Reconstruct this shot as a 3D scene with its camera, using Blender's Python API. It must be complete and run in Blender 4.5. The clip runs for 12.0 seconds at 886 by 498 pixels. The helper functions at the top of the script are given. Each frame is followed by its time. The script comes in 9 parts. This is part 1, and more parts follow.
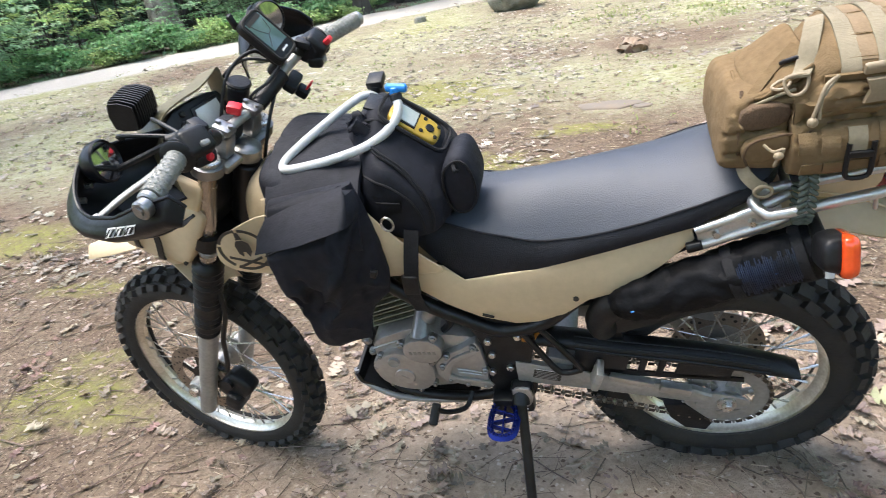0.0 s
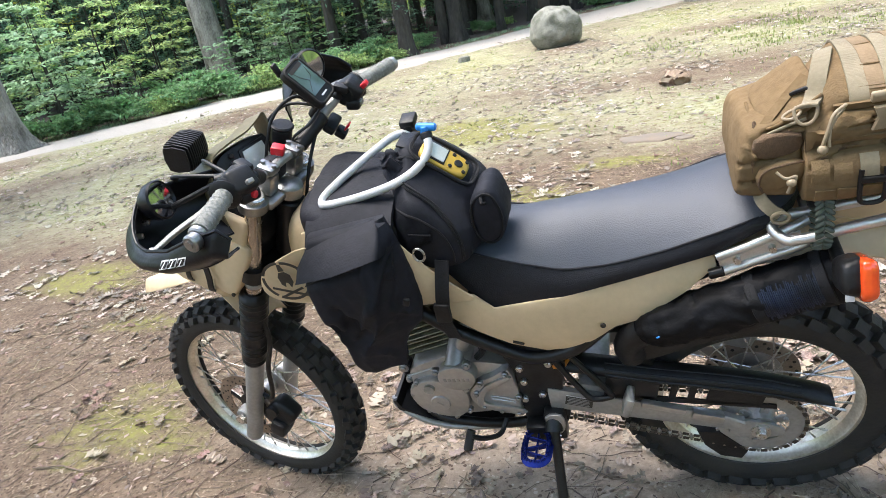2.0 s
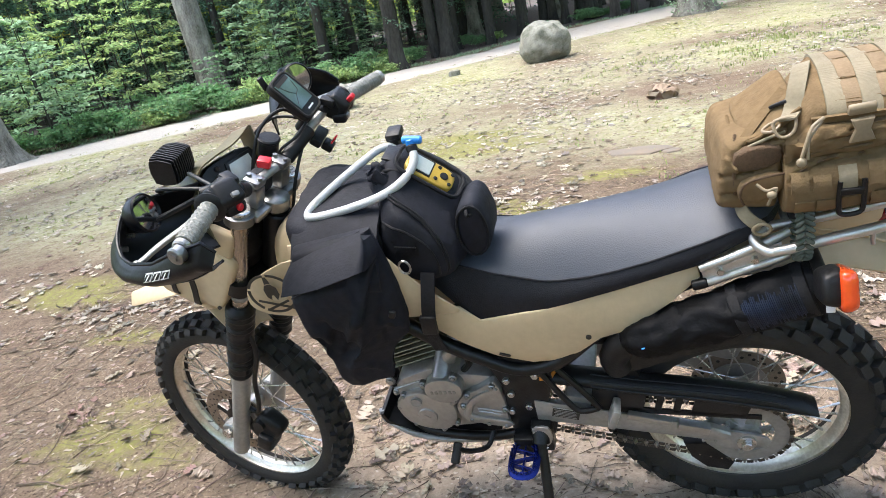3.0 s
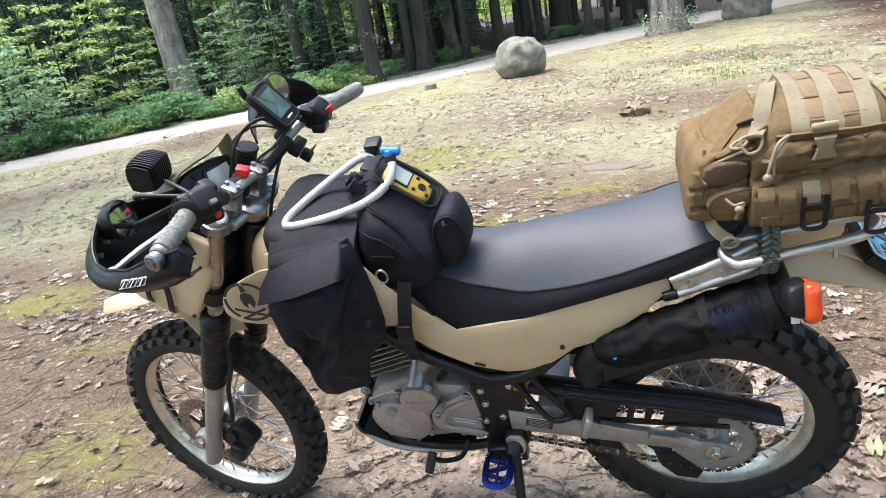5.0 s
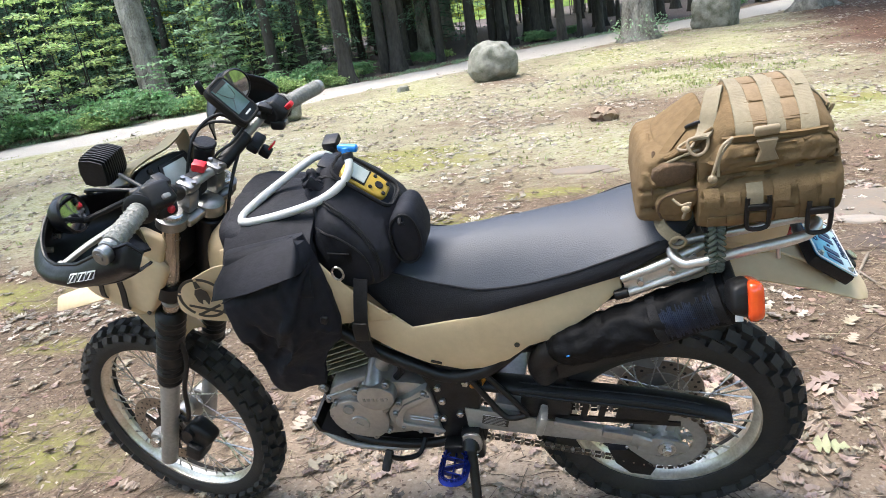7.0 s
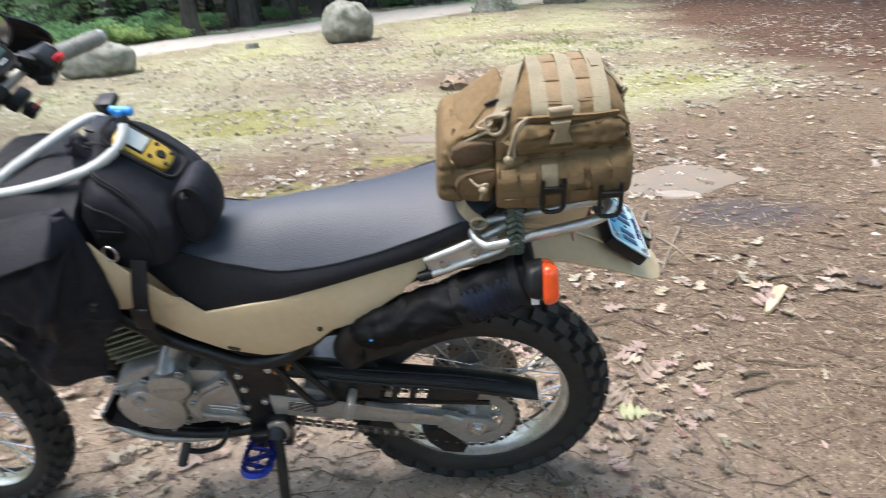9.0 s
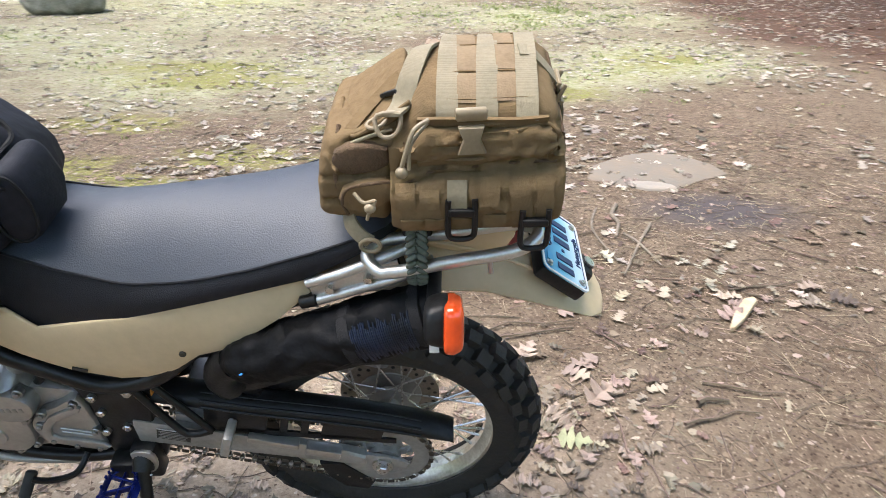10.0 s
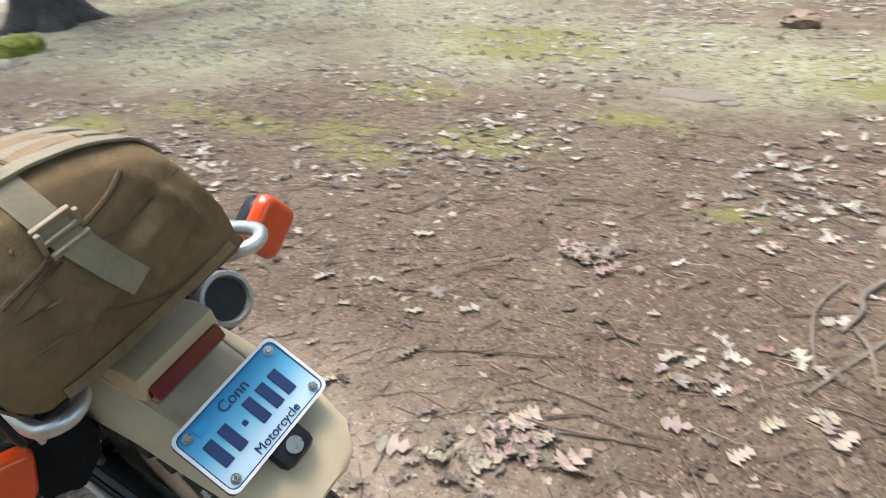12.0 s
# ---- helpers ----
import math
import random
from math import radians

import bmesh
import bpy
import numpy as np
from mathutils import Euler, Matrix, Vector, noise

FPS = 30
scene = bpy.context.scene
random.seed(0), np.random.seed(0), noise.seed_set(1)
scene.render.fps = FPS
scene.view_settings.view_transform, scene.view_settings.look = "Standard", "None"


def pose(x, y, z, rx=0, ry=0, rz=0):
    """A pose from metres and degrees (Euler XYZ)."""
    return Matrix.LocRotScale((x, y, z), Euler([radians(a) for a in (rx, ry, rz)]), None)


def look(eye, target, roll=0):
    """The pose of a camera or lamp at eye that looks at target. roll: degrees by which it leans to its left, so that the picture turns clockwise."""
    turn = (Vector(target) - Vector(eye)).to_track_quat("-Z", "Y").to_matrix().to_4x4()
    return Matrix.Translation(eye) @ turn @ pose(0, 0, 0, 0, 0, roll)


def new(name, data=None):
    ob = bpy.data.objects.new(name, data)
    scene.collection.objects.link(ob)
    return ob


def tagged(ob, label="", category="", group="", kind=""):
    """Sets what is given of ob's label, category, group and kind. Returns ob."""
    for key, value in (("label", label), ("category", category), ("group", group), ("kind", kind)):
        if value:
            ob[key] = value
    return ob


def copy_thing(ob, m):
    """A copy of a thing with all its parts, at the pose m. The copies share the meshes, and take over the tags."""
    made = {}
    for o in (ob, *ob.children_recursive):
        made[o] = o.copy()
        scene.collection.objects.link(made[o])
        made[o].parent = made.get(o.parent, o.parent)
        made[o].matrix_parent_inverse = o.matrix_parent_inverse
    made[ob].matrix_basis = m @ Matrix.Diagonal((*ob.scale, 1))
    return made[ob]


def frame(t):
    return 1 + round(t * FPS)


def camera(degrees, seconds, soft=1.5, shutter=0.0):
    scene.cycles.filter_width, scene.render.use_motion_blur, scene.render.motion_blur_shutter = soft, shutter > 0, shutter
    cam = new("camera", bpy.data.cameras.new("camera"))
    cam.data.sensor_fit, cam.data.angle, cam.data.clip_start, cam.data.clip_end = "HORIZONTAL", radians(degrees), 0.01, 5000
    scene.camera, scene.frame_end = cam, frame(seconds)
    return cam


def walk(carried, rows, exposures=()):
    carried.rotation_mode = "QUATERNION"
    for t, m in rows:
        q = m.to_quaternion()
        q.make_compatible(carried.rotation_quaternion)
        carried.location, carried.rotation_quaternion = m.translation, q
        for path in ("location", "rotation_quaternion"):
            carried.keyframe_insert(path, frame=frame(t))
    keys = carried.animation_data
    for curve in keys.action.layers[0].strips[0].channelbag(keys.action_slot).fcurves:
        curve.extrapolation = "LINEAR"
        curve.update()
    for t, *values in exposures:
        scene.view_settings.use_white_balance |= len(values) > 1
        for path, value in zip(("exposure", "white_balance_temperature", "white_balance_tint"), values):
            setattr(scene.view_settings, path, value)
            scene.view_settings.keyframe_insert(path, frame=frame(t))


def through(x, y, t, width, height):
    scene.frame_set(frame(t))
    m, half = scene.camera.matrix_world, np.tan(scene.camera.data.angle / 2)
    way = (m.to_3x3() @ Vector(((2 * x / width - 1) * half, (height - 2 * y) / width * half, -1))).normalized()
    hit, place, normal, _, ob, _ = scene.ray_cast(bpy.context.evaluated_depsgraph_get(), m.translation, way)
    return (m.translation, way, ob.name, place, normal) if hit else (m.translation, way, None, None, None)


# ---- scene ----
from mathutils.bvhtree import BVHTree
cam = camera(65.9, 12.0, soft=0.5, shutter=0.3)

PATH = [
    (0, (0.481, -1.572, 1.329), (-0.036, 0.186, 0.527), -9.5),
    (0.5, (0.518, -1.607, 1.333), (-0.132, 0.134, 0.592), -10.0),
    (1, (0.527, -1.618, 1.33), (-0.116, 0.132, 0.606), -9.5),
    (1.5, (0.529, -1.618, 1.337), (-0.115, 0.142, 0.639), -11.2),
    (2, (0.535, -1.627, 1.336), (-0.11, 0.139, 0.654), -11.5),
    (2.5, (0.542, -1.629, 1.334), (-0.091, 0.15, 0.674), -11.3),
    (3, (0.547, -1.628, 1.334), (-0.071, 0.159, 0.682), -11.3),
    (4.8, (0.548, -1.648, 1.334), (0.009, 0.172, 0.703), -10.6),
    (5, (0.546, -1.647, 1.335), (0.003, 0.172, 0.705), -9.9),
    (5.5, (0.548, -1.646, 1.334), (0.006, 0.173, 0.705), -8.6),
    (6, (0.541, -1.642, 1.329), (-0.014, 0.169, 0.687), -8.8),
    (6.5, (0.55, -1.654, 1.328), (0.016, 0.16, 0.677), -7.9),
    (6.7, (0.567, -1.657, 1.326), (0.065, 0.17, 0.683), -8.5),
    (8.3, (0.604, -1.595, 1.312), (0.261, 0.273, 0.688), -6.9),
    (8.5, (0.628, -1.664, 1.321), (0.295, 0.214, 0.719), -8.7),
    (9, (0.685, -1.549, 1.306), (0.616, 0.329, 0.522), -4.0),
    (9.5, (0.73, -1.365, 1.288), (0.891, 0.44, 0.442), 0.5),
    (10, (0.822, -1.272, 1.288), (0.804, 0.53, 0.419), 0.1),
    (10.5, (1.062, -1.171, 1.294), (0.657, 0.613, 0.485), -2.5),
    (11, (1.288, -1.03, 1.312), (0.644, 0.689, 0.52), -4.0),
    (11.5, (1.396, -0.782, 1.32), (0.802, 0.854, 0.335), -0.9),
    (12, (1.61, -0.592, 1.344), (0.56, 0.825, 0.402), -5.0),
]
walk(cam, [(t, look(eye, target, roll)) for t, eye, target, roll in PATH],
     [(0.0, 2.28), (6.5, 2.26), (8.5, 2.18), (9.0, 2.14), (10.0, 2.16), (10.5, 2.18), (11.0, 2.05), (11.5, 1.93), (12.0, 1.95)])

# ---- world, sun, exposure ----
world = bpy.data.worlds.new("world")
scene.world = world
world.use_nodes = True
wn = world.node_tree
sky = wn.nodes.new("ShaderNodeTexSky")
sky.sky_type, sky.sun_disc = "NISHITA", False
sky.sun_elevation, sky.sun_rotation = radians(72), radians(260)
sky.air_density, sky.dust_density, sky.ozone_density = 1.0, 3.0, 1.0
wn.links.new(sky.outputs[0], wn.nodes["Background"].inputs[0])
wn.nodes["Background"].inputs[1].default_value = 0.15
sun = new("sun", bpy.data.lights.new("sun", "SUN"))
sun.data.energy, sun.data.angle, sun.data.color = 0.85, radians(38), (0.975, 0.982, 0.965)
sun.matrix_world = look((-4.2, -0.8, 14), (0, 0, 0))


# ---- materials ----
def material(name, color, rough=0.5, metal=0.0, vary=0.12, scale=8.0, bump=0.0, bump_scale=60.0, coat=0.0, second=None, weave=0.0, island=0.0, wrinkle=0.0, spec=0.5, depth=0.004, stretch=1.0):
    """A procedural surface: base colour with two scales of variation, fine relief, optional woven relief and island variation."""
    m = bpy.data.materials.new(name)
    m.use_nodes = True
    t = m.node_tree
    b = t.nodes["Principled BSDF"]
    N, K = t.nodes.new, t.links.new
    co = N("ShaderNodeTexCoord").outputs["Object"]
    if stretch != 1.0:
        mp_ = N("ShaderNodeMapping")
        mp_.inputs["Scale"].default_value = (1, 1, 1 / stretch)
        K(co, mp_.inputs["Vector"])
        co = mp_.outputs[0]
    big = N("ShaderNodeTexNoise")
    big.inputs["Scale"].default_value, big.inputs["Detail"].default_value = scale, 6
    K(co, big.inputs["Vector"])
    fine = N("ShaderNodeTexNoise")
    fine.inputs["Scale"].default_value, fine.inputs["Detail"].default_value = scale * 9, 4
    K(co, fine.inputs["Vector"])
    mix = N("ShaderNodeMix")
    mix.data_type = "RGBA"
    c2 = second or tuple(c * (1 - 2.2 * vary) for c in color)
    c1 = tuple(min(1, c * (1 + vary)) for c in color)
    mix.inputs[6].default_value, mix.inputs[7].default_value = (*c1, 1), (*c2, 1)
    add = N("ShaderNodeMath")
    add.operation = "MULTIPLY_ADD"
    K(fine.outputs[0], add.inputs[0])
    add.inputs[1].default_value = 0.6
    K(big.outputs[0], add.inputs[2])
    ramp = N("ShaderNodeMapRange")
    ramp.inputs[1].default_value, ramp.inputs[2].default_value = 0.55, 1.05
    K(add.outputs[0], ramp.inputs[0])
    K(ramp.outputs[0], mix.inputs[0])
    out = mix.outputs[2]
    if island:
        geo = N("ShaderNodeNewGeometry")
        hsv = N("ShaderNodeHueSaturation")
        mr = N("ShaderNodeMapRange")
        mr.inputs[3].default_value, mr.inputs[4].default_value = 1 - island, 1 + island
        K(geo.outputs["Random Per Island"], mr.inputs[0])
        K(mr.outputs[0], hsv.inputs["Value"])
        wn_ = N("ShaderNodeTexWhiteNoise")
        wn_.noise_dimensions = "1D"
        K(geo.outputs["Random Per Island"], wn_.inputs["W"])
        hr = N("ShaderNodeMapRange")
        hr.inputs[3].default_value, hr.inputs[4].default_value = 0.5 - island * 0.07, 0.5 + island * 0.06
        K(wn_.outputs[0], hr.inputs[0])
        K(hr.outputs[0], hsv.inputs["Hue"])
        K(out, hsv.inputs["Color"])
        out = hsv.outputs[0]
    K(out, b.inputs["Base Color"])
    rr = N("ShaderNodeMapRange")
    rr.inputs[3].default_value, rr.inputs[4].default_value = max(0.03, rough - 0.08), min(1, rough + 0.1)
    K(fine.outputs[0], rr.inputs[0])
    K(rr.outputs[0], b.inputs["Roughness"])
    b.inputs["Metallic"].default_value = metal
    b.inputs["Coat Weight"].default_value = coat
    b.inputs["Specular IOR Level"].default_value = spec
    height = None
    if bump:
        bn = N("ShaderNodeTexNoise")
        bn.inputs["Scale"].default_value, bn.inputs["Detail"].default_value = bump_scale, 5
        K(co, bn.inputs["Vector"])
        height, amount = bn.outputs[0], bump
    if weave:
        w1, w2 = N("ShaderNodeTexWave"), N("ShaderNodeTexWave")
        w1.bands_direction, w2.bands_direction = "DIAGONAL", "Z"
        for w in (w1, w2):
            w.inputs["Scale"].default_value = weave
            w.inputs["Distortion"].default_value = 0.6
            K(co, w.inputs["Vector"])
        mm = N("ShaderNodeMath")
        mm.operation = "MAXIMUM"
        K(w1.outputs[1], mm.inputs[0])
        K(w2.outputs[1], mm.inputs[1])
        if height:
            ad = N("ShaderNodeMath")
            ad.operation = "MULTIPLY_ADD"
            ad.inputs[1].default_value = 0.12
            K(mm.outputs[0], ad.inputs[0])
            K(height, ad.inputs[2])
            height = ad.outputs[0]
        else:
            height, amount = mm.outputs[0], 0.25
    if height:
        bp = N("ShaderNodeBump")
        bp.inputs["Strength"].default_value, bp.inputs["Distance"].default_value = amount, depth
        K(height, bp.inputs["Height"])
        if wrinkle:
            wk = N("ShaderNodeTexNoise")
            wk.noise_type = "RIDGED_MULTIFRACTAL"
            wk.inputs["Scale"].default_value, wk.inputs["Detail"].default_value, wk.inputs["Distortion"].default_value = 11.0, 3, 1.2
            K(co, wk.inputs["Vector"])
            b2 = N("ShaderNodeBump")
            b2.inputs["Strength"].default_value, b2.inputs["Distance"].default_value = wrinkle, 0.012
            K(wk.outputs[0], b2.inputs["Height"])
            K(b2.outputs[0], bp.inputs["Normal"])
        K(bp.outputs[0], b.inputs["Normal"])
    return m


def leafy(name, color, island=0.35, through=0.35):
    """Thin leaf: diffuse with some light passing through, each leaf a little different."""
    m = material(name, color, 0.55, vary=0.1, scale=3, island=island)
    t = m.node_tree
    b = t.nodes["Principled BSDF"]
    tr = t.nodes.new("ShaderNodeBsdfTranslucent")
    src = b.inputs["Base Color"].links[0].from_socket
    t.links.new(src, tr.inputs[0])
    ms = t.nodes.new("ShaderNodeMixShader")
    ms.inputs[0].default_value = through
    t.links.new(b.outputs[0], ms.inputs[1])
    t.links.new(tr.outputs[0], ms.inputs[2])
    t.links.new(ms.outputs[0], t.nodes["Material Output"].inputs[0])
    return m


TAN = material("tan_paint", (0.575, 0.448, 0.285), 0.55, vary=0.05, scale=6, bump=0.12, bump_scale=180, spec=0.3)
BLACK = material("black_plastic", (0.010, 0.010, 0.011), 0.45, vary=0.3, scale=20, bump=0.12, bump_scale=250, spec=0.32)
GLOSS = material("glossy_black_plastic", (0.006, 0.006, 0.008), 0.34, vary=0.3, scale=16, bump=0.1, bump_scale=160, spec=0.28)
FRAME = material("black_frame_paint", (0.009, 0.009, 0.010), 0.38, vary=0.4, scale=30, bump=0.1, spec=0.35)
RUBBER = material("tyre_rubber", (0.013, 0.013, 0.014), 0.68, spec=0.35, vary=0.35, scale=14, bump=0.4, bump_scale=120, second=(0.035, 0.031, 0.026))
GRIP = material("grey_grip_rubber", (0.28, 0.28, 0.26), 0.8, vary=0.15, scale=40, bump=0.5, bump_scale=300)
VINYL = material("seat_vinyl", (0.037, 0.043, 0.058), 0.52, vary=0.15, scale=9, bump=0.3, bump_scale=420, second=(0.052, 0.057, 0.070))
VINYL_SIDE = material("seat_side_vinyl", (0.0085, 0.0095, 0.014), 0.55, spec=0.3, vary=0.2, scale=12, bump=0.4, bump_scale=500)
NYLON = material("black_nylon", (0.0085, 0.0094, 0.0150), 0.72, spec=0.30, vary=0.22, scale=7, bump=0.22, bump_scale=160, weave=190, wrinkle=0.12)
NYLON_TRIM = material("black_webbing", (0.013, 0.013, 0.015), 0.7, vary=0.2, scale=30, weave=260, spec=0.25)
COYOTE = material("coyote_nylon", (0.184, 0.124, 0.065), 0.9, vary=0.12, scale=9, bump=0.4, bump_scale=260, weave=210, wrinkle=0.45, spec=0.15)
COYOTE_DARK = material("coyote_fleece", (0.118, 0.072, 0.040), 0.95, vary=0.15, scale=25, bump=0.7, bump_scale=400)
FLEECE = material("loop_panel", (0.235, 0.168, 0.104), 0.95, vary=0.10, scale=25, bump=0.3, bump_scale=400, spec=0.15)
WEBBING = material("tan_webbing", (0.235, 0.196, 0.128), 0.8, vary=0.08, scale=20, weave=330)
TANPLASTIC = material("tan_plastic", (0.265, 0.205, 0.130), 0.5, vary=0.08, scale=20)
CASTING = material("cast_aluminium", (0.40, 0.39, 0.375), 0.38, 0.75, vary=0.12, scale=9, bump=0.12, bump_scale=300, second=(0.33, 0.32, 0.305))
CLAMP = material("machined_aluminium", (0.30, 0.30, 0.295), 0.34, 0.9, vary=0.08, scale=30, bump=0.05)
SILVER = material("silver_paint", (0.33, 0.325, 0.31), 0.42, 0.5, vary=0.1, scale=12, bump=0.1)
RIM = material("rim_aluminium", (0.74, 0.71, 0.63), 0.36, 0.8, vary=0.12, scale=15, second=(0.5, 0.45, 0.36))
CHROME = material("steel", (0.58, 0.56, 0.53), 0.28, 0.95, vary=0.1, scale=20)
STANCHION = material("fork_stanchion", (0.40, 0.35, 0.30), 0.24, 0.9, vary=0.04, scale=6)
RACKTUBE = material("rack_aluminium", (0.62, 0.61, 0.59), 0.38, 0.85, vary=0.08, scale=30, bump=0.06)
CHAIN = material("oily_chain_steel", (0.13, 0.115, 0.10), 0.36, 0.85, vary=0.3, scale=60)
DISC = material("brake_disc_steel", (0.34, 0.29, 0.24), 0.4, 0.85, vary=0.15, scale=25)
BLUE = material("blue_anodised", (0.010, 0.022, 0.19), 0.35, 0.7, vary=0.2, scale=30)
ORANGE = material("orange_lens", (0.66, 0.070, 0.012), 0.15, vary=0.06, scale=20, coat=0.5)
RED = material("red_plastic", (0.62, 0.02, 0.03), 0.35, vary=0.08, scale=20)
REDLENS = material("dark_red_lens", (0.15, 0.008, 0.012), 0.15, vary=0.08, scale=20, coat=0.5)
BRASS = material("orange_spring_paint", (0.55, 0.22, 0.03), 0.4, vary=0.2, scale=25)
HOSE = material("grey_white_hose", (0.52, 0.53, 0.53), 0.6, vary=0.05, scale=40, weave=420)
VALVE = material("blue_silicone", (0.02, 0.25, 0.75), 0.35, vary=0.08, scale=30)
YELLOW = material("yellow_plastic", (0.46, 0.30, 0.04), 0.4, vary=0.05, scale=30)
LCD = material("grey_green_screen", (0.095, 0.150, 0.140), 0.12, vary=0.06, scale=30, coat=0.4)
# Darker tan for the dash shroud: the shade on its inside is in the colour
TAN_SHADED = material("shaded_tan_plastic", (0.150, 0.127, 0.074), 0.4, vary=0.12, scale=14)
LCD_PALE = material("pale_screen", (0.55, 0.58, 0.55), 0.14, vary=0.05, scale=30, coat=0.4)
MIRROR = material("mirror_glass", (0.30, 0.32, 0.34), 0.02, 1.0, vary=0.0)
WHITE = material("white_print", (0.75, 0.75, 0.74), 0.5, vary=0.04)
INK = material("dark_print", (0.03, 0.025, 0.02), 0.55, vary=0.1)
PARACORD = material("green_grey_paracord", (0.045, 0.06, 0.045), 0.85, vary=0.3, scale=90, weave=500, second=(0.11, 0.12, 0.10))
FINPAINT = material("yellowed_fins", (0.22, 0.22, 0.16), 0.5, 0.5, vary=0.2, scale=20)
PLATEBLUE = material("plate_blue", (0.03, 0.30, 0.55), 0.3, vary=0.03)
PLATEINK = material("plate_navy", (0.012, 0.035, 0.12), 0.4, vary=0.05)
TAPE = material("black_tape", (0.0045, 0.0047, 0.0060), 0.62, vary=0.4, scale=20, bump=0.5, bump_scale=60, spec=0.16, wrinkle=0.5)
BLUETAPE = material("blue_tape", (0.005, 0.012, 0.036), 0.5, vary=0.4, scale=25)
BARK = material("oak_bark", (0.27, 0.26, 0.23), 0.9, vary=0.4, scale=5.0, bump=1.0, bump_scale=20, second=(0.085, 0.075, 0.062), depth=0.09, stretch=3.0)
BARK_DARK = material("hemlock_bark", (0.050, 0.046, 0.039), 0.9, vary=0.3, scale=2, bump=1.0, bump_scale=22, depth=0.03, stretch=3.0)
STONE = material("granite", (0.235, 0.230, 0.200), 0.9, vary=0.3, scale=6.0, bump=1.0, bump_scale=22, second=(0.095, 0.100, 0.070))
SLAB = material("slab_stone", (0.138, 0.122, 0.102), 0.9, vary=0.12, scale=5, bump=0.9, bump_scale=40, second=(0.20, 0.155, 0.115))
SLAB_PALE = material("bleached_stone", (0.20, 0.185, 0.165), 0.9, vary=0.15, scale=14, bump=0.9, bump_scale=60, second=(0.30, 0.25, 0.2))
DEADLEAF = leafy("dead_oak_leaf", (0.285, 0.228, 0.176), 0.55, 0.12)
# Paler dead leaf: the clearing's stronger sunlight is put into its colour
DEADLEAF_LIT = leafy("sunlit_dead_leaf", (0.40, 0.350, 0.285), 0.50, 0.12)
# Red-brown litter of the slope, darkened in colour for the tree shade there
RUSTLEAF_SHADED = leafy("shaded_rust_leaf", (0.135, 0.078, 0.052), 0.6, 0.1)
DEADLEAF_DARK = leafy("wet_dead_leaf", (0.200, 0.138, 0.098), 0.55, 0.1)
STRAW = material("dry_straw", (0.34, 0.27, 0.19), 0.9, vary=0.15, scale=12, island=0.6)
TWIG = material("dry_twig", (0.165, 0.122, 0.088), 0.9, vary=0.2, scale=12, island=0.45)
SPLITWOOD = material("split_firewood", (0.50, 0.395, 0.26), 0.8, vary=0.12, scale=18, bump=0.6, bump_scale=90)
DRIFTWOOD = material("bleached_branch", (0.215, 0.175, 0.135), 0.9, vary=0.2, scale=18, bump=0.6, bump_scale=90)
GREEN_BRIGHT = leafy("sunlit_leaf", (0.38, 0.52, 0.21), 0.4, 0.5)
GREEN_MID = leafy("shrub_leaf", (0.18, 0.345, 0.155), 0.4, 0.45)
GREEN_PALE = leafy("pale_ash_leaf", (0.36, 0.53, 0.32), 0.3, 0.45)
HALF_GREEN = leafy("half_green_leaf", (0.27, 0.27, 0.155), 0.45, 0.15)
GREEN_DARK = leafy("hemlock_needle", (0.120, 0.230, 0.150), 0.4, 0.4)
# Bright yellow-green puts the sunlight beyond the trunks into the leaf colour
GREEN_YELLOW = leafy("sunlit_yellow_leaf", (0.42, 0.46, 0.06), 0.4, 0.5)
GRASS = leafy("pale_grass", (0.27, 0.33, 0.11), 0.35, 0.3)
MOSS = material("moss", (0.20, 0.21, 0.03), 0.95, vary=0.3, scale=20, bump=1.0, bump_scale=200)


def plate_face():
    """Licence plate paint: deep blue at the top edge fading to white at the lower edge."""
    m = material("plate_paint", (0.6, 0.7, 0.75), 0.3, vary=0.02)
    t = m.node_tree
    co = t.nodes.new("ShaderNodeTexCoord")
    sp = t.nodes.new("ShaderNodeSeparateXYZ")
    t.links.new(co.outputs["Object"], sp.inputs[0])
    r = t.nodes.new("ShaderNodeMapRange")
    r.inputs[1].default_value, r.inputs[2].default_value = -0.035, 0.045
    t.links.new(sp.outputs[1], r.inputs[0])
    c = t.nodes.new("ShaderNodeValToRGB")
    c.color_ramp.elements[0].color, c.color_ramp.elements[1].color = (0.58, 0.72, 0.79, 1), (0.01, 0.20, 0.42, 1)
    mid = c.color_ramp.elements.new(0.5)
    mid.color = (0.13, 0.45, 0.63, 1)
    t.links.new(r.outputs[0], c.inputs[0])
    t.links.new(c.outputs[0], t.nodes["Principled BSDF"].inputs["Base Color"])
    return m


PLATE = plate_face()


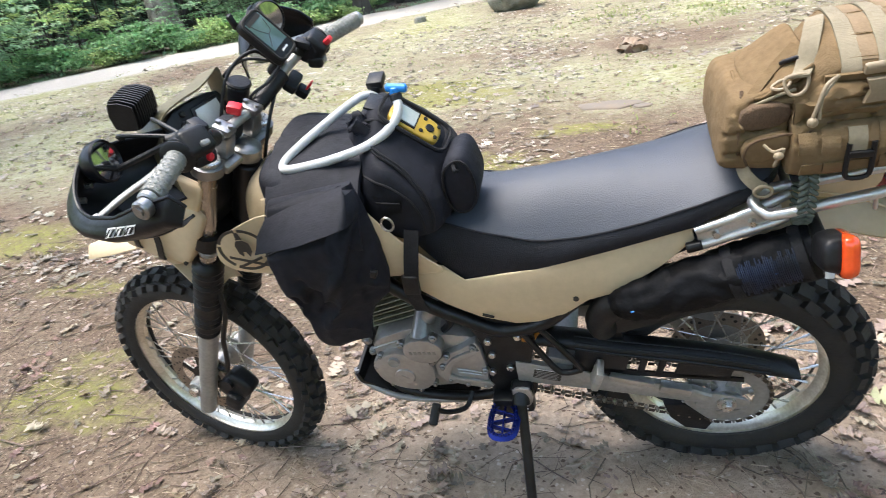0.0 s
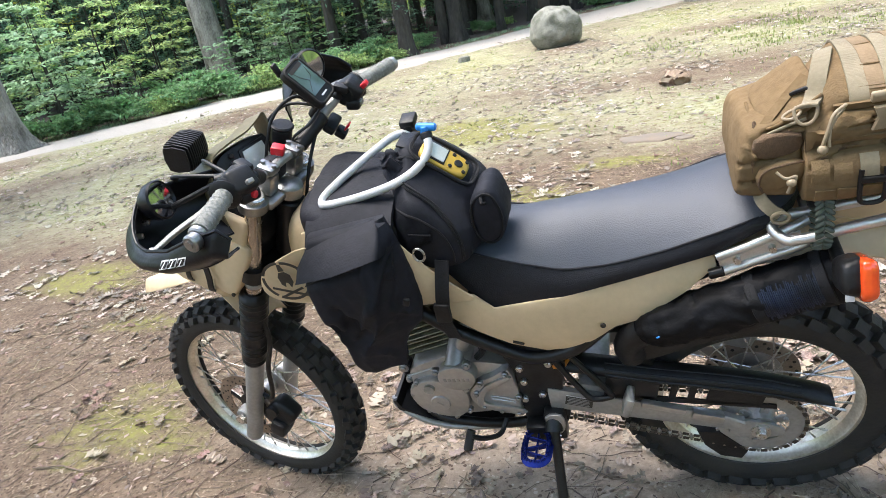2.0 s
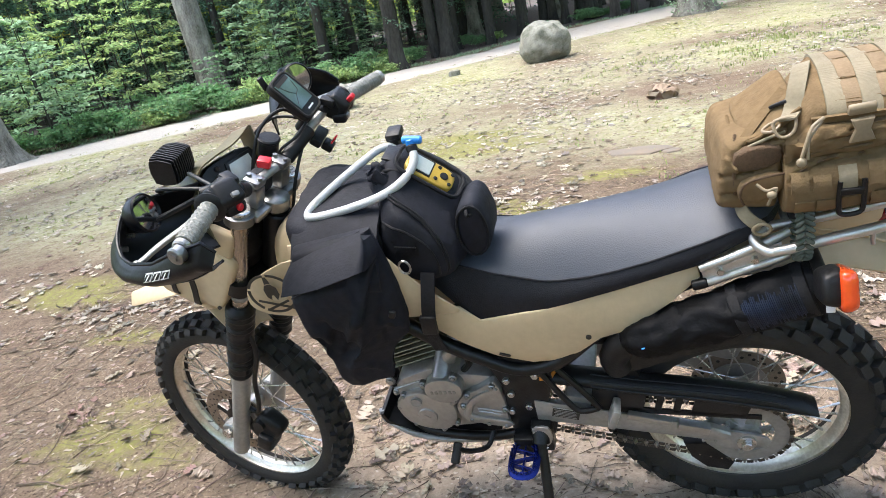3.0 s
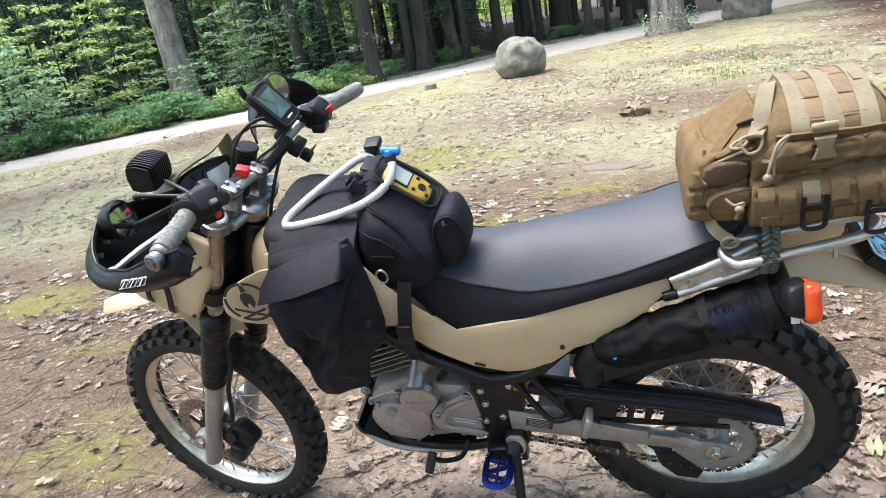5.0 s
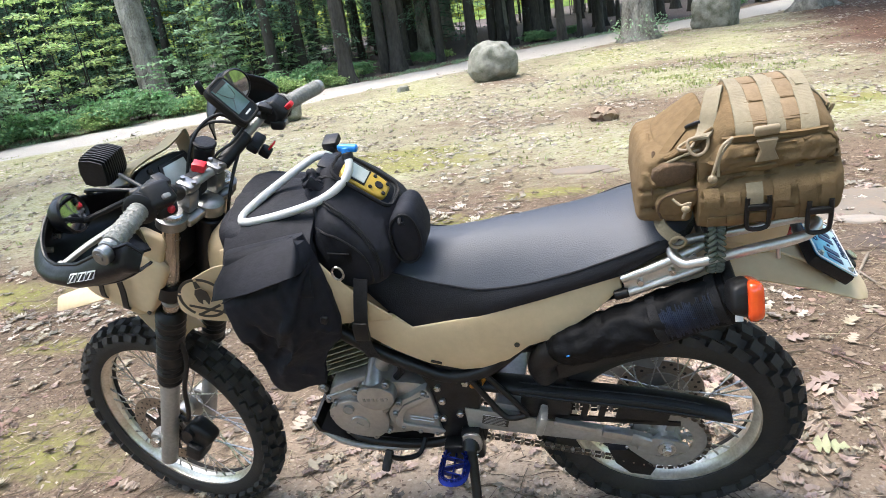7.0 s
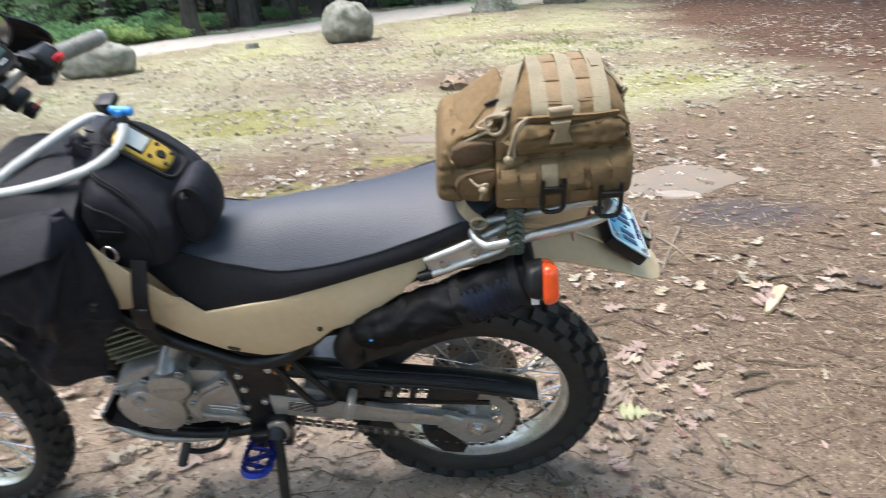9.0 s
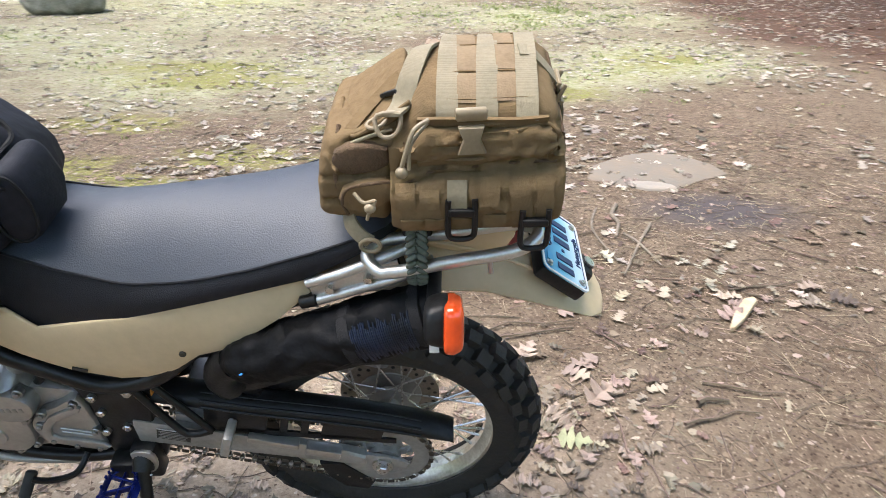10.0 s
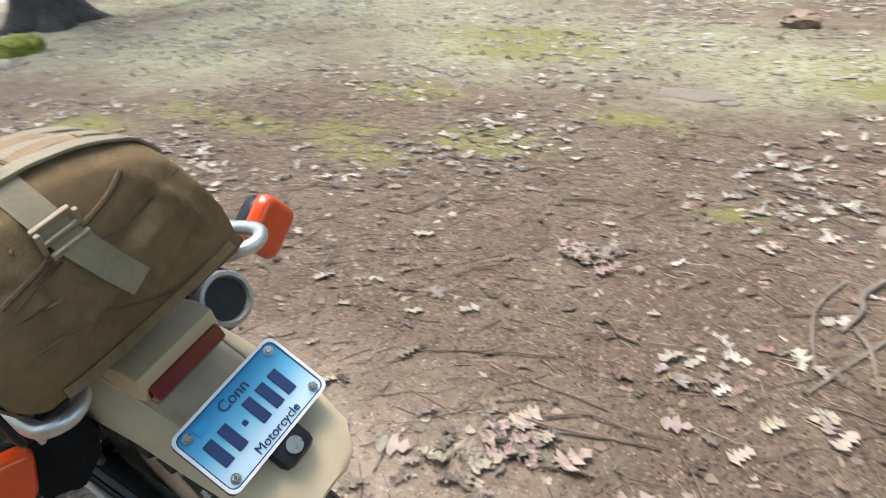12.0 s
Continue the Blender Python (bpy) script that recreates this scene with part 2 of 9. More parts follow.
def ground_surface():
    """Earth with moss, gravel path, needle litter and thin turf, mixed by painted masks and broken up by noise."""
    m = bpy.data.materials.new("forest_ground")
    m.use_nodes = True
    t = m.node_tree
    N, K = t.nodes.new, t.links.new
    b = t.nodes["Principled BSDF"]
    co = N("ShaderNodeTexCoord").outputs["Object"]

    def nz(scale, detail=8, rough=0.6):
        n = N("ShaderNodeTexNoise")
        n.inputs["Scale"].default_value, n.inputs["Detail"].default_value, n.inputs["Roughness"].default_value = scale, detail, rough
        K(co, n.inputs["Vector"])
        return n.outputs[0]

    def rng(src, lo, hi, a=0.0, z=1.0):
        r = N("ShaderNodeMapRange")
        for i, v in enumerate((lo, hi, a, z)):
            r.inputs[i + 1].default_value = v
        K(src, r.inputs[0])
        return r.outputs[0]

    def mixc(f, a, c):
        x = N("ShaderNodeMix")
        x.data_type = "RGBA"
        K(f, x.inputs[0])
        for s, v in ((x.inputs[6], a), (x.inputs[7], c)):
            if isinstance(v, tuple):
                s.default_value = (*v, 1)
            else:
                K(v, s)
        return x.outputs[2]

    def mask(name, lo=0.42, hi=0.58, grain=9.0, amount=0.5):
        a = N("ShaderNodeAttribute")
        a.attribute_name = name
        x = N("ShaderNodeMath")
        x.operation = "MULTIPLY_ADD"
        K(nz(grain, 8, 0.7), x.inputs[0])
        x.inputs[1].default_value = amount
        K(a.outputs["Fac"], x.inputs[2])
        return rng(x.outputs[0], lo + amount * 0.5, hi + amount * 0.5)

    def flakes(scale, base, dark, pale, reach=0.42):
        """Small scattered flakes of broken leaf and bark, some dark and some pale."""
        v = N("ShaderNodeTexVoronoi")
        v.inputs["Scale"].default_value = scale
        w = N("ShaderNodeVectorMath")
        w.operation = "MULTIPLY_ADD"
        d = N("ShaderNodeTexNoise")
        d.inputs["Scale"].default_value, d.inputs["Detail"].default_value = scale * 1.3, 3
        K(co, d.inputs["Vector"])
        K(d.outputs[1], w.inputs[0])
        w.inputs[1].default_value = (0.9 / scale, 0.9 / scale, 0.9 / scale)
        K(co, w.inputs[2])
        K(w.outputs[0], v.inputs["Vector"])
        sp = N("ShaderNodeSeparateColor")
        K(v.outputs["Color"], sp.inputs[0])
        inside = rng(v.outputs["Distance"], reach, reach - 0.12)
        for ch, lo, col in ((0, 0.74, pale), (1, 0.66, dark)):
            f = N("ShaderNodeMath")
            f.operation = "MULTIPLY"
            K(rng(sp.outputs[ch], lo, lo + 0.06), f.inputs[0])
            K(inside, f.inputs[1])
            base = mixc(f.outputs[0], base, col)
        return base

    dirt = mixc(rng(nz(2.2), 0.35, 0.65), (0.172, 0.122, 0.082), (0.240, 0.184, 0.130))
    dirt = mixc(rng(nz(70, 6, 0.8), 0.42, 0.7), dirt, (0.080, 0.052, 0.037))
    dirt = mixc(rng(nz(140, 4, 0.8), 0.55, 0.70), dirt, (0.40, 0.31, 0.22))
    dirt = mixc(rng(nz(16, 8, 0.75), 0.50, 0.68), dirt, (0.092, 0.062, 0.044))
    dirt = flakes(95, dirt, (0.060, 0.040, 0.029), (0.37, 0.29, 0.215))
    dirt = flakes(38, dirt, (0.075, 0.050, 0.035), (0.29, 0.22, 0.158), 0.34)
    # Pale straw litter, brightened to offset the dark shade under the motorcycle
    lifted_litter = flakes(60, mixc(rng(nz(50, 6, 0.8), 0.35, 0.65), (0.46, 0.365, 0.275), (0.30, 0.23, 0.17)), (0.15, 0.105, 0.075), (0.55, 0.46, 0.37), 0.40)
    dirt = mixc(mask("dry", 0.15, 0.75, 6.0, 0.7), dirt, lifted_litter)
    moss = mixc(rng(nz(26), 0.35, 0.65), (0.250, 0.250, 0.070), (0.195, 0.165, 0.080))
    moss = flakes(70, moss, (0.12, 0.10, 0.05), (0.36, 0.31, 0.2), 0.34)
    turf = mixc(rng(nz(14, 8, 0.75), 0.35, 0.65), (0.40, 0.385, 0.275), (0.295, 0.315, 0.155))
    turf = mixc(rng(nz(60, 5, 0.8), 0.5, 0.75), turf, (0.42, 0.375, 0.31))
    turf = flakes(16, turf, (0.15, 0.12, 0.075), (0.47, 0.42, 0.36))
    turf = flakes(30, turf, (0.17, 0.15, 0.085), (0.46, 0.41, 0.34))
    # Red-brown needles, with the slope's tree shade put into the tone
    needle = mixc(rng(nz(40, 8, 0.8), 0.35, 0.65), (0.125, 0.073, 0.049), (0.075, 0.044, 0.032))
    needle = flakes(13, needle, (0.085, 0.045, 0.032), (0.33, 0.20, 0.14))
    path = mixc(rng(nz(45, 6, 0.8), 0.35, 0.7), (0.47, 0.435, 0.39), (0.36, 0.33, 0.29))
    # Dark grey tone for the forest floor and one patch in the clearing
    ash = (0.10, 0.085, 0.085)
    c = mixc(mask("turf", 0.3, 0.75, 3.0, 0.8), dirt, turf)
    c = mixc(mask("moss", 0.40, 0.62, 7.0, 0.9), c, moss)
    c = mixc(mask("needle", 0.3, 0.7, 5.0, 0.5), c, needle)
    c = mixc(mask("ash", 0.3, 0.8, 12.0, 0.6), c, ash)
    c = mixc(mask("path", 0.3, 0.7, 3.0, 0.9), c, path)
    K(c, b.inputs["Base Color"])
    b.inputs["Roughness"].default_value = 0.95
    b.inputs["Specular IOR Level"].default_value = 0.2
    bp = N("ShaderNodeBump")
    bp.inputs["Strength"].default_value, bp.inputs["Distance"].default_value = 0.9, 0.012
    hh = N("ShaderNodeMath")
    hh.operation = "ADD"
    K(nz(28, 8, 0.75), hh.inputs[0])
    K(nz(130, 4, 0.8), hh.inputs[1])
    K(hh.outputs[0], bp.inputs["Height"])
    K(bp.outputs[0], b.inputs["Normal"])
    return m


GROUND = ground_surface()


# ---- mesh helpers ----
def finish(bm, mats, smooth=40):
    me = bpy.data.meshes.new("mesh")
    bm.normal_update()
    bm.to_mesh(me)
    bm.free()
    for m in mats if isinstance(mats, (list, tuple)) else (mats,):
        me.materials.append(m)
    if smooth:
        me.shade_smooth()
        me.set_sharp_from_angle(angle=radians(smooth))
    return me


def part(name, bm, mats, parent, label="", smooth=40, m=None):
    """Links a bmesh as one mesh object under a thing or a part."""
    ob = new(name, finish(bm, mats, smooth))
    ob.parent = parent
    if m is not None:
        ob.matrix_basis = m
    return tagged(ob, label)


def thing(name, label, category, group="", bm=None, mats=None, m=None, kind="", smooth=40):
    ob = new(name, finish(bm, mats, smooth) if bm else None)
    if m is not None:
        ob.matrix_basis = m
    return tagged(ob, label, category, group, kind)


def B():
    return bmesh.new()


def box(bm, size, at=(0, 0, 0), rot=(0, 0, 0), bevel=0.0, seg=2, m=None):
    mm = (m or Matrix()) @ pose(*at, *rot) @ Matrix.Diagonal((*size, 1))
    g = bmesh.ops.create_cube(bm, size=1.0, matrix=mm)
    if bevel:
        es = list({e for v in g["verts"] for e in v.link_edges})
        bmesh.ops.bevel(bm, geom=es, offset=bevel, segments=seg, affect="EDGES", profile=0.5, clamp_overlap=True)
    return bm


def frame_of(d):
    d = Vector(d).normalized()
    u = d.orthogonal().normalized()
    return u, d.cross(u)


def cyl(bm, p0, p1, r0, r1=None, seg=20, cap=True, chamfer=0.0):
    p0, p1 = Vector(p0), Vector(p1)
    r1 = r0 if r1 is None else r1
    d = (p1 - p0).normalized()
    st = [(p0, r0), (p1, r1)]
    if chamfer:
        st = [(p0, max(1e-4, r0 - chamfer)), (p0 + d * chamfer, r0), (p1 - d * chamfer, r1), (p1, max(1e-4, r1 - chamfer))]
    u, w = frame_of(d)
    rings = [[bm.verts.new(p + (u * math.cos(a) + w * math.sin(a)) * r) for a in (2 * math.pi * i / seg for i in range(seg))] for p, r in st]
    for a, b in zip(rings, rings[1:]):
        for i in range(seg):
            bm.faces.new((a[i], a[(i + 1) % seg], b[(i + 1) % seg], b[i]))
    if cap:
        bm.faces.new(rings[0][::-1])
        bm.faces.new(rings[-1])
    return bm


def smooth_line(pts, n=6, closed=False):
    """Catmull-Rom through the points."""
    P = [Vector(p) for p in pts]
    out, k = [], len(P)
    for i in range(k if closed else k - 1):
        a, b, c, d = (P[(i + j) % k] if closed else P[min(max(i + j, 0), k - 1)] for j in (-1, 0, 1, 2))
        for s in range(n):
            t = s / n
            out.append(0.5 * (2 * b + (c - a) * t + (2 * a - 5 * b + 4 * c - d) * t * t + (3 * b - a - 3 * c + d) * t ** 3))
    return out if closed else out + [P[-1]]


def tube(bm, pts, r, seg=10, n=6, closed=False, taper=None, flat=1.0, cap=True):
    """A swept round (or flattened) tube through the points."""
    line = smooth_line(pts, n, closed) if n > 1 else [Vector(p) for p in pts]
    k = len(line)
    u = None
    rings = []
    for i, p in enumerate(line):
        d = (line[(i + 1) % k] - line[i - 1]) if closed else (line[min(i + 1, k - 1)] - line[max(i - 1, 0)])
        d.normalize()
        if u is None:
            u = d.orthogonal().normalized()
        u = (u - d * u.dot(d)).normalized()
        w = d.cross(u)
        rad = r if taper is None else r * (taper[0] + (taper[1] - taper[0]) * i / (k - 1))
        rings.append([bm.verts.new(p + u * math.cos(a) * rad + w * math.sin(a) * rad * flat) for a in (2 * math.pi * j / seg for j in range(seg))])
    pairs = list(zip(rings, rings[1:])) + ([(rings[-1], rings[0])] if closed else [])
    for a, b in pairs:
        for j in range(seg):
            bm.faces.new((a[j], a[(j + 1) % seg], b[(j + 1) % seg], b[j]))
    if cap and not closed:
        bm.faces.new(rings[0][::-1])
        bm.faces.new(rings[-1])
    return bm


def strap(bm, pts, width, thick, side=(0, 1, 0), n=5):
    """A flat band through the points; side: the way across the band."""
    line = smooth_line(pts, n) if n > 1 else [Vector(p) for p in pts]
    s0 = Vector(side)
    rows = []
    for i, p in enumerate(line):
        d = (line[min(i + 1, len(line) - 1)] - line[max(i - 1, 0)]).normalized()
        s = (s0 - d * s0.dot(d)).normalized()
        nrm = d.cross(s)
        rows.append([bm.verts.new(p + s * a * width / 2 + nrm * b * thick / 2) for a, b in ((-1, -1), (1, -1), (1, 1), (-1, 1))])
    for a, b in zip(rows, rows[1:]):
        for j in range(4):
            bm.faces.new((a[j], a[(j + 1) % 4], b[(j + 1) % 4], b[j]))
    bm.faces.new(rows[0][::-1])
    bm.faces.new(rows[-1])
    return bm


def lathe(bm, profile, at=(0, 0, 0), axis=(0, 1, 0), seg=48, closed=False):
    """Turns (radius, along) pairs round the axis through at."""
    at, d = Vector(at), Vector(axis).normalized()
    u, w = frame_of(d)
    rings = [[bm.verts.new(at + d * h + (u * math.cos(a) + w * math.sin(a)) * r) for a in (2 * math.pi * i / seg for i in range(seg))] for r, h in profile]
    for a, b in list(zip(rings, rings[1:])) + ([(rings[-1], rings[0])] if closed else []):
        for i in range(seg):
            bm.faces.new((a[i], a[(i + 1) % seg], b[(i + 1) % seg], b[i]))
    if not closed:
        for rg, flip in ((rings[0], True), (rings[-1], False)):
            bm.faces.new(rg[::-1] if flip else rg)
    bmesh.ops.recalc_face_normals(bm, faces=bm.faces[:])
    return bm


def slab_shape(bm, outline, y0, y1, bevel=0.003, bow=None, rounds=0):
    """A plate with an outline in x and z, from y0 to y1; bow(x, z) shifts it in y."""
    pts = [(p.x, p.z) for p in smooth_line([(x, 0, z) for x, z in outline], rounds, True)] if rounds else outline
    vs = [bm.verts.new((x, y0, z)) for x, z in pts]
    f = bm.faces.new(vs)
    r = bmesh.ops.extrude_face_region(bm, geom=[f])
    for v in r["geom"]:
        if isinstance(v, bmesh.types.BMVert):
            v.co.y = y1
    bmesh.ops.recalc_face_normals(bm, faces=bm.faces[:])
    if bevel:
        es = [e for e in bm.edges if abs(e.verts[0].co.y - e.verts[1].co.y) < 1e-6 and len(e.link_faces) == 2 and e.calc_face_angle(0) > 0.7]
        bmesh.ops.bevel(bm, geom=es, offset=bevel, segments=2, affect="EDGES", profile=0.5, clamp_overlap=True)
    if bow:
        bmesh.ops.triangulate(bm, faces=bm.faces[:])
        for _ in range(2):
            long = [e for e in bm.edges if e.calc_length() > 0.05]
            if long:
                bmesh.ops.subdivide_edges(bm, edges=long, cuts=1)
                bmesh.ops.triangulate(bm, faces=bm.faces[:])
        for v in bm.verts:
            v.co.y += bow(v.co.x, v.co.z)
    return bm


def soft_box(bm, size, at=(0, 0, 0), power=4.0, n=14, warp=None, rot=(0, 0, 0), lump=0.0, lump_scale=9.0, m=None):
    """A stuffed, round-edged body: a cube's grid pressed into a superellipsoid, then warped (in -1..1) and made lumpy."""
    mm = (m or Matrix()) @ pose(*at, *rot)
    made = {}

    def vert(x, y, z):
        key = (round(x, 5), round(y, 5), round(z, 5))
        if key not in made:
            r = (abs(x) ** power + abs(y) ** power + abs(z) ** power) ** (1 / power)
            q = Vector((x / r, y / r, z / r))
            if warp:
                q = Vector(warp(q.x, q.y, q.z))
            p = Vector((q.x * size[0] / 2, q.y * size[1] / 2, q.z * size[2] / 2))
            if lump:
                k = noise.noise_vector((Vector(at) + p) * lump_scale) + 0.5 * noise.noise_vector((Vector(at) + p) * lump_scale * 2.3)
                p += k * lump
            made[key] = bm.verts.new(mm @ p)
        return made[key]

    g = [math.tan((2 * i / n - 1) * math.pi / 4) for i in range(n + 1)]
    for ax in range(3):
        for sgn in (-1, 1):
            for i in range(n):
                for j in range(n):
                    q = []
                    for a, b in ((i, j), (i + 1, j), (i + 1, j + 1), (i, j + 1)):
                        c = [0, 0, 0]
                        c[ax], c[(ax + 1) % 3], c[(ax + 2) % 3] = sgn, g[a], g[b]
                        q.append(vert(*c))
                    bm.faces.new(q if sgn > 0 else q[::-1])
    return bm


def loft(bm, rings, closed_ring=True, cap=True):
    vr = [[bm.verts.new(p) for p in r] for r in rings]
    k = len(vr[0])
    for a, b in zip(vr, vr[1:]):
        for i in range(k if closed_ring else k - 1):
            bm.faces.new((a[i], a[(i + 1) % k], b[(i + 1) % k], b[i]))
    if cap and closed_ring:
        bm.faces.new(vr[0][::-1])
        bm.faces.new(vr[-1])
    bmesh.ops.recalc_face_normals(bm, faces=bm.faces[:])
    return bm


def creased(bm, creases):
    """Presses folds (amount > 0) and seams (amount < 0) into a surface along lines of points."""
    bm.normal_update()
    moves = []
    for v in bm.verts:
        k = 0.0
        for pts, amount, width in creases:
            for a, b in zip(pts, pts[1:]):
                a, b = Vector(a), Vector(b)
                t = max(0, min(1, (v.co - a).dot(b - a) / max(1e-9, (b - a).length_squared)))
                d = (v.co - a.lerp(b, t)).length
                if d < 3 * width:
                    k += amount * math.exp(-(d / width) ** 2) / (len(pts) - 1) ** 0.15
        moves.append(k)
    for v, k in zip(bm.verts, moves):
        if k:
            v.co += v.normal * max(-0.016, min(0.016, k))
    return bm


def draped(tree_, pts, lift=0.0, axis=(0, 1, 0)):
    """Lays points (x, z) on the near side of a surface, or (x, y) on its top when the axis points down."""
    d = Vector(axis)
    out = []
    for a, b in pts:
        o = Vector((a, -1, b)) if d.y else Vector((a, b, 2))
        hit = tree_.ray_cast(o, d)
        out.append(hit[0] - d * lift if hit[0] else (out[-1] if out else Vector((a, -0.15, b))))
    return out


def slack(bm, amount, scale, seed=0, stretch=(1, 1, 1)):
    """Uneven slackness of cloth: sharp-crested waves along the normals."""
    bm.normal_update()
    mv = []
    for v in bm.verts:
        p = Vector((v.co.x * stretch[0], v.co.y * stretch[1], v.co.z * stretch[2])) * scale + Vector((seed, seed * 2, 0))
        mv.append(0.6 * noise.noise(p) + 0.8 * (0.35 - abs(noise.noise(p * 1.7 + Vector((5, 1, 2))))))
    for v, k in zip(bm.verts, mv):
        v.co += v.normal * k * amount
    return bm


def letters(text, size, m, depth=0.0008):
    """Raised letters as a mesh, centred, in the plane of m."""
    cu = bpy.data.curves.new("letters", "FONT")
    cu.body, cu.size, cu.align_x, cu.align_y, cu.extrude = text, size, "CENTER", "CENTER", depth
    ob = bpy.data.objects.new("letters", cu)
    me = bpy.data.meshes.new_from_object(ob)
    bpy.data.objects.remove(ob)
    bm = B()
    bm.from_mesh(me)
    bm.transform(m)
    return bm


def lerp(a, b, t):
    return a + (b - a) * t


def sm(a, b, x):
    t = min(1, max(0, (x - a) / (b - a)))
    return t * t * (3 - 2 * t)


def table(x, rows):
    """Linear lookup in rows of (x, value)."""
    return float(np.interp(x, [r[0] for r in rows], [r[1] for r in rows]))


# ---- motorcycle ----
LEAN = pose(0, 0, 0, 15, 0, 0)
STEER = pose(-0.31, 0, 1.05, 0, 25, 0) @ pose(0, 0, 0, 0, 0, -11)
bike = thing("motorcycle", "tan and black dual-sport motorcycle leaning on its side stand", "motorcycle", m=LEAN)


def spart(name, bm, mats, parent=bike, label="", smooth=40):
    """A part that turns with the handlebar."""
    return part(name, bm, mats, parent, label, smooth, STEER if parent is bike else None)


def wheel(name, m, rim_r, rim_w, ring_r, sect, count, rows, knob, parent):
    """Spoked wheel on the y axis: rim with tyre, hub and spokes under it."""
    h = rim_w / 2
    prof = [(rim_r, -h), (rim_r - 0.004, -h - 0.002), (rim_r - 0.012, -h + 0.002), (rim_r - 0.016, -h * 0.55), (rim_r - 0.026, -h * 0.25),
            (rim_r - 0.026, h * 0.25), (rim_r - 0.016, h * 0.55), (rim_r - 0.012, h - 0.002), (rim_r - 0.004, h + 0.002), (rim_r, h), (rim_r - 0.006, h * 0.5), (rim_r - 0.006, -h * 0.5)]
    rim = part(name, lathe(B(), prof, seg=96, closed=True), RIM, parent, "spoked wheel with a pale aluminium rim", 30, m)
    bm = B()
    tp = []
    for i in range(17):
        a = radians(lerp(-128, 128, i / 16))
        wid = sect * 0.98
        tp.append((ring_r + math.cos(a) * sect * 0.98, math.sin(a) * wid))
    tp = [(rim_r - 0.002, -h * 0.8)] + tp + [(rim_r - 0.002, h * 0.8)]
    lathe(bm, tp, seg=96, closed=True)
    bmesh.ops.recalc_face_normals(bm, faces=bm.faces[:])
    part("tyre", bm, RUBBER, rim, "black knobbly off-road tyre with dusty tread blocks", 35)
    for phi, cnt, off, su, sv, hh in rows:
        kb = B()
        lo = [kb.verts.new((x * su * 1.12, y * sv * 1.12, 0)) for x, y in ((-1, -1), (1, -1), (1, 1), (-1, 1))]
        hi = [kb.verts.new((x * su, y * sv, hh + sect * 0.07)) for x, y in ((-1, -1), (1, -1), (1, 1), (-1, 1))]
        for j in range(4):
            kb.faces.new((lo[j], lo[(j + 1) % 4], hi[(j + 1) % 4], hi[j]))
        kb.faces.new(hi)
        me = finish(kb, RUBBER, 0)
        ph = radians(phi)
        for i in range(cnt):
            th = 2 * math.pi * (i + off) / cnt
            rdir = Vector((math.cos(th), 0, math.sin(th)))
            tdir = Vector((-math.sin(th), 0, math.cos(th)))
            nrm = rdir * math.cos(ph) + Vector((0, 1, 0)) * math.sin(ph)
            mat_ = Matrix((tdir, nrm.cross(tdir), nrm)).transposed().to_4x4() @ pose(0, 0, 0, 0, 0, math.degrees(math.sin(ph) * 0.25))
            mat_.translation = rdir * ring_r + nrm * sect * 0.93
            o = new("tread_block", me)
            o.parent, o.matrix_basis = rim, mat_
    hub = lathe(B(), [(0.012, -0.065), (0.03, -0.06), (0.045, -0.045), (0.045, -0.038), (0.026, -0.032), (0.024, 0.032), (0.045, 0.038), (0.045, 0.045), (0.03, 0.06), (0.012, 0.065)], seg=32)
    part("hub", hub, CASTING, rim, "cast grey wheel hub")
    # spokes: four kinds, each laced from a hub flange to the rim
    for side in (-1, 1):
        for lean in (-1, 1):
            p0 = Vector((0.040 * math.cos(lean * 0.9), side * 0.04, 0.040 * math.sin(lean * 0.9)))
            p1 = Vector((rim_r - 0.024, side * 0.004, 0))
            sb = cyl(B(), p0, p1, 0.0019, seg=6, cap=False)
            cyl(sb, p1 - (p1 - p0).normalized() * 0.02, p1, 0.0032, seg=6)
            me = finish(sb, CHROME)
            for i in range(9):
                sp = new("spoke", me)
                sp.parent = rim
                sp.matrix_basis = pose(0, 0, 0, 0, 360 / 9 * i + (0 if side < 0 else 20) + (0 if lean < 0 else 10), 0)
    return rim


KN = 0.012
front_wheel = wheel("front_wheel", STEER @ pose(-0.045, 0, -0.824), 0.284, 0.05, 0.291, 0.042, 44,
                    [(-60, 40, 0.0, 0.0125, 0.0085, 0.012), (-31, 40, 0.5, 0.0120, 0.0105, 0.013), (-7, 20, 0.0, 0.014, 0.012, 0.013), (13, 20, 0.5, 0.014, 0.012, 0.013), (33, 40, 0.5, 0.0120, 0.0105, 0.013), (60, 40, 0.0, 0.0125, 0.0085, 0.012)], KN, bike)
rear_wheel = wheel("rear_wheel", pose(0.69, 0, 0.316), 0.240, 0.066, 0.262, 0.056, 36,
                   [(-63, 32, 0.0, 0.0175, 0.0105, 0.013), (-37, 32, 0.5, 0.0160, 0.0135, 0.015), (-11, 32, 0.0, 0.0145, 0.0130, 0.016), (14, 32, 0.5, 0.0145, 0.0125, 0.016), (39, 32, 0.0, 0.0160, 0.0135, 0.015), (63, 32, 0.5, 0.0175, 0.0105, 0.013)], KN, bike)


def disc(bm, r_out, r_in, y, thick, holes=0):
    lathe(bm, [(r_in, y - thick / 2), (r_out, y - thick / 2), (r_out, y + thick / 2), (r_in, y + thick / 2)], seg=48, closed=True)
    return bm


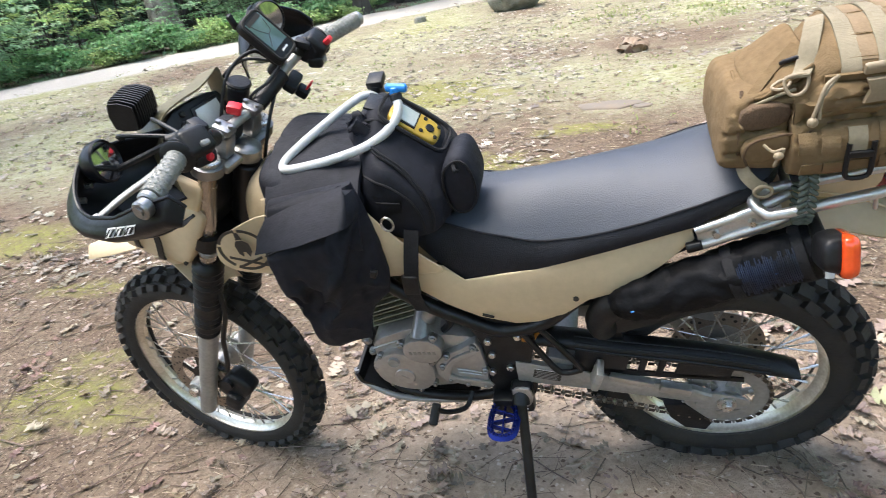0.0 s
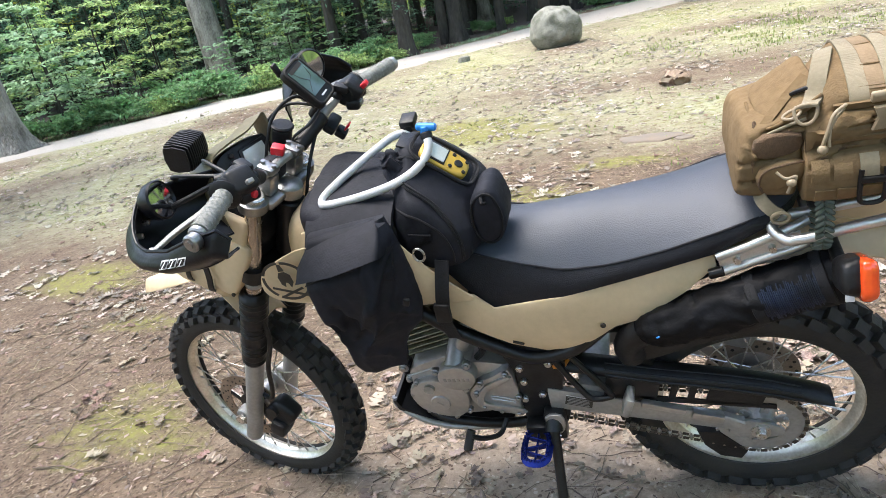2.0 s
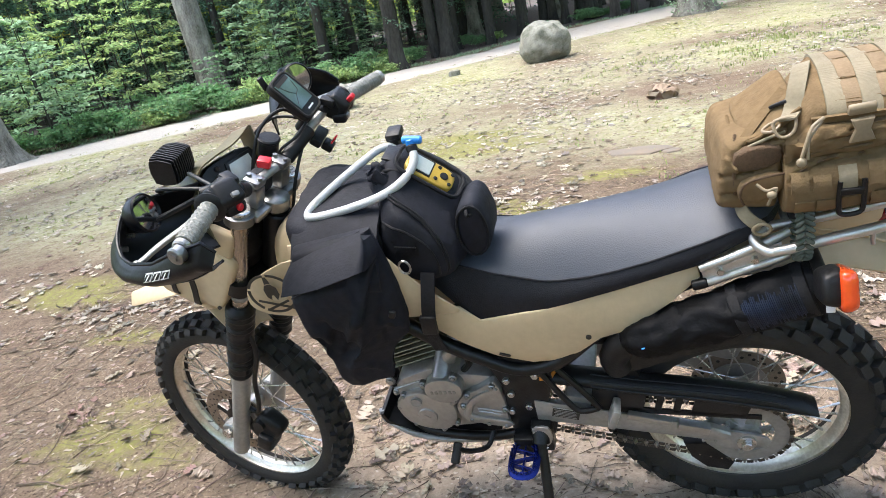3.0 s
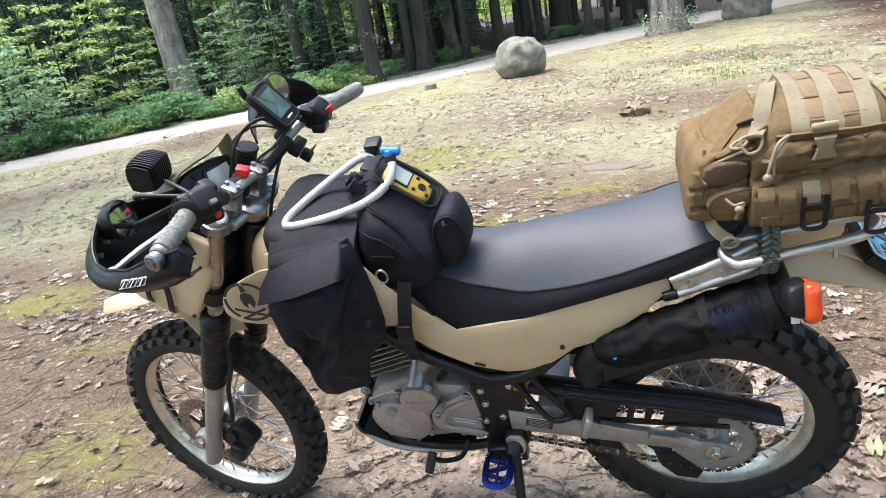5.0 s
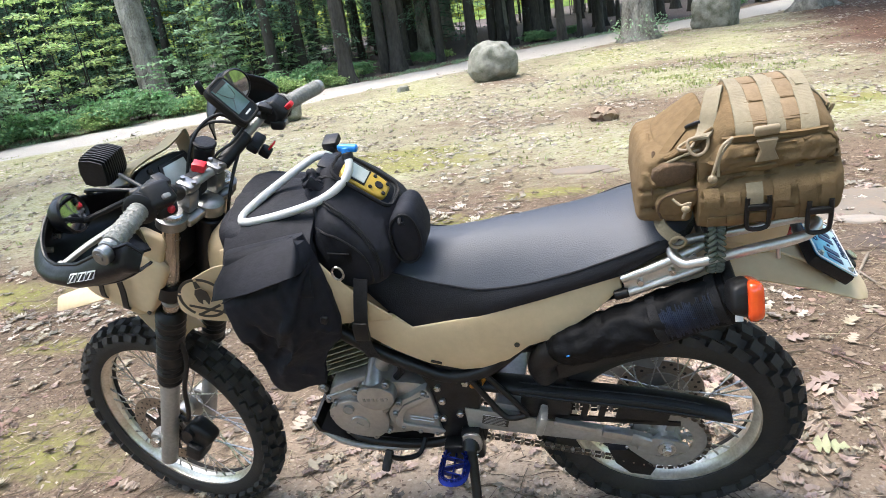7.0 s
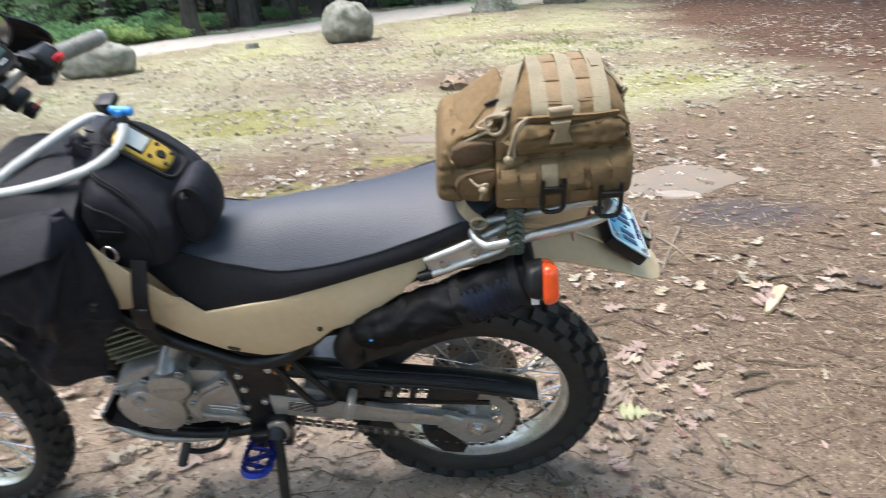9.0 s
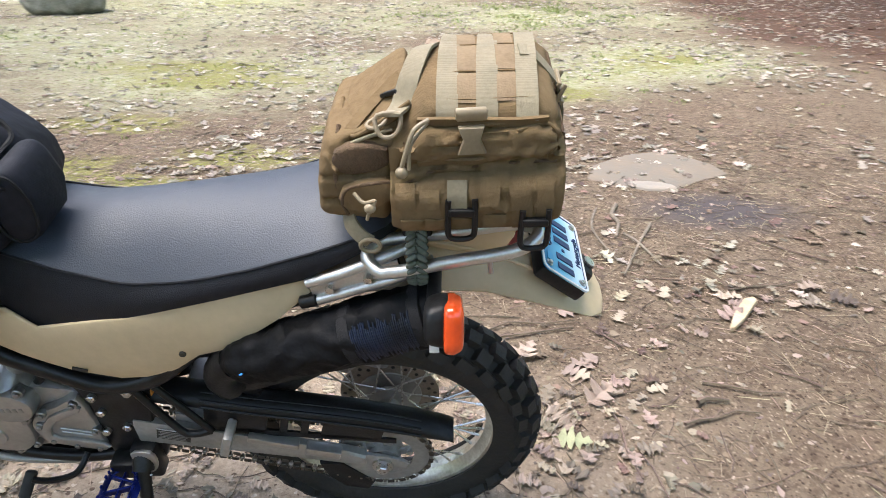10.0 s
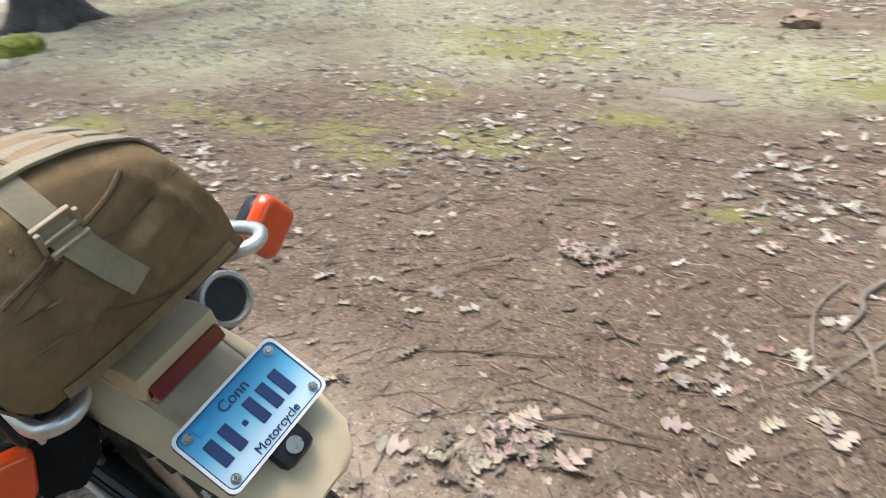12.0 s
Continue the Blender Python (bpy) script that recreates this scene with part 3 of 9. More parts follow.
part("brake_disc", disc(B(), 0.118, 0.082, -0.062, 0.004), DISC, front_wheel, "drilled brown steel brake disc")
part("disc_carrier", lathe(B(), [(0.03, -0.066), (0.045, -0.064), (0.045, -0.056), (0.03, -0.054)], seg=24), FRAME, front_wheel)
for i in range(6):
    a = i * math.pi / 3
    part("carrier_arm", box(B(), (0.055, 0.004, 0.012), (0.065 * math.cos(a), -0.060, 0.065 * math.sin(a)), (0, -math.degrees(a) + 15, 0)), FRAME, front_wheel)
bm = B()
for k, r in ((18, 0.108), (18, 0.098), (18, 0.090)):
    for i in range(k):
        a = 2 * math.pi * (i + r * 40) / k
        cyl(bm, (r * math.cos(a), -0.0646, r * math.sin(a)), (r * math.cos(a), -0.0640, r * math.sin(a)), 0.0034, seg=8)
part("disc_drilling", bm, INK, front_wheel)
part("brake_disc", disc(B(), 0.112, 0.070, 0.066, 0.004), DISC, rear_wheel, "drilled steel rear brake disc")
bm = B()
for k, r in ((20, 0.102), (20, 0.090)):
    for i in range(k):
        a = 2 * math.pi * (i + r * 40) / k
        cyl(bm, (r * math.cos(a), 0.0634, r * math.sin(a)), (r * math.cos(a), 0.0640, r * math.sin(a)), 0.0045, seg=8)
part("disc_drilling", bm, INK, rear_wheel)
part("disc_carrier", lathe(B(), [(0.03, 0.058), (0.072, 0.060), (0.072, 0.066), (0.03, 0.070)], seg=32), CASTING, rear_wheel)
# rear sprocket with teeth and lightening windows
bm = B()
prof = []
lathe(bm, [(0.062, -0.095), (0.094, -0.095), (0.094, -0.089), (0.062, -0.089)], seg=64, closed=True)
for i in range(44):
    a = 2 * math.pi * i / 44
    box(bm, (0.008, 0.005, 0.006), (0.097 * math.cos(a), -0.092, 0.097 * math.sin(a)), (0, -math.degrees(a), 0))
for i in range(6):
    a = i * math.pi / 3 + 0.3
    box(bm, (0.04, 0.006, 0.02), (0.047 * math.cos(a), -0.092, 0.047 * math.sin(a)), (0, -math.degrees(a), 0), 0.002)
    cyl(bm, (0.056 * math.cos(a), -0.103, 0.056 * math.sin(a)), (0.056 * math.cos(a), -0.087, 0.056 * math.sin(a)), 0.006, seg=6)
lathe(bm, [(0.02, -0.110), (0.034, -0.108), (0.036, -0.068), (0.02, -0.066)], seg=24)
part("sprocket", bm, SILVER, rear_wheel, "oily grey steel chain sprocket")

# fork, triple clamps and stanchions
for s in (-1, 1):
    y = s * 0.095
    leg = spart("fork_leg", cyl(B(), (-0.016, y, -0.916), (-0.016, y, -0.53), 0.024, 0.026, 24, chamfer=0.006), SILVER, bike, "grey painted fork slider")
    bm = B()
    rows = []
    for i in range(29):
        z = -0.558 + 0.255 * i / 28
        rows.append((lerp(0.031, 0.036, i / 28) + 0.0035 * (1 if i % 2 else -1) * (0.5 + 0.5 * noise.noise((i * 0.4, s, 0))), z))
    rows = [(0.027, -0.560)] + rows + [(0.030, -0.298), (0.024, -0.292)]
    lathe(bm, rows, at=(-0.016, y, 0), axis=(0, 0, 1), seg=28)
    spart("fork_boot", bm, BLACK, bike, "black wrinkled fork boot")
    spart("stanchion", cyl(B(), (-0.016, y, -0.30), (-0.016, y, -0.005), 0.0195, seg=24), STANCHION, bike, "bronze-grey fork stanchion")
    spart("fork_cap", cyl(cyl(B(), (-0.016, y, -0.012), (-0.016, y, 0.006), 0.026, seg=24, chamfer=0.003), (-0.016, y, 0.004), (-0.016, y, 0.013), 0.012, seg=6), CHROME, bike, "steel fork cap")
    spart("reflector_band", lathe(B(), [(0.0205, -0.27), (0.022, -0.268), (0.022, -0.26), (0.0205, -0.258)], at=(-0.016, y, 0), axis=(0, 0, 1), seg=24), SILVER, bike)
spart("axle", cyl(cyl(B(), (-0.045, -0.118, -0.824), (-0.045, 0.118, -0.824), 0.010, seg=16), (-0.045, -0.128, -0.824), (-0.045, -0.118, -0.824), 0.016, seg=6), CHROME)
for s in (-1, 1):
    spart("axle_clamp", cyl(B(), (-0.045, s * 0.112, -0.824), (-0.045, s * 0.078, -0.824), 0.026, seg=20, chamfer=0.004), SILVER)
bm = B()
for s in (-1, 1):
    lathe(bm, [(0.021, -0.032), (0.034, -0.030), (0.034, -0.008), (0.021, -0.006)], at=(-0.016, s * 0.095, 0), axis=(0, 0, 1), seg=28, closed=True)
box(bm, (0.052, 0.17, 0.020), (0.0, 0, -0.019), bevel=0.006)
lathe(bm, [(0.001, -0.03), (0.032, -0.03), (0.032, -0.004), (0.022, 0.002), (0.001, 0.004)], at=(0.016, 0, 0), axis=(0, 0, 1), seg=28)
spart("upper_triple_clamp", bm, CLAMP, bike, "cast aluminium upper fork clamp")
bm = B()
for s in (-1, 1):
    lathe(bm, [(0.020, -0.245), (0.033, -0.243), (0.033, -0.205), (0.020, -0.203)], at=(-0.016, s * 0.095, 0), axis=(0, 0, 1), seg=24, closed=True)
box(bm, (0.05, 0.16, 0.034), (0.0, 0, -0.224), bevel=0.006)
cyl(bm, (0.02, 0, -0.23), (0.02, 0, -0.03), 0.024, seg=20)
spart("lower_triple_clamp", bm, FRAME)
for s in (-1, 1):
    bm = box(B(), (0.036, 0.034, 0.050), (-0.008, s * 0.05, 0.018), bevel=0.004)
    box(bm, (0.042, 0.036, 0.018), (-0.008, s * 0.05, 0.056), bevel=0.006)
    for dx in (-0.014, 0.014):
        cyl(bm, (-0.008 + dx, s * 0.05, 0.06), (-0.008 + dx, s * 0.05, 0.071), 0.0055, seg=10)
    spart("handlebar_clamp", bm, CLAMP, bike, "aluminium handlebar riser with bolts")
spart("ignition_switch", cyl(box(B(), (0.05, 0.045, 0.04), (-0.03, 0.0, 0.02), bevel=0.008), (-0.02, 0, 0.035), (-0.02, 0, 0.05), 0.016, seg=20), BLACK)
spart("switch_knob", box(B(), (0.030, 0.026, 0.020), (-0.02, 0.005, 0.072), (0, 0, 20), 0.004), RED, bike, "red rocker switch")
BARL = [(-0.008, 0, 0.05), (-0.006, 0.08, 0.052), (0.0, 0.13, 0.085), (0.018, 0.20, 0.138), (0.032, 0.25, 0.150), (0.064, 0.375, 0.172)]
spart("handlebar", tube(B(), [(x + 0.02 * max(0, y - 0.1), -y, z - 0.14 * max(0, y - 0.1)) for x, y, z in BARL[:0:-1]] + BARL, 0.011, 14), SILVER, bike, "grey aluminium handlebar")
for s in (-1, 1):
    def bp(y):
        drop = max(0, y - 0.1) if s < 0 else 0
        return Vector((table(y, [(0.25, 0.032), (0.38, 0.067)]) + 0.02 * drop, s * y, table(y, [(0.25, 0.150), (0.38, 0.173)]) - 0.14 * drop))
    bm = B()
    prof = []
    for i in range(41):
        prof.append((0.0165 + (0.0016 if i % 4 < 2 else 0.0), i / 40 * 0.115))
    lathe(bm, prof, at=bp(0.262), axis=bp(0.38) - bp(0.262), seg=24)
    # raised diamonds over the grip
    ax = (bp(0.38) - bp(0.262)).normalized()
    u, w = frame_of(ax)
    for i in range(16):
        for j in range(12):
            a = 2 * math.pi * (j + 0.5 * (i % 2)) / 12
            nn = u * math.cos(a) + w * math.sin(a)
            c = bp(0.262) + ax * (0.006 + i * 0.007) + nn * 0.0175
            tt = ax.cross(nn)
            vs = [bm.verts.new(c + ax * dx * 0.003 + tt * dy * 0.0034 + nn * (0.001 if dx or dy else 0)) for dx, dy in ((1, 0), (0, 1), (-1, 0), (0, -1))]
            top = bm.verts.new(c + nn * 0.0022)
            for k in range(4):
                bm.faces.new((vs[k], vs[(k + 1) % 4], top))
    spart("grip", bm, GRIP, bike, "grey knurled rubber grip")
    spart("grip_flange", lathe(B(), [(0.012, -0.006), (0.031, -0.004), (0.032, 0.0), (0.028, 0.004), (0.012, 0.006)], at=bp(0.258), axis=ax, seg=28), BLACK)
    bm = cyl(B(), bp(0.372), bp(0.386), 0.017, seg=20, chamfer=0.003)
    spart("bar_end", bm, CASTING)
    # switch pod
    bm = cyl(B(), bp(0.192), bp(0.250), 0.030, seg=26, chamfer=0.006)
    box(bm, (0.052, 0.058, 0.040), bp(0.222) + Vector((0.012, 0, 0.010)), (0, 25, s * 15), 0.010, 3)
    box(bm, (0.034, 0.048, 0.026), bp(0.215) + Vector((0.022, 0, -0.020)), (0, -15, s * 15), 0.008, 3)
    box(bm, (0.036, 0.026, 0.018), bp(0.190) + Vector((-0.004, 0, 0.018)), (0, 0, s * 15), 0.005)
    pod = spart("switch_pod", bm, BLACK, bike, "black handlebar switch housing")
    sb = box(B(), (0.012, 0.020, 0.022) if s > 0 else (0.010, 0.016, 0.012), bp(0.226) + Vector((0.036, 0, 0.026)), (0, 35, s * 15), 0.003)
    part("switch_button", sb, RED if s > 0 else SILVER, pod)
    part("switch_button", cyl(B(), bp(0.214) + Vector((0.030, 0, -0.014)), bp(0.214) + Vector((0.043, 0, -0.012)), 0.008, seg=14, chamfer=0.002), SILVER if s > 0 else RED, pod)
    # lever and perch
    spart("lever_perch", tube(B(), [bp(0.19) + Vector((-0.004, 0, 0)), bp(0.20) + Vector((-0.03, 0, -0.012)), bp(0.215) + Vector((-0.05, 0, -0.02))], 0.013, 10), BLACK)
    lev = [bp(0.205) + Vector((-0.050, 0, -0.022)), bp(0.25) + Vector((-0.072, 0, -0.034)), bp(0.30) + Vector((-0.080, 0, -0.044)), bp(0.345) + Vector((-0.083, 0, -0.060)), bp(0.372) + Vector((-0.10, 0, -0.076))]
    if s < 0:
        lev = [Vector(p) for p in ((0.008, -0.205, 0.088), (-0.010, -0.238, 0.073), (-0.016, -0.272, 0.064), (-0.024, -0.325, 0.056), (-0.034, -0.362, 0.040), (-0.040, -0.376, 0.032))]
    bm = tube(B(), lev, 0.0105, 12, flat=0.65, taper=(1.15, 0.8))
    soft_box(bm, (0.018, 0.018, 0.018), lev[-1], 2, 6)
    spart("lever", bm, SILVER, bike, "silver metal hand lever")
    # hand guard: a scoop in front of the lever that wraps round the bar's end; stations of x, y, lower and upper edge
    scoop = [(-0.120, 0.100, -0.090, 0.030), (-0.144, 0.160, -0.090, 0.030), (-0.156, 0.210, -0.085, 0.038), (-0.158, 0.260, -0.080, 0.046), (-0.146, 0.300, -0.070, 0.044), (-0.119, 0.340, -0.058, 0.030), (-0.082, 0.370, -0.040, 0.026), (-0.040, 0.388, -0.018, 0.042), (0.020, 0.399, 0.008, 0.082), (0.080, 0.401, 0.050, 0.146), (0.125, 0.397, 0.094, 0.180), (0.150, 0.390, 0.118, 0.166)]
    if s > 0:
        scoop = [(-0.09, 0.17, 0.04, 0.125), (-0.125, 0.21, 0.045, 0.150), (-0.150, 0.26, 0.045, 0.160), (-0.150, 0.31, 0.045, 0.150), (-0.130, 0.35, 0.050, 0.140), (-0.085, 0.375, 0.065, 0.135), (-0.050, 0.384, 0.080, 0.120)]
    line = smooth_line([(x, y, 0) for x, y, _, _ in scoop], 5)
    rings, rim_top, rim_low = [], [], []
    for i, q in enumerate(line):
        d = (line[min(i + 1, len(line) - 1)] - line[max(i - 1, 0)])
        out = Vector((-d.y, d.x, 0)).normalized()
        z0, z1 = (table(i / 5, [(k, r[c]) for k, r in enumerate(scoop)]) for c in (2, 3))
        row = []
        for j in range(11):
            v = lerp(-1, 1, j / 10)
            tuck = (0.085 if q.x < -0.06 else 0.036) * max(0, -v) ** 2.2 if s < 0 else 0
            c = q + out * (0.014 * (1 - v * v) + 0.003 * (abs(v) < 0.35) - tuck) + Vector((0, 0, lerp(z0, z1, j / 10)))
            row.append(Vector((c.x, s * c.y, c.z)))
        back = [p - Vector((out.x, s * out.y, 0)) * 0.004 for p in row[::-1]]
        rings.append(row + back)
        rim_low.append(row[0])
        rim_top.append(row[-1])
    guard = spart("hand_guard", loft(B(), rings), GLOSS, bike, "scratched glossy black plastic hand guard")
    part("guard_rim", tube(B(), rim_top, 0.0034, 8, 1), GLOSS, guard)
    part("guard_rim", tube(B(), rim_low, 0.0030, 8, 1), GLOSS, guard)
    # outlined slanted letter shapes laid on the outer face
    face = BVHTree.FromPolygons([v.co for v in guard.data.vertices], [p.vertices for p in guard.data.polygons]) if s < 0 else None
    for k in range(3) if s < 0 else ():
        for w_, h_, mat_, lift_ in ((0.0235, 0.0140, WHITE, 0.0030), (0.0190, 0.0098, GLOSS, 0.0040), (0.0036, 0.0090, WHITE, 0.0050)):
            flat_ = [(x * w_ / 2 + 0.006 * z, z * h_ / 2) for z in (-1, 1) for x in (-1, 0, 1)]
            turn_ = radians(37)
            at_ = [(0.022 + 0.0215 * k + x * math.cos(turn_) - z * math.sin(turn_), 0.061 + 0.0160 * k + x * math.sin(turn_) + z * math.cos(turn_)) for x, z in flat_]
            vs = draped(face, at_, lift_)
            bm = B()
            q = [bm.verts.new(p) for p in vs] + [bm.verts.new(p + Vector((0, 0.0006, 0))) for p in vs]
            for f in ((0, 1, 4, 3), (1, 2, 5, 4), (9, 10, 7, 6), (10, 11, 8, 7), (0, 3, 9, 6), (2, 8, 11, 5)):
                bm.faces.new([q[n_] for n_ in f])
            bmesh.ops.recalc_face_normals(bm, faces=bm.faces[:])
            part("print_mark", bm, mat_, guard)
    if s < 0:
        part("bar_end_bolt", cyl(cyl(B(), (0.092, -0.404, 0.150), (0.092, -0.424, 0.150), 0.0165, seg=24, chamfer=0.003), (0.092, -0.424, 0.150), (0.092, -0.427, 0.150), 0.0085, seg=6), CLAMP, guard, "grey bar end bolt")
    for k in range(2) if s < 0 else ():
        part("guard_bolt", cyl(B(), (-0.150 + 0.02 * k, s * (0.285 + 0.04 * k), -0.01), (-0.138 + 0.02 * k, s * (0.278 + 0.04 * k), -0.008), 0.006, seg=10, chamfer=0.001), CHROME, guard)
    # small round mirror behind the guard
    mp = Vector((-0.095, 0.250, 0.158) if s > 0 else (-0.116, -0.266, 0.052))
    look_at = Vector((0.80, -0.38, 0.46) if s > 0 else (0.80, 0.24, 0.56)).normalized()
    mir = spart("mirror", lathe(B(), [(0.004, -0.036), (0.028, -0.032), (0.039, -0.014), (0.041, 0.004), (0.038, 0.008), (0.035, 0.003)], at=mp, axis=look_at, seg=32), GLOSS, bike, "small round black handlebar mirror")
    part("mirror_glass", lathe(B(), [(0.001, 0.0065), (0.020, 0.0055), (0.036, 0.0042), (0.036, 0.003)], at=mp, axis=look_at, seg=32), MIRROR, mir)
    spart("mirror_stem", tube(B(), [mp - look_at * 0.024, mp - look_at * 0.034 + Vector((0.0, 0, -0.035)), bp(0.20) + Vector((-0.05, 0, -0.03)), bp(0.20) + Vector((-0.02, 0, 0))], 0.006, 8), BLACK)
spart("choke_lever", box(box(B(), (0.030, 0.07, 0.022), (0.020, 0.175, 0.075), (0, 20, 15), 0.006), (0.028, 0.034, 0.020), (0.042, 0.185, 0.055), (0, 20, 15), 0.005), BLACK)
spart("brake_reservoir", cyl(cyl(B(), (-0.062, 0.085, 0.035), (-0.062, 0.085, 0.075), 0.024, seg=28, chamfer=0.004), (-0.062, 0.085, 0.074), (-0.062, 0.085, 0.084), 0.027, seg=28, chamfer=0.003), BLACK, bike, "round black brake fluid reservoir")
spart("warning_sticker", box(B(), (0.004, 0.022, 0.018), (0.060, 0.178, 0.082), (0, 30, 15), 0.001), RED)
spart("bar_pad", cyl(B(), (-0.006, 0.07, 0.051), (0.004, 0.155, 0.100), 0.018, seg=16, chamfer=0.004), BLACK)
spart("bar_pad", cyl(B(), (-0.006, -0.085, 0.053), (0.002, -0.13, 0.085), 0.017, seg=16, chamfer=0.004), BLACK)
# cables sweeping from the bars to the frame
for pts in ([(0.0, 0.18, 0.11), (-0.10, 0.15, 0.09), (-0.13, 0.09, 0.0), (-0.06, 0.05, -0.12)], [(0.0, 0.16, 0.10), (-0.055, 0.13, 0.14), (-0.085, 0.075, 0.09), (-0.07, 0.03, -0.02)],
            [(0.0, -0.19, 0.12), (-0.09, -0.16, 0.10), (-0.13, -0.08, 0.02), (-0.08, -0.02, -0.1)], [(-0.01, -0.2, 0.12), (-0.12, -0.22, 0.08), (-0.16, -0.12, -0.02), (-0.10, -0.04, -0.14)], [(0.01, 0.12, 0.08), (0.03, 0.06, 0.02), (0.05, 0.02, -0.1)]):
    spart("control_cable", tube(B(), pts, 0.0042, 8), BLACK)
spart("brake_hose", tube(B(), [(-0.06, -0.085, -0.30), (0.03, -0.10, -0.42), (0.035, -0.105, -0.55), (0.045, -0.10, -0.64), (0.035, -0.09, -0.70), (-0.005, -0.085, -0.705)], 0.0065, 10), BLACK)
bm = soft_box(B(), (0.085, 0.055, 0.11), (0.065, -0.072, -0.765), 5, 8, rot=(0, 25, 0))
soft_box(bm, (0.05, 0.07, 0.06), (0.075, -0.085, -0.80), 5, 6)
cyl(bm, (0.05, -0.11, -0.74), (0.05, -0.05, -0.74), 0.018, seg=16)
spart("brake_caliper", bm, BLACK, bike, "black front brake caliper")

# headlight cowl, front fender and dash
def cowl_warp(x, y, z):
    k = 1 - 0.35 * max(0, z) - 0.12 * max(0, -z)
    return (x * (1 - 0.25 * max(0, z)) - 0.25 * (1 - y * y), y * k, z)


spart("headlight_cowl", soft_box(B(), (0.20, 0.262, 0.25), (-0.165, 0, -0.240), 6.5, 16, cowl_warp), TAN, bike, "tan painted headlight cowl")
spart("wiring_cover", soft_box(B(), (0.13, 0.20, 0.20), (-0.075, 0, -0.13), 4, 10, None, (0, 0, 0), 0.01, 25), BLACK, bike, "black wiring and hoses behind the headlight")
spart("headlight", lathe(B(), [(0.001, -0.02), (0.062, -0.016), (0.066, 0.0), (0.06, 0.03), (0.001, 0.034)], at=(-0.288, 0, -0.265), axis=(1, 0, 0), seg=32), LCD_PALE)
for s in (-1, 1):
    spart("cowl_cheek", soft_box(B(), (0.078, 0.022, 0.088), (-0.058, s * 0.114, -0.106), 6, 12, lambda x, y, z: (x + 0.15 * z, y - 0.3 * (z * z) * s, z)), TAN, bike, "small tan cheek with a bolt")
    spart("cowl_cheek", soft_box(B(), (0.125, 0.040, 0.180), (-0.084, s * 0.112, -0.218), 6, 14, lambda x, y, z: (x * (1 + 0.25 * z) + 0.12 * z, y, z)), TAN, bike, "tan headlight cowl cheek")
    spart("cowl_strap", strap(B(), [(-0.15, s * 0.144, -0.16), (-0.115, s * 0.145, -0.235), (-0.105, s * 0.143, -0.295), (-0.12, s * 0.12, -0.325)], 0.016, 0.004, (1, 0, 0.2)), BLACK)
    spart("cowl_strap", strap(B(), [(-0.205, s * 0.125, -0.17), (-0.185, s * 0.136, -0.25), (-0.18, s * 0.13, -0.31), (-0.19, s * 0.10, -0.34)], 0.013, 0.004, (1, 0, 0.2)), BLACK)
    spart("cowl_bolt", cyl(B(), (-0.060, s * 0.124, -0.100), (-0.060, s * 0.131, -0.100), 0.007, seg=12), CHROME)
    spart("cowl_bolt", cyl(B(), (-0.05, s * 0.128, -0.295), (-0.05, s * 0.133, -0.295), 0.005, seg=12), INK)
rings = []
for i in range(19):
    t = i / 18
    x = lerp(-0.465, -0.03, t)
    z = lerp(-0.600, -0.390, min(1, t * 1.9)) - 0.10 * max(0, t - 0.66) / 0.34
    w = 0.020 + 0.042 * min(1, t * 2.2) ** 0.7
    row = [Vector((x + 0.012 * abs(v), v * w, z + 0.034 * (1 - abs(v) ** 2.0))) for v in (-1, -0.8, -0.5, -0.2, 0.2, 0.5, 0.8, 1)]
    rings.append(row + [p - Vector((0, 0, 0.004)) for p in row[::-1]])
spart("front_fender", loft(B(), rings), TAN, bike, "tan high-mounted front fender")
# dashboard: a tilted board under a tan shroud that rises to a point on the right
dx_ = Vector((0.028, 0.155, 0.008)).normalized()
dy_ = Vector((-0.042, 0.004, 0.060))
dy_ = (dy_ - dx_ * dy_.dot(dx_)).normalized()
DASH = Matrix((dx_, dy_, dx_.cross(dy_))).transposed().to_4x4()
DASH.translation = (-0.104, 0.002, 0.001)
TURN = pose(0, 0, 0, -90, 0, 0)
bm = slab_shape(B(), [(-0.092, -0.030), (-0.082, 0.018), (-0.050, 0.042), (0.020, 0.048), (0.080, 0.042), (0.090, 0.0), (0.080, -0.040), (0.0, -0.046), (-0.060, -0.044)], 0.030, 0.0, 0.006, None, 2)
bmesh.ops.transform(bm, matrix=DASH @ TURN, verts=bm.verts)
dash = spart("dashboard", bm, BLACK, bike, "black dashboard with a grey display")
bm = slab_shape(B(), [(-0.016, -0.030), (-0.006, 0.034), (0.072, 0.038), (0.080, -0.012), (0.062, -0.030)], 0.004, -0.004, 0.003)
bmesh.ops.transform(bm, matrix=DASH @ TURN, verts=bm.verts)
part("display_bezel", bm, FRAME, dash)
bm = slab_shape(B(), [(-0.006, -0.020), (0.002, 0.027), (0.064, 0.030), (0.070, -0.010), (0.055, -0.022)], 0.002, -0.0055, 0.001)
bmesh.ops.transform(bm, matrix=DASH @ TURN, verts=bm.verts)
part("display", bm, LCD_PALE, dash, "pale grey display")
for a, b, r in ((-0.034, 0.006, 0.0115), (-0.060, -0.002, 0.0115), (-0.030, 0.031, 0.007)):
    part("dash_button", cyl(B(), DASH @ Vector((a, b, -0.004)), DASH @ Vector((a, b, 0.006)), r, seg=20, chamfer=0.002), FRAME, dash)
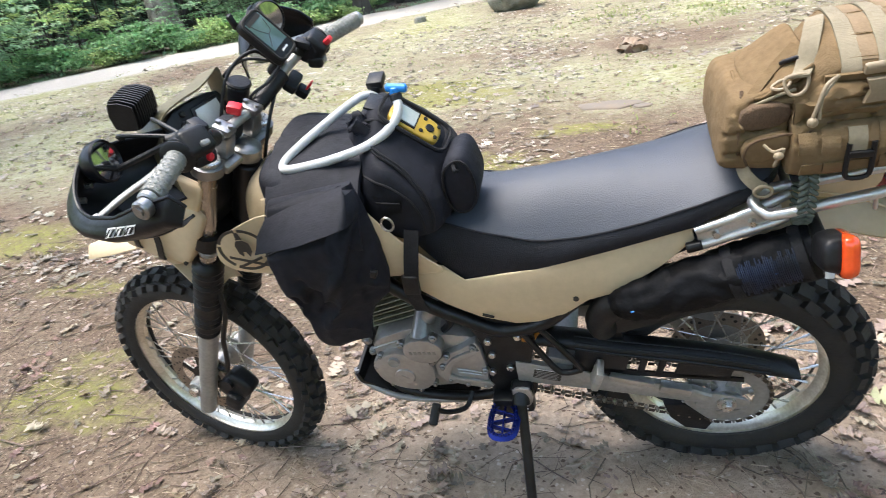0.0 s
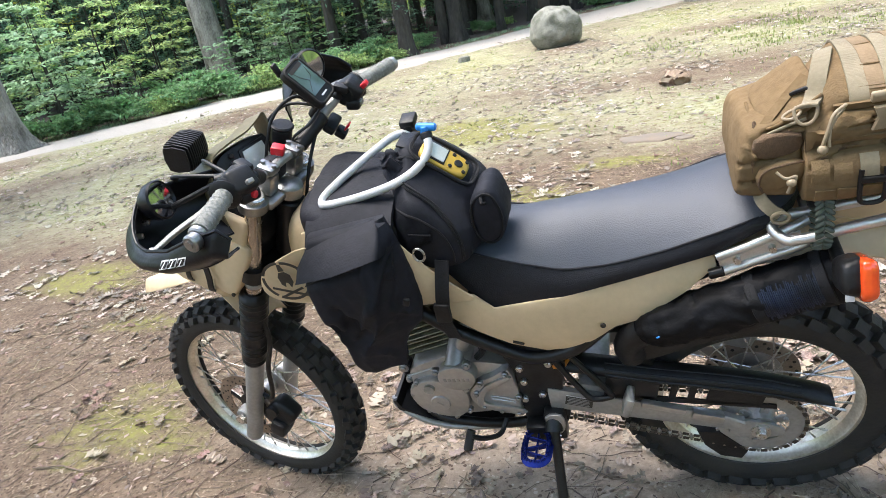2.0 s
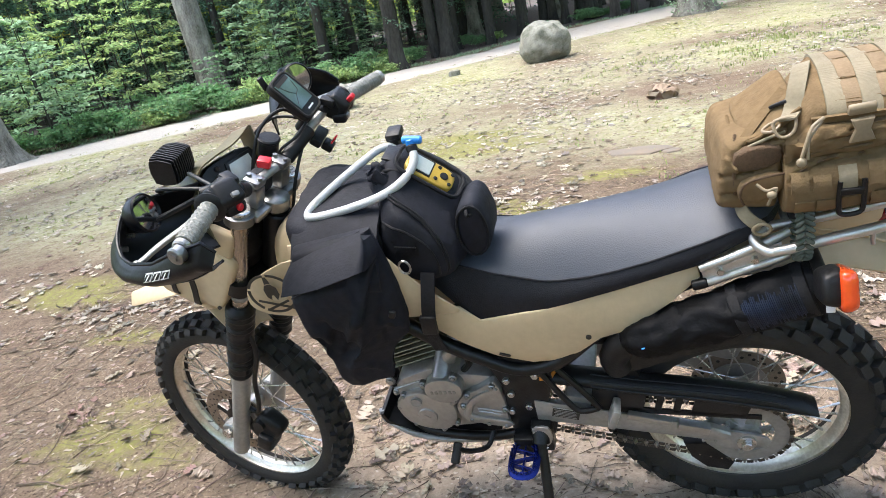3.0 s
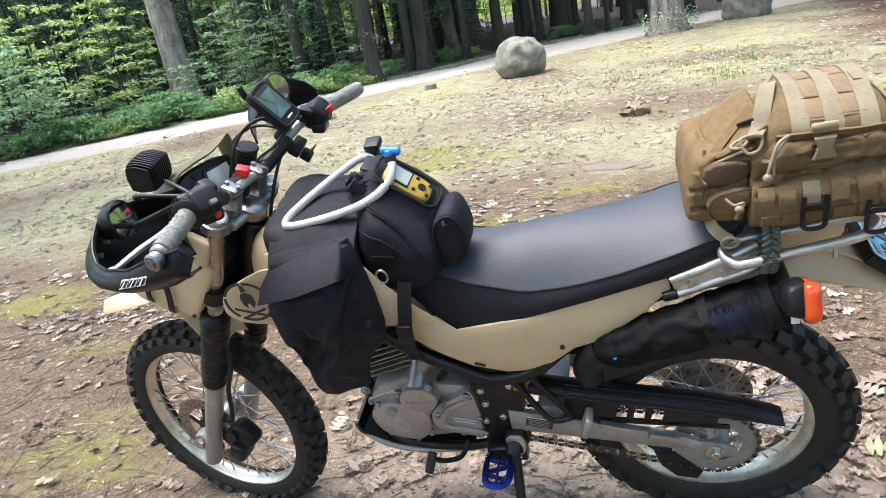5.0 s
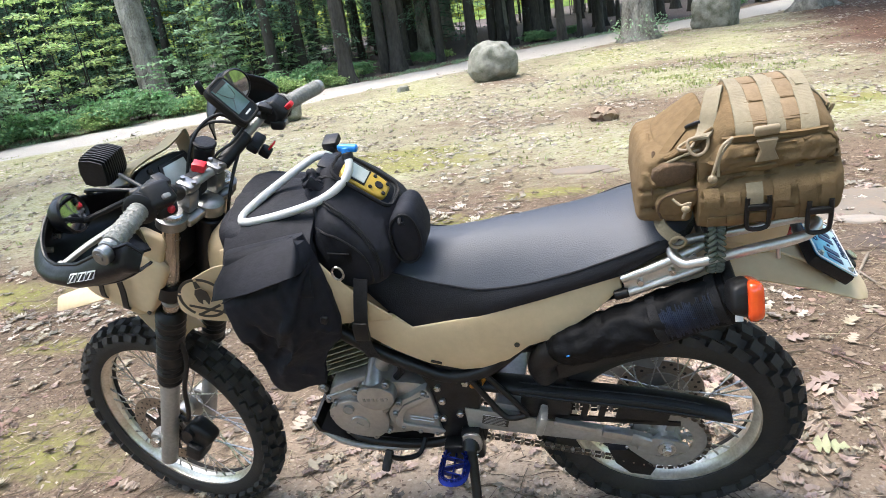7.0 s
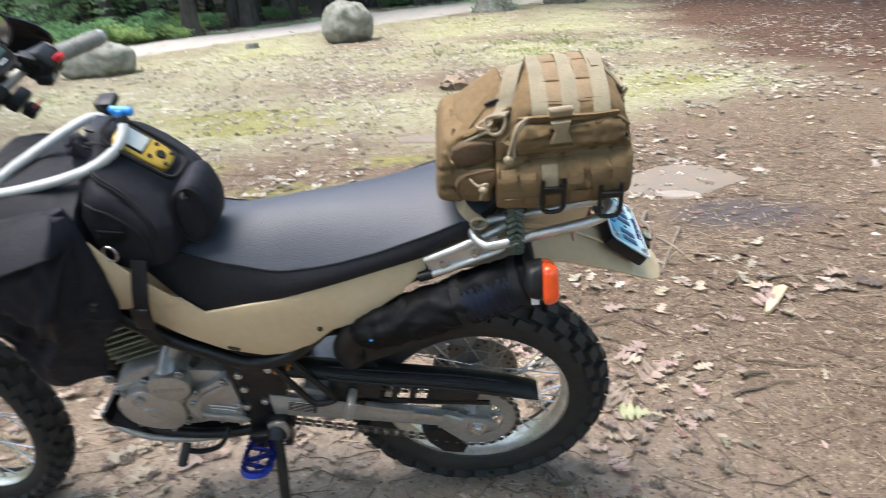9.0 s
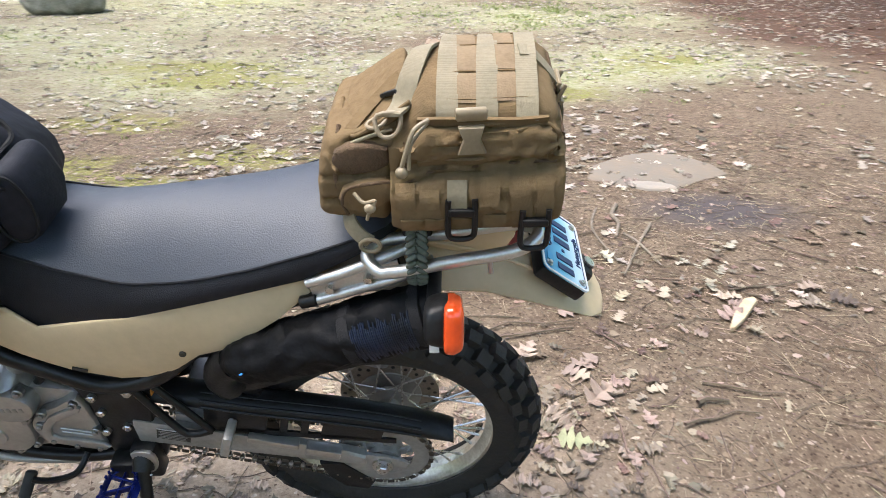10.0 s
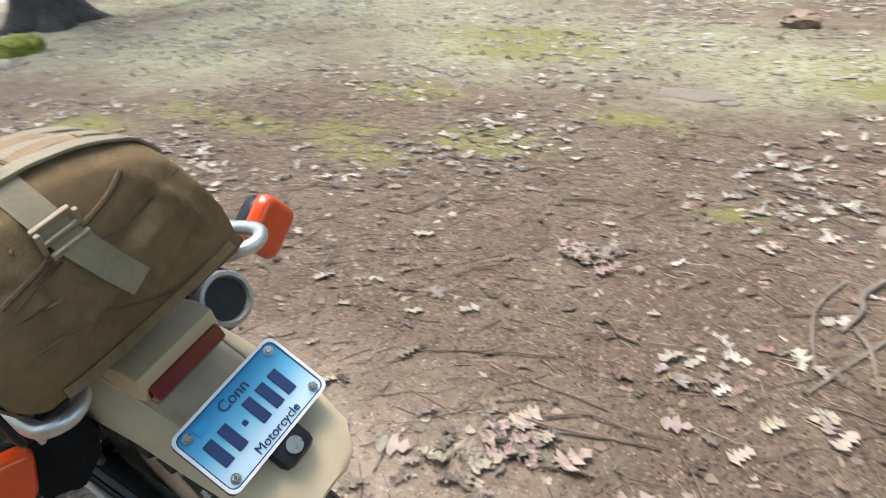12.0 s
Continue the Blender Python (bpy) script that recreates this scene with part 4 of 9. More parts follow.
part("indicator_window", box(B(), (0.042, 0.016, 0.004), (-0.052, -0.028, 0.001), (0, 0, 14), 0.001, m=DASH), LCD_PALE, dash)
part("indicator_window", box(B(), (0.024, 0.007, 0.004), (0.018, -0.037, 0.001), (0, 0, 6), 0.001, m=DASH), LCD_PALE, dash)
part("warning_lamp", box(B(), (0.012, 0.014, 0.010), (0.088, -0.022, 0.006), (0, 0, 0), 0.003, m=DASH), ORANGE, dash)
rings = []
edge = smooth_line([(-0.125, -0.105, 0), (-0.122, -0.050, 0), (-0.108, 0.005, 0), (-0.082, 0.046, 0), (-0.030, 0.060, 0), (0.030, 0.066, 0), (0.070, 0.078, 0), (0.094, 0.088, 0), (0.100, 0.074, 0), (0.096, 0.020, 0), (0.094, -0.02, 0)], 4)
for i, p in enumerate(edge):
    q = p * 0.965 + Vector((0, -0.002, 0))
    back = table(i / (len(edge) - 1), [(0, 0.105), (0.35, 0.075), (0.7, 0.055), (1, 0.04)])
    rings.append([DASH @ v for v in (Vector((p.x, p.y, 0.012)), Vector((q.x, q.y, 0.010)), Vector((q.x * 0.95, q.y * 0.95, -0.02)), Vector((p.x * 0.99, p.y * 0.94, -back)))])
spart("dash_shroud", loft(B(), rings), TAN_SHADED, bike, "tan shroud round the dash, coloured dark for its shaded inside")

# auxiliary finned lamp on a bracket
LAMP = pose(-0.195, -0.090, 0.044, 0, -14, 12) @ Matrix.Diagonal((0.82, 0.94, 0.80, 1))
bm = soft_box(B(), (0.072, 0.088, 0.070), (-0.012, 0, 0), 4.0, 14, m=LAMP)
lamp = spart("auxiliary_lamp", bm, BLACK, bike, "black finned auxiliary lamp")
for i in range(12):
    y = -0.044 + 0.008 * i
    k = (1 - (abs(y) / 0.066) ** 5)
    fin = [(-0.034 * k, -0.038 * k), (0.020 * k, -0.040 * k), (0.034 * k, -0.036 * k), (0.039 * k, -0.020 * k), (0.039 * k, 0.026 * k), (0.030 * k, 0.040 * k), (-0.034 * k, 0.041 * k)]
    bm = slab_shape(B(), fin, y - 0.0014, y + 0.0014, 0.0, None, 2)
    bmesh.ops.transform(bm, matrix=LAMP, verts=bm.verts)
    part("lamp_fin", bm, BLACK, lamp)
part("lens", lathe(B(), [(0.001, 0.0), (0.022, 0.001), (0.025, 0.006)], at=LAMP @ Vector((-0.050, 0, 0)), axis=LAMP.to_3x3() @ Vector((1, 0, 0)), seg=28), LCD_PALE, lamp)
part("lamp_bracket", tube(tube(B(), [(-0.175, -0.075, -0.02), (-0.160, -0.075, -0.045), (-0.165, -0.072, -0.09), (-0.165, -0.07, -0.14)], 0.006, 8), [(-0.160, -0.09, -0.015), (-0.15, -0.05, -0.015)], 0.008, 8), BLACK, lamp)

# frame, tank and body panels
part("frame_tube", tube(B(), [(-0.30, 0, 0.93), (-0.24, 0, 0.80), (-0.19, 0, 0.60), (-0.185, 0, 0.42), (-0.14, 0, 0.36)], 0.021, 14), FRAME, bike, "black steel frame tube")
part("steering_head", cyl(B(), STEER @ Vector((0.022, 0, -0.20)), STEER @ Vector((0.022, 0, -0.04)), 0.033, seg=24, chamfer=0.004), FRAME, bike)
for s in (-1, 1):
    part("frame_tube", tube(B(), [(-0.27, s * 0.03, 0.92), (-0.12, s * 0.10, 0.80), (0.02, s * 0.125, 0.69), (0.12, s * 0.128, 0.625), (0.205, s * 0.128, 0.585), (0.30, s * 0.126, 0.605), (0.39, s * 0.12, 0.68), (0.50, s * 0.11, 0.76), (0.75, s * 0.10, 0.86)], 0.017, 14), FRAME, bike)
    part("lower_rail", tube(B(), [(-0.15, s * 0.05, 0.37), (-0.10, s * 0.09, 0.335), (0.02, s * 0.10, 0.315), (0.14, s * 0.10, 0.325), (0.19, s * 0.10, 0.38)], 0.013, 12), FRAME, bike)
    part("skid_rail", tube(B(), [(-0.212, s * 0.085, 0.40), (-0.205, s * 0.09, 0.365), (-0.13, s * 0.105, 0.325), (-0.03, s * 0.105, 0.303), (0.10, s * 0.10, 0.305)], 0.008, 10), SILVER, bike)
    part("frame_bracket", slab_shape(B(), [(0.125, 0.62), (0.235, 0.60), (0.275, 0.55), (0.255, 0.47), (0.265, 0.40), (0.24, 0.335), (0.16, 0.325), (0.145, 0.42), (0.15, 0.52)], s * 0.112 - 0.012, s * 0.112 + 0.012, 0.005, rounds=3), FRAME, bike, "black frame bracket with bolts")
    for x, z in ((0.165, 0.545), (0.168, 0.50), (0.205, 0.455), (0.235, 0.56), (0.16, 0.44)):
        part("bolt", cyl(B(), (x, s * 0.122, z), (x, s * 0.134, z), 0.009, seg=6, chamfer=0.002), CHROME, bike)
    part("foot_bracket_tube", tube(B(), [(0.25, s * 0.13, 0.575), (0.31, s * 0.14, 0.47), (0.335, s * 0.14, 0.452), (0.37, s * 0.138, 0.46)], 0.0075, 10), FRAME, bike)
    part("foot_bracket_tube", tube(B(), [(0.29, s * 0.13, 0.585), (0.35, s * 0.138, 0.50), (0.372, s * 0.138, 0.46)], 0.007, 10), FRAME, bike)
part("skid_plate", slab_shape(B(), [(-0.212, 0.40), (-0.205, 0.365), (-0.13, 0.325), (-0.03, 0.303), (0.10, 0.303), (0.10, 0.309), (-0.03, 0.310), (-0.128, 0.333), (-0.196, 0.372), (-0.203, 0.40)], -0.10, 0.10, 0.0), FRAME, bike)


def tank_warp(x, y, z):
    return (x, y * (1 - 0.25 * max(0, z) - 0.2 * max(0, x)), z + 0.12 * (1 - x * x))


part("fuel_tank", soft_box(B(), (0.46, 0.27, 0.26), (-0.10, 0, 0.86), 4, 14, tank_warp, (0, 6, 0)), TAN, bike, "tan fuel tank")
for s in (-1, 1):
    bow = lambda x, z, s=s: s * (0.012 - 1.2 * (z - 0.72) ** 2 - 0.05 * (x - 0.3) ** 2)
    panel = part("side_panel", slab_shape(B(), [(0.002, 0.796), (0.112, 0.789), (0.152, 0.752), (0.30, 0.776), (0.45, 0.812), (0.60, 0.856), (0.606, 0.822), (0.545, 0.768), (0.452, 0.703), (0.402, 0.686), (0.34, 0.632), (0.29, 0.613), (0.242, 0.608), (0.166, 0.637), (0.10, 0.684), (0.04, 0.736)], s * 0.128, s * 0.136, 0.004, bow), TAN, bike, "tan plastic side panel")
    part("panel_bolt", cyl(B(), (0.377, s * 0.144, 0.694), (0.377, s * 0.151, 0.694), 0.006, seg=12, chamfer=0.001), INK, panel)
    part("panel_bolt", box(B(), (0.026, 0.004, 0.006), (0.185, s * 0.143, 0.645), (0, 20, 0), 0.001), INK, panel)
    tb = lambda x, z, s=s: s * (0.03 * (1 - ((z - 0.87) / 0.16) ** 2) - 0.10 * max(0, x) )
    part("tank_cover", slab_shape(B(), [(-0.22, 1.0), (-0.10, 1.01), (0.0, 0.955), (0.05, 0.885), (0.118, 0.800), (0.114, 0.788), (0.004, 0.792), (-0.10, 0.79), (-0.22, 0.83)], s * 0.140, s * 0.146, 0.003, tb), TAN, bike, "tan tank side cover")
    sb = lambda x, z, s=s: s * 0.06 * (x + 0.1)
    shroud = part("tank_shroud", slab_shape(B(), [(-0.36, 0.868), (-0.345, 0.915), (-0.29, 0.952), (-0.20, 0.985), (-0.13, 0.950), (-0.08, 0.80), (-0.20, 0.825), (-0.29, 0.832), (-0.335, 0.842)], s * 0.190, s * 0.196, 0.003, sb, 3), TAN, bike, "tan radiator shroud with a dark round emblem")
    # emblem: a broken ring, a crested helm shape and two crossed bars
    ey, ex, ez = s * 0.1985, -0.276, 0.908
    bm = B()
    for k in range(5):
        a0, a1 = radians(72 * k + 22), radians(72 * k + 86)
        pts = [(ex + r * math.cos(a), ez + r * 0.92 * math.sin(a)) for r, rng_ in ((0.058, (a0, a1)), (0.051, (a1, a0))) for a in (lerp(rng_[0], rng_[1], i / 9) for i in range(10))]
        slab_shape(bm, pts, ey, ey + s * 0.0012, 0, None)
    part("emblem_ring", bm, INK, shroud)
    bm = B()
    slab_shape(bm, [(ex - 0.016, ez + 0.012), (ex - 0.010, ez + 0.024), (ex + 0.004, ez + 0.026), (ex + 0.016, ez + 0.016), (ex + 0.017, ez - 0.004), (ex + 0.008, ez - 0.018), (ex + 0.003, ez - 0.004), (ex - 0.003, ez - 0.004), (ex - 0.006, ez - 0.016), (ex - 0.014, ez - 0.008)], ey, ey + s * 0.0012, 0)
    slab_shape(bm, [(ex - 0.008, ez + 0.027), (ex + 0.006, ez + 0.028), (ex + 0.002, ez + 0.046), (ex - 0.006, ez + 0.046)], ey, ey + s * 0.0012, 0)
    box(bm, (0.085, 0.0012, 0.006), (ex, ey + s * 0.0006, ez - 0.030), (0, 18, 0))
    box(bm, (0.060, 0.0012, 0.006), (ex + 0.005, ey + s * 0.0006, ez - 0.032), (0, -22, 0))
    part("emblem_helm", bm, INK, shroud)

# seat
ZT = [(0.02, 0.890), (0.10, 0.880), (0.20, 0.889), (0.28, 0.905), (0.36, 0.916), (0.45, 0.924), (0.55, 0.935), (0.65, 0.950), (0.72, 0.957), (0.76, 0.955)]
ZF = [(0.02, 0.880), (0.10, 0.878), (0.20, 0.850), (0.31, 0.829), (0.40, 0.840), (0.52, 0.871), (0.62, 0.906), (0.70, 0.93), (0.76, 0.935)]
ZB = [(0.02, 0.860), (0.05, 0.845), (0.152, 0.744), (0.30, 0.774), (0.45, 0.814), (0.60, 0.858), (0.70, 0.905), (0.76, 0.915)]
WF = [(0.02, 0.085), (0.10, 0.095), (0.20, 0.110), (0.31, 0.122), (0.45, 0.132), (0.62, 0.132), (0.70, 0.12), (0.735, 0.095), (0.76, 0.04)]
WB = [(0.02, 0.10), (0.10, 0.130), (0.20, 0.140), (0.35, 0.145), (0.60, 0.140), (0.70, 0.125), (0.735, 0.10), (0.76, 0.04)]
XS = [0.02 + 0.74 * i / 46 for i in range(47)]
rings = []
for x in XS:
    zt, zf, w = table(x, ZT), table(x, ZF), table(x, WF)
    row = []
    for j in range(15):
        v = lerp(-1, 1, j / 14)
        wr = 0.0012 * noise.noise((x * 14, v * 3, 0))
        row.append(Vector((x, v * w, zf + (zt - zf) * (1 - abs(v) ** 2.1) + wr)))
    rings.append(row + [Vector((x, w * 0.9, zf - 0.02)), Vector((x, -w * 0.9, zf - 0.02))])
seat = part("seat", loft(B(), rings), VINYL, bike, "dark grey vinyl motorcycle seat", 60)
for s in (-1, 1):
    rings = []
    for x in XS:
        zf, zb, w, wb = table(x, ZF), table(x, ZB), table(x, WF), table(x, WB)
        row = [Vector((x, s * lerp(w, wb, t) + s * 0.006 * math.sin(math.pi * t), lerp(zf, zb, t))) for t in (0, 0.2, 0.4, 0.6, 0.8, 1)]
        rings.append(row + [Vector((x, s * wb * 0.8, zb)), Vector((x, s * w * 0.8, zf - 0.004))])
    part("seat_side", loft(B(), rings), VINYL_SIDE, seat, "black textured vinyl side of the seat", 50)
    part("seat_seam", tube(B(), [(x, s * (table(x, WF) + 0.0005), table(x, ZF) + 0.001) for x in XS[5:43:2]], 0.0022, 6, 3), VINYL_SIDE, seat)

# engine
def screw(parent, x, y, z, s, r=0.0065):
    """A small bolt head with its boss on an engine cover."""
    part("cover_bolt", cyl(cyl(B(), (x, y - s * 0.012, z), (x, y + s * 0.002, z), r * 1.6, seg=14, chamfer=0.0015), (x, y, z), (x, y + s * 0.007, z), r, seg=8, chamfer=0.001), CLAMP, parent)


bm = slab_shape(B(), [(-0.128, 0.45), (-0.130, 0.515), (-0.100, 0.545), (-0.010, 0.578), (0.030, 0.580), (0.045, 0.555), (0.120, 0.545), (0.150, 0.50), (0.150, 0.40), (0.04, 0.365), (-0.06, 0.362), (-0.11, 0.395)], -0.112, 0.112, 0.014, None, 2)
engine = part("engine", bm, CASTING, bike, "grey cast aluminium single-cylinder engine")
for s in (-1, 1):
    bm = slab_shape(B(), [(-0.134, 0.465), (-0.113, 0.497), (-0.060, 0.514), (-0.022, 0.497), (0.010, 0.484), (0.020, 0.453), (0.012, 0.410), (-0.020, 0.380), (-0.072, 0.384), (-0.118, 0.412)], s * 0.108, s * 0.136, 0.007, None, 3)
    lathe(bm, [(0.001, 0.003), (0.024, 0.003), (0.026, 0.0), (0.026, -0.006)], at=(-0.058, s * 0.1365, 0.435), axis=(0, s, 0), seg=28)
    cover = part("crankcase_cover", bm, CASTING, engine, "round crankcase cover")
    part("cover_plug", lathe(B(), [(0.001, 0.004), (0.010, 0.004), (0.0135, 0.006), (0.0145, 0.0), (0.0145, -0.008)], at=(-0.074, s * 0.138, 0.489), axis=(0, s, 0), seg=22), SILVER, cover)
    part("cast_mark", box(B(), (0.020, 0.0016, 0.004), (-0.058, s * 0.140, 0.435), (0, 40, 0), 0.0005), SILVER, cover)
    for x, z in ((-0.127, 0.462), (-0.100, 0.400), (0.010, 0.398), (0.016, 0.474), (-0.108, 0.500), (-0.030, 0.378)):
        screw(cover, x, s * 0.130, z, s, 0.005)
    bm = slab_shape(B(), [(-0.040, 0.532), (-0.030, 0.555), (-0.004, 0.568), (0.030, 0.566), (0.054, 0.545), (0.054, 0.518), (0.040, 0.498), (0.014, 0.489), (-0.014, 0.494), (-0.034, 0.510)], s * 0.108, s * 0.146, 0.006, None, 3)
    cov = part("generator_cover", bm, CASTING, engine, "oval generator cover with raised letter shapes")
    bm = B()
    for i in range(6):
        box(bm, (0.007, 0.0016, 0.010), (-0.021 + 0.0115 * i, s * 0.1465, 0.528), (0, -4, 0), 0.0006)
    part("cast_mark", bm, SILVER, cov)
    for x, z in ((-0.043, 0.545), (0.040, 0.566), (0.024, 0.487)):
        screw(cov, x, s * 0.136, z, s)
    bm = slab_shape(B(), [(0.026, 0.470), (0.050, 0.500), (0.090, 0.520), (0.136, 0.546), (0.146, 0.50), (0.150, 0.462), (0.148, 0.425), (0.146, 0.388), (0.10, 0.396), (0.055, 0.405), (0.032, 0.418), (0.022, 0.444)], s * 0.104, s * 0.132, 0.006, None, 2)
    side = part("sprocket_cover", bm, CASTING, engine, "triangular cast sprocket cover")
    part("cover_rib", slab_shape(B(), [(0.040, 0.424), (0.060, 0.412), (0.148, 0.392), (0.150, 0.414), (0.070, 0.430), (0.060, 0.448), (0.080, 0.482), (0.134, 0.512), (0.134, 0.528), (0.070, 0.496), (0.042, 0.452)], s * 0.130, s * 0.140, 0.004, None, 2), CASTING, side)
    for k in range(2):
        part("cover_rib", tube(B(), [(0.078, s * 0.133, 0.446 + 0.010 * k), (0.105, s * 0.133, 0.441 + 0.010 * k), (0.135, s * 0.133, 0.433 + 0.010 * k)], 0.0022, 6), CASTING, side)
    for x, z in ((0.060, 0.503), (0.044, 0.467), (0.056, 0.422), (0.097, 0.408), (0.139, 0.399), (0.146, 0.452), (0.128, 0.532)):
        screw(side, x, s * 0.137, z, s, 0.0055)
    part("crankcase_seam", tube(B(), [(-0.128, s * 0.1125, 0.51), (-0.06, s * 0.1125, 0.535), (-0.02, s * 0.1125, 0.545)], 0.003, 6), SILVER, engine)
    part("starter_gear_hump", cyl(B(), (0.012, s * 0.06, 0.595), (0.004, s * 0.125, 0.548), 0.022, 0.026, 22, chamfer=0.004), CASTING, engine)
    part("vent_hose", tube(B(), [(0.06, s * 0.10, 0.56), (0.085, s * 0.115, 0.60), (0.075, s * 0.11, 0.64)], 0.009, 8), BLACK, engine)
    part("engine_mount", box(B(), (0.030, 0.018, 0.030), (-0.140, s * 0.095, 0.53), (0, 20, 0), 0.005), FRAME, engine)
    screw(engine, -0.140, s * 0.106, 0.53, s, 0.008)
    screw(engine, -0.136, s * 0.106, 0.49, s, 0.006)
CYLM = pose(-0.06, 0, 0.56, 0, -18, 0)
for i in range(11):
    w = 0.16 if 2 < i < 9 else 0.145
    part("cooling_fin", box(B(), (w, w + 0.01, 0.004), (0, 0, 0.01 + 0.0155 * i), bevel=0.0015, seg=1, m=CYLM), FINPAINT, engine, "thin aluminium cooling fin")
part("cylinder", box(B(), (0.11, 0.11, 0.19), (0, 0, 0.085), bevel=0.02, m=CYLM), CASTING, engine)
part("cylinder_head", soft_box(B(), (0.15, 0.14, 0.09), (0, 0, 0.22), 5, 8, m=CYLM), CASTING, engine)
part("breather_pipe", tube(B(), [(0.02, -0.08, 0.57), (0.03, -0.09, 0.60), (0.06, -0.085, 0.62), (0.09, -0.08, 0.58)], 0.017, 12), CASTING, engine)
part("carburettor", soft_box(B(), (0.10, 0.10, 0.12), (0.09, 0, 0.66), 4, 8), BLACK, engine)
part("header_pipe", tube(B(), [(-0.13, 0.03, 0.66), (-0.22, 0.06, 0.62), (-0.245, 0.08, 0.50), (-0.19, 0.11, 0.37), (-0.05, 0.13, 0.34), (0.12, 0.15, 0.40), (0.35, 0.16, 0.56), (0.55, 0.16, 0.68)], 0.018, 12), CHROME, bike, "steel exhaust header pipe")
part("muffler", cyl(cyl(B(), (0.53, 0.155, 0.665), (0.57, 0.155, 0.685), 0.02, 0.045, 28), (0.57, 0.155, 0.685), (0.735, 0.155, 0.759), 0.047, seg=28, chamfer=0.002), SILVER, bike, "silver muffler with a black end")
part("muffler_guard", lathe(B(), [(0.048, 0.12), (0.053, 0.12), (0.053, 0.195), (0.048, 0.195)], at=(0.57, 0.155, 0.685), axis=(0.245, 0, 0.11), seg=28, closed=True), BLACK, bike)
part("muffler_rim", lathe(B(), [(0.047, 0.176), (0.047, 0.222), (0.044, 0.230), (0.038, 0.231), (0.035, 0.226), (0.034, 0.184)], at=(0.57, 0.155, 0.685), axis=(0.245, 0, 0.11), seg=28), SILVER, bike, "silver rolled rim of the muffler")
part("muffler_outlet", lathe(B(), [(0.001, 0.186), (0.0338, 0.186), (0.0336, 0.222)], at=(0.57, 0.155, 0.685), axis=(0.245, 0, 0.11), seg=28), BLACK, bike, "dark hollow muffler outlet")
part("air_box", soft_box(B(), (0.26, 0.20, 0.20), (0.33, 0, 0.70), 5, 8), BLACK, bike)
part("shift_lever", tube(B(), [(0.10, -0.13, 0.37), (0.085, -0.165, 0.352), (0.05, -0.19, 0.365), (0.025, -0.20, 0.385)], 0.0065, 8), FRAME, bike)
part("shift_rubber", cyl(B(), (0.022, -0.185, 0.392), (0.012, -0.225, 0.36), 0.011, seg=14, chamfer=0.003), RUBBER, bike, "black rubber shift pedal tip")
# blue foot pegs: open toothed frame
for s in (-1, 1):
    y0, y1, zz = 0.150, 0.246, 0.345
    oval = [(0.180 + 0.031 * math.copysign(abs(math.cos(a)) ** 0.7, math.cos(a)), (y0 + y1) / 2 + (y1 - y0) / 2 * math.copysign(abs(math.sin(a)) ** 0.6, math.sin(a))) for a in (2 * math.pi * i / 24 for i in range(24))]
    bm = tube(B(), [(x, s * y, zz) for x, y in oval], 0.0035, 6, 1, True, flat=3.0)
    for k, (x, y) in enumerate(oval):
        box(bm, (0.005, 0.006, 0.008), (x, s * y, zz + 0.011), (0, 0, 15 * k), 0.001, 1)
    for f, a in ((0.27, 16), (0.5, -16), (0.74, 16)):
        box(bm, (0.060, 0.005, 0.016), (0.180, s * lerp(y0, y1, f), zz - 0.002), (0, 0, s * a), 0.0015, 1)
    box(bm, (0.005, 0.09, 0.014), (0.180, s * (y0 + y1) / 2, zz - 0.003), (0, 0, 0), 0.0015, 1)
    part("foot_peg", bm, BLUE, bike, "blue anodised toothed foot peg")
part("peg_mount", box(box(B(), (0.06, 0.05, 0.05), (0.18, -0.135, 0.345), bevel=0.008), (0.05, 0.04, 0.09), (0.225, -0.135, 0.365), bevel=0.008), FRAME, bike)
part("side_stand", cyl(cyl(cyl(B(), (0.222, -0.150, 0.385), (0.236, -0.335, 0.095), 0.0125, seg=14), (0.236, -0.335, 0.100), (0.237, -0.343, 0.088), 0.030, seg=20), (0.222, -0.140, 0.39), (0.222, -0.165, 0.365), 0.021, seg=16), FRAME, bike, "black side stand touching the ground")
part("stand_bracket", slab_shape(B(), [(0.205, 0.405), (0.245, 0.41), (0.25, 0.37), (0.235, 0.345), (0.215, 0.345)], -0.158, -0.150, 0.002, None, 3), CASTING, bike)
part("stand_spring", tube(B(), [(0.232 + 0.006 * math.cos(i * 1.3), -0.16 - 0.004 * i * 0.5, 0.375 - 0.0042 * i + 0.006 * math.sin(i * 1.3)) for i in range(24)], 0.0018, 5, 2), CHROME, bike)

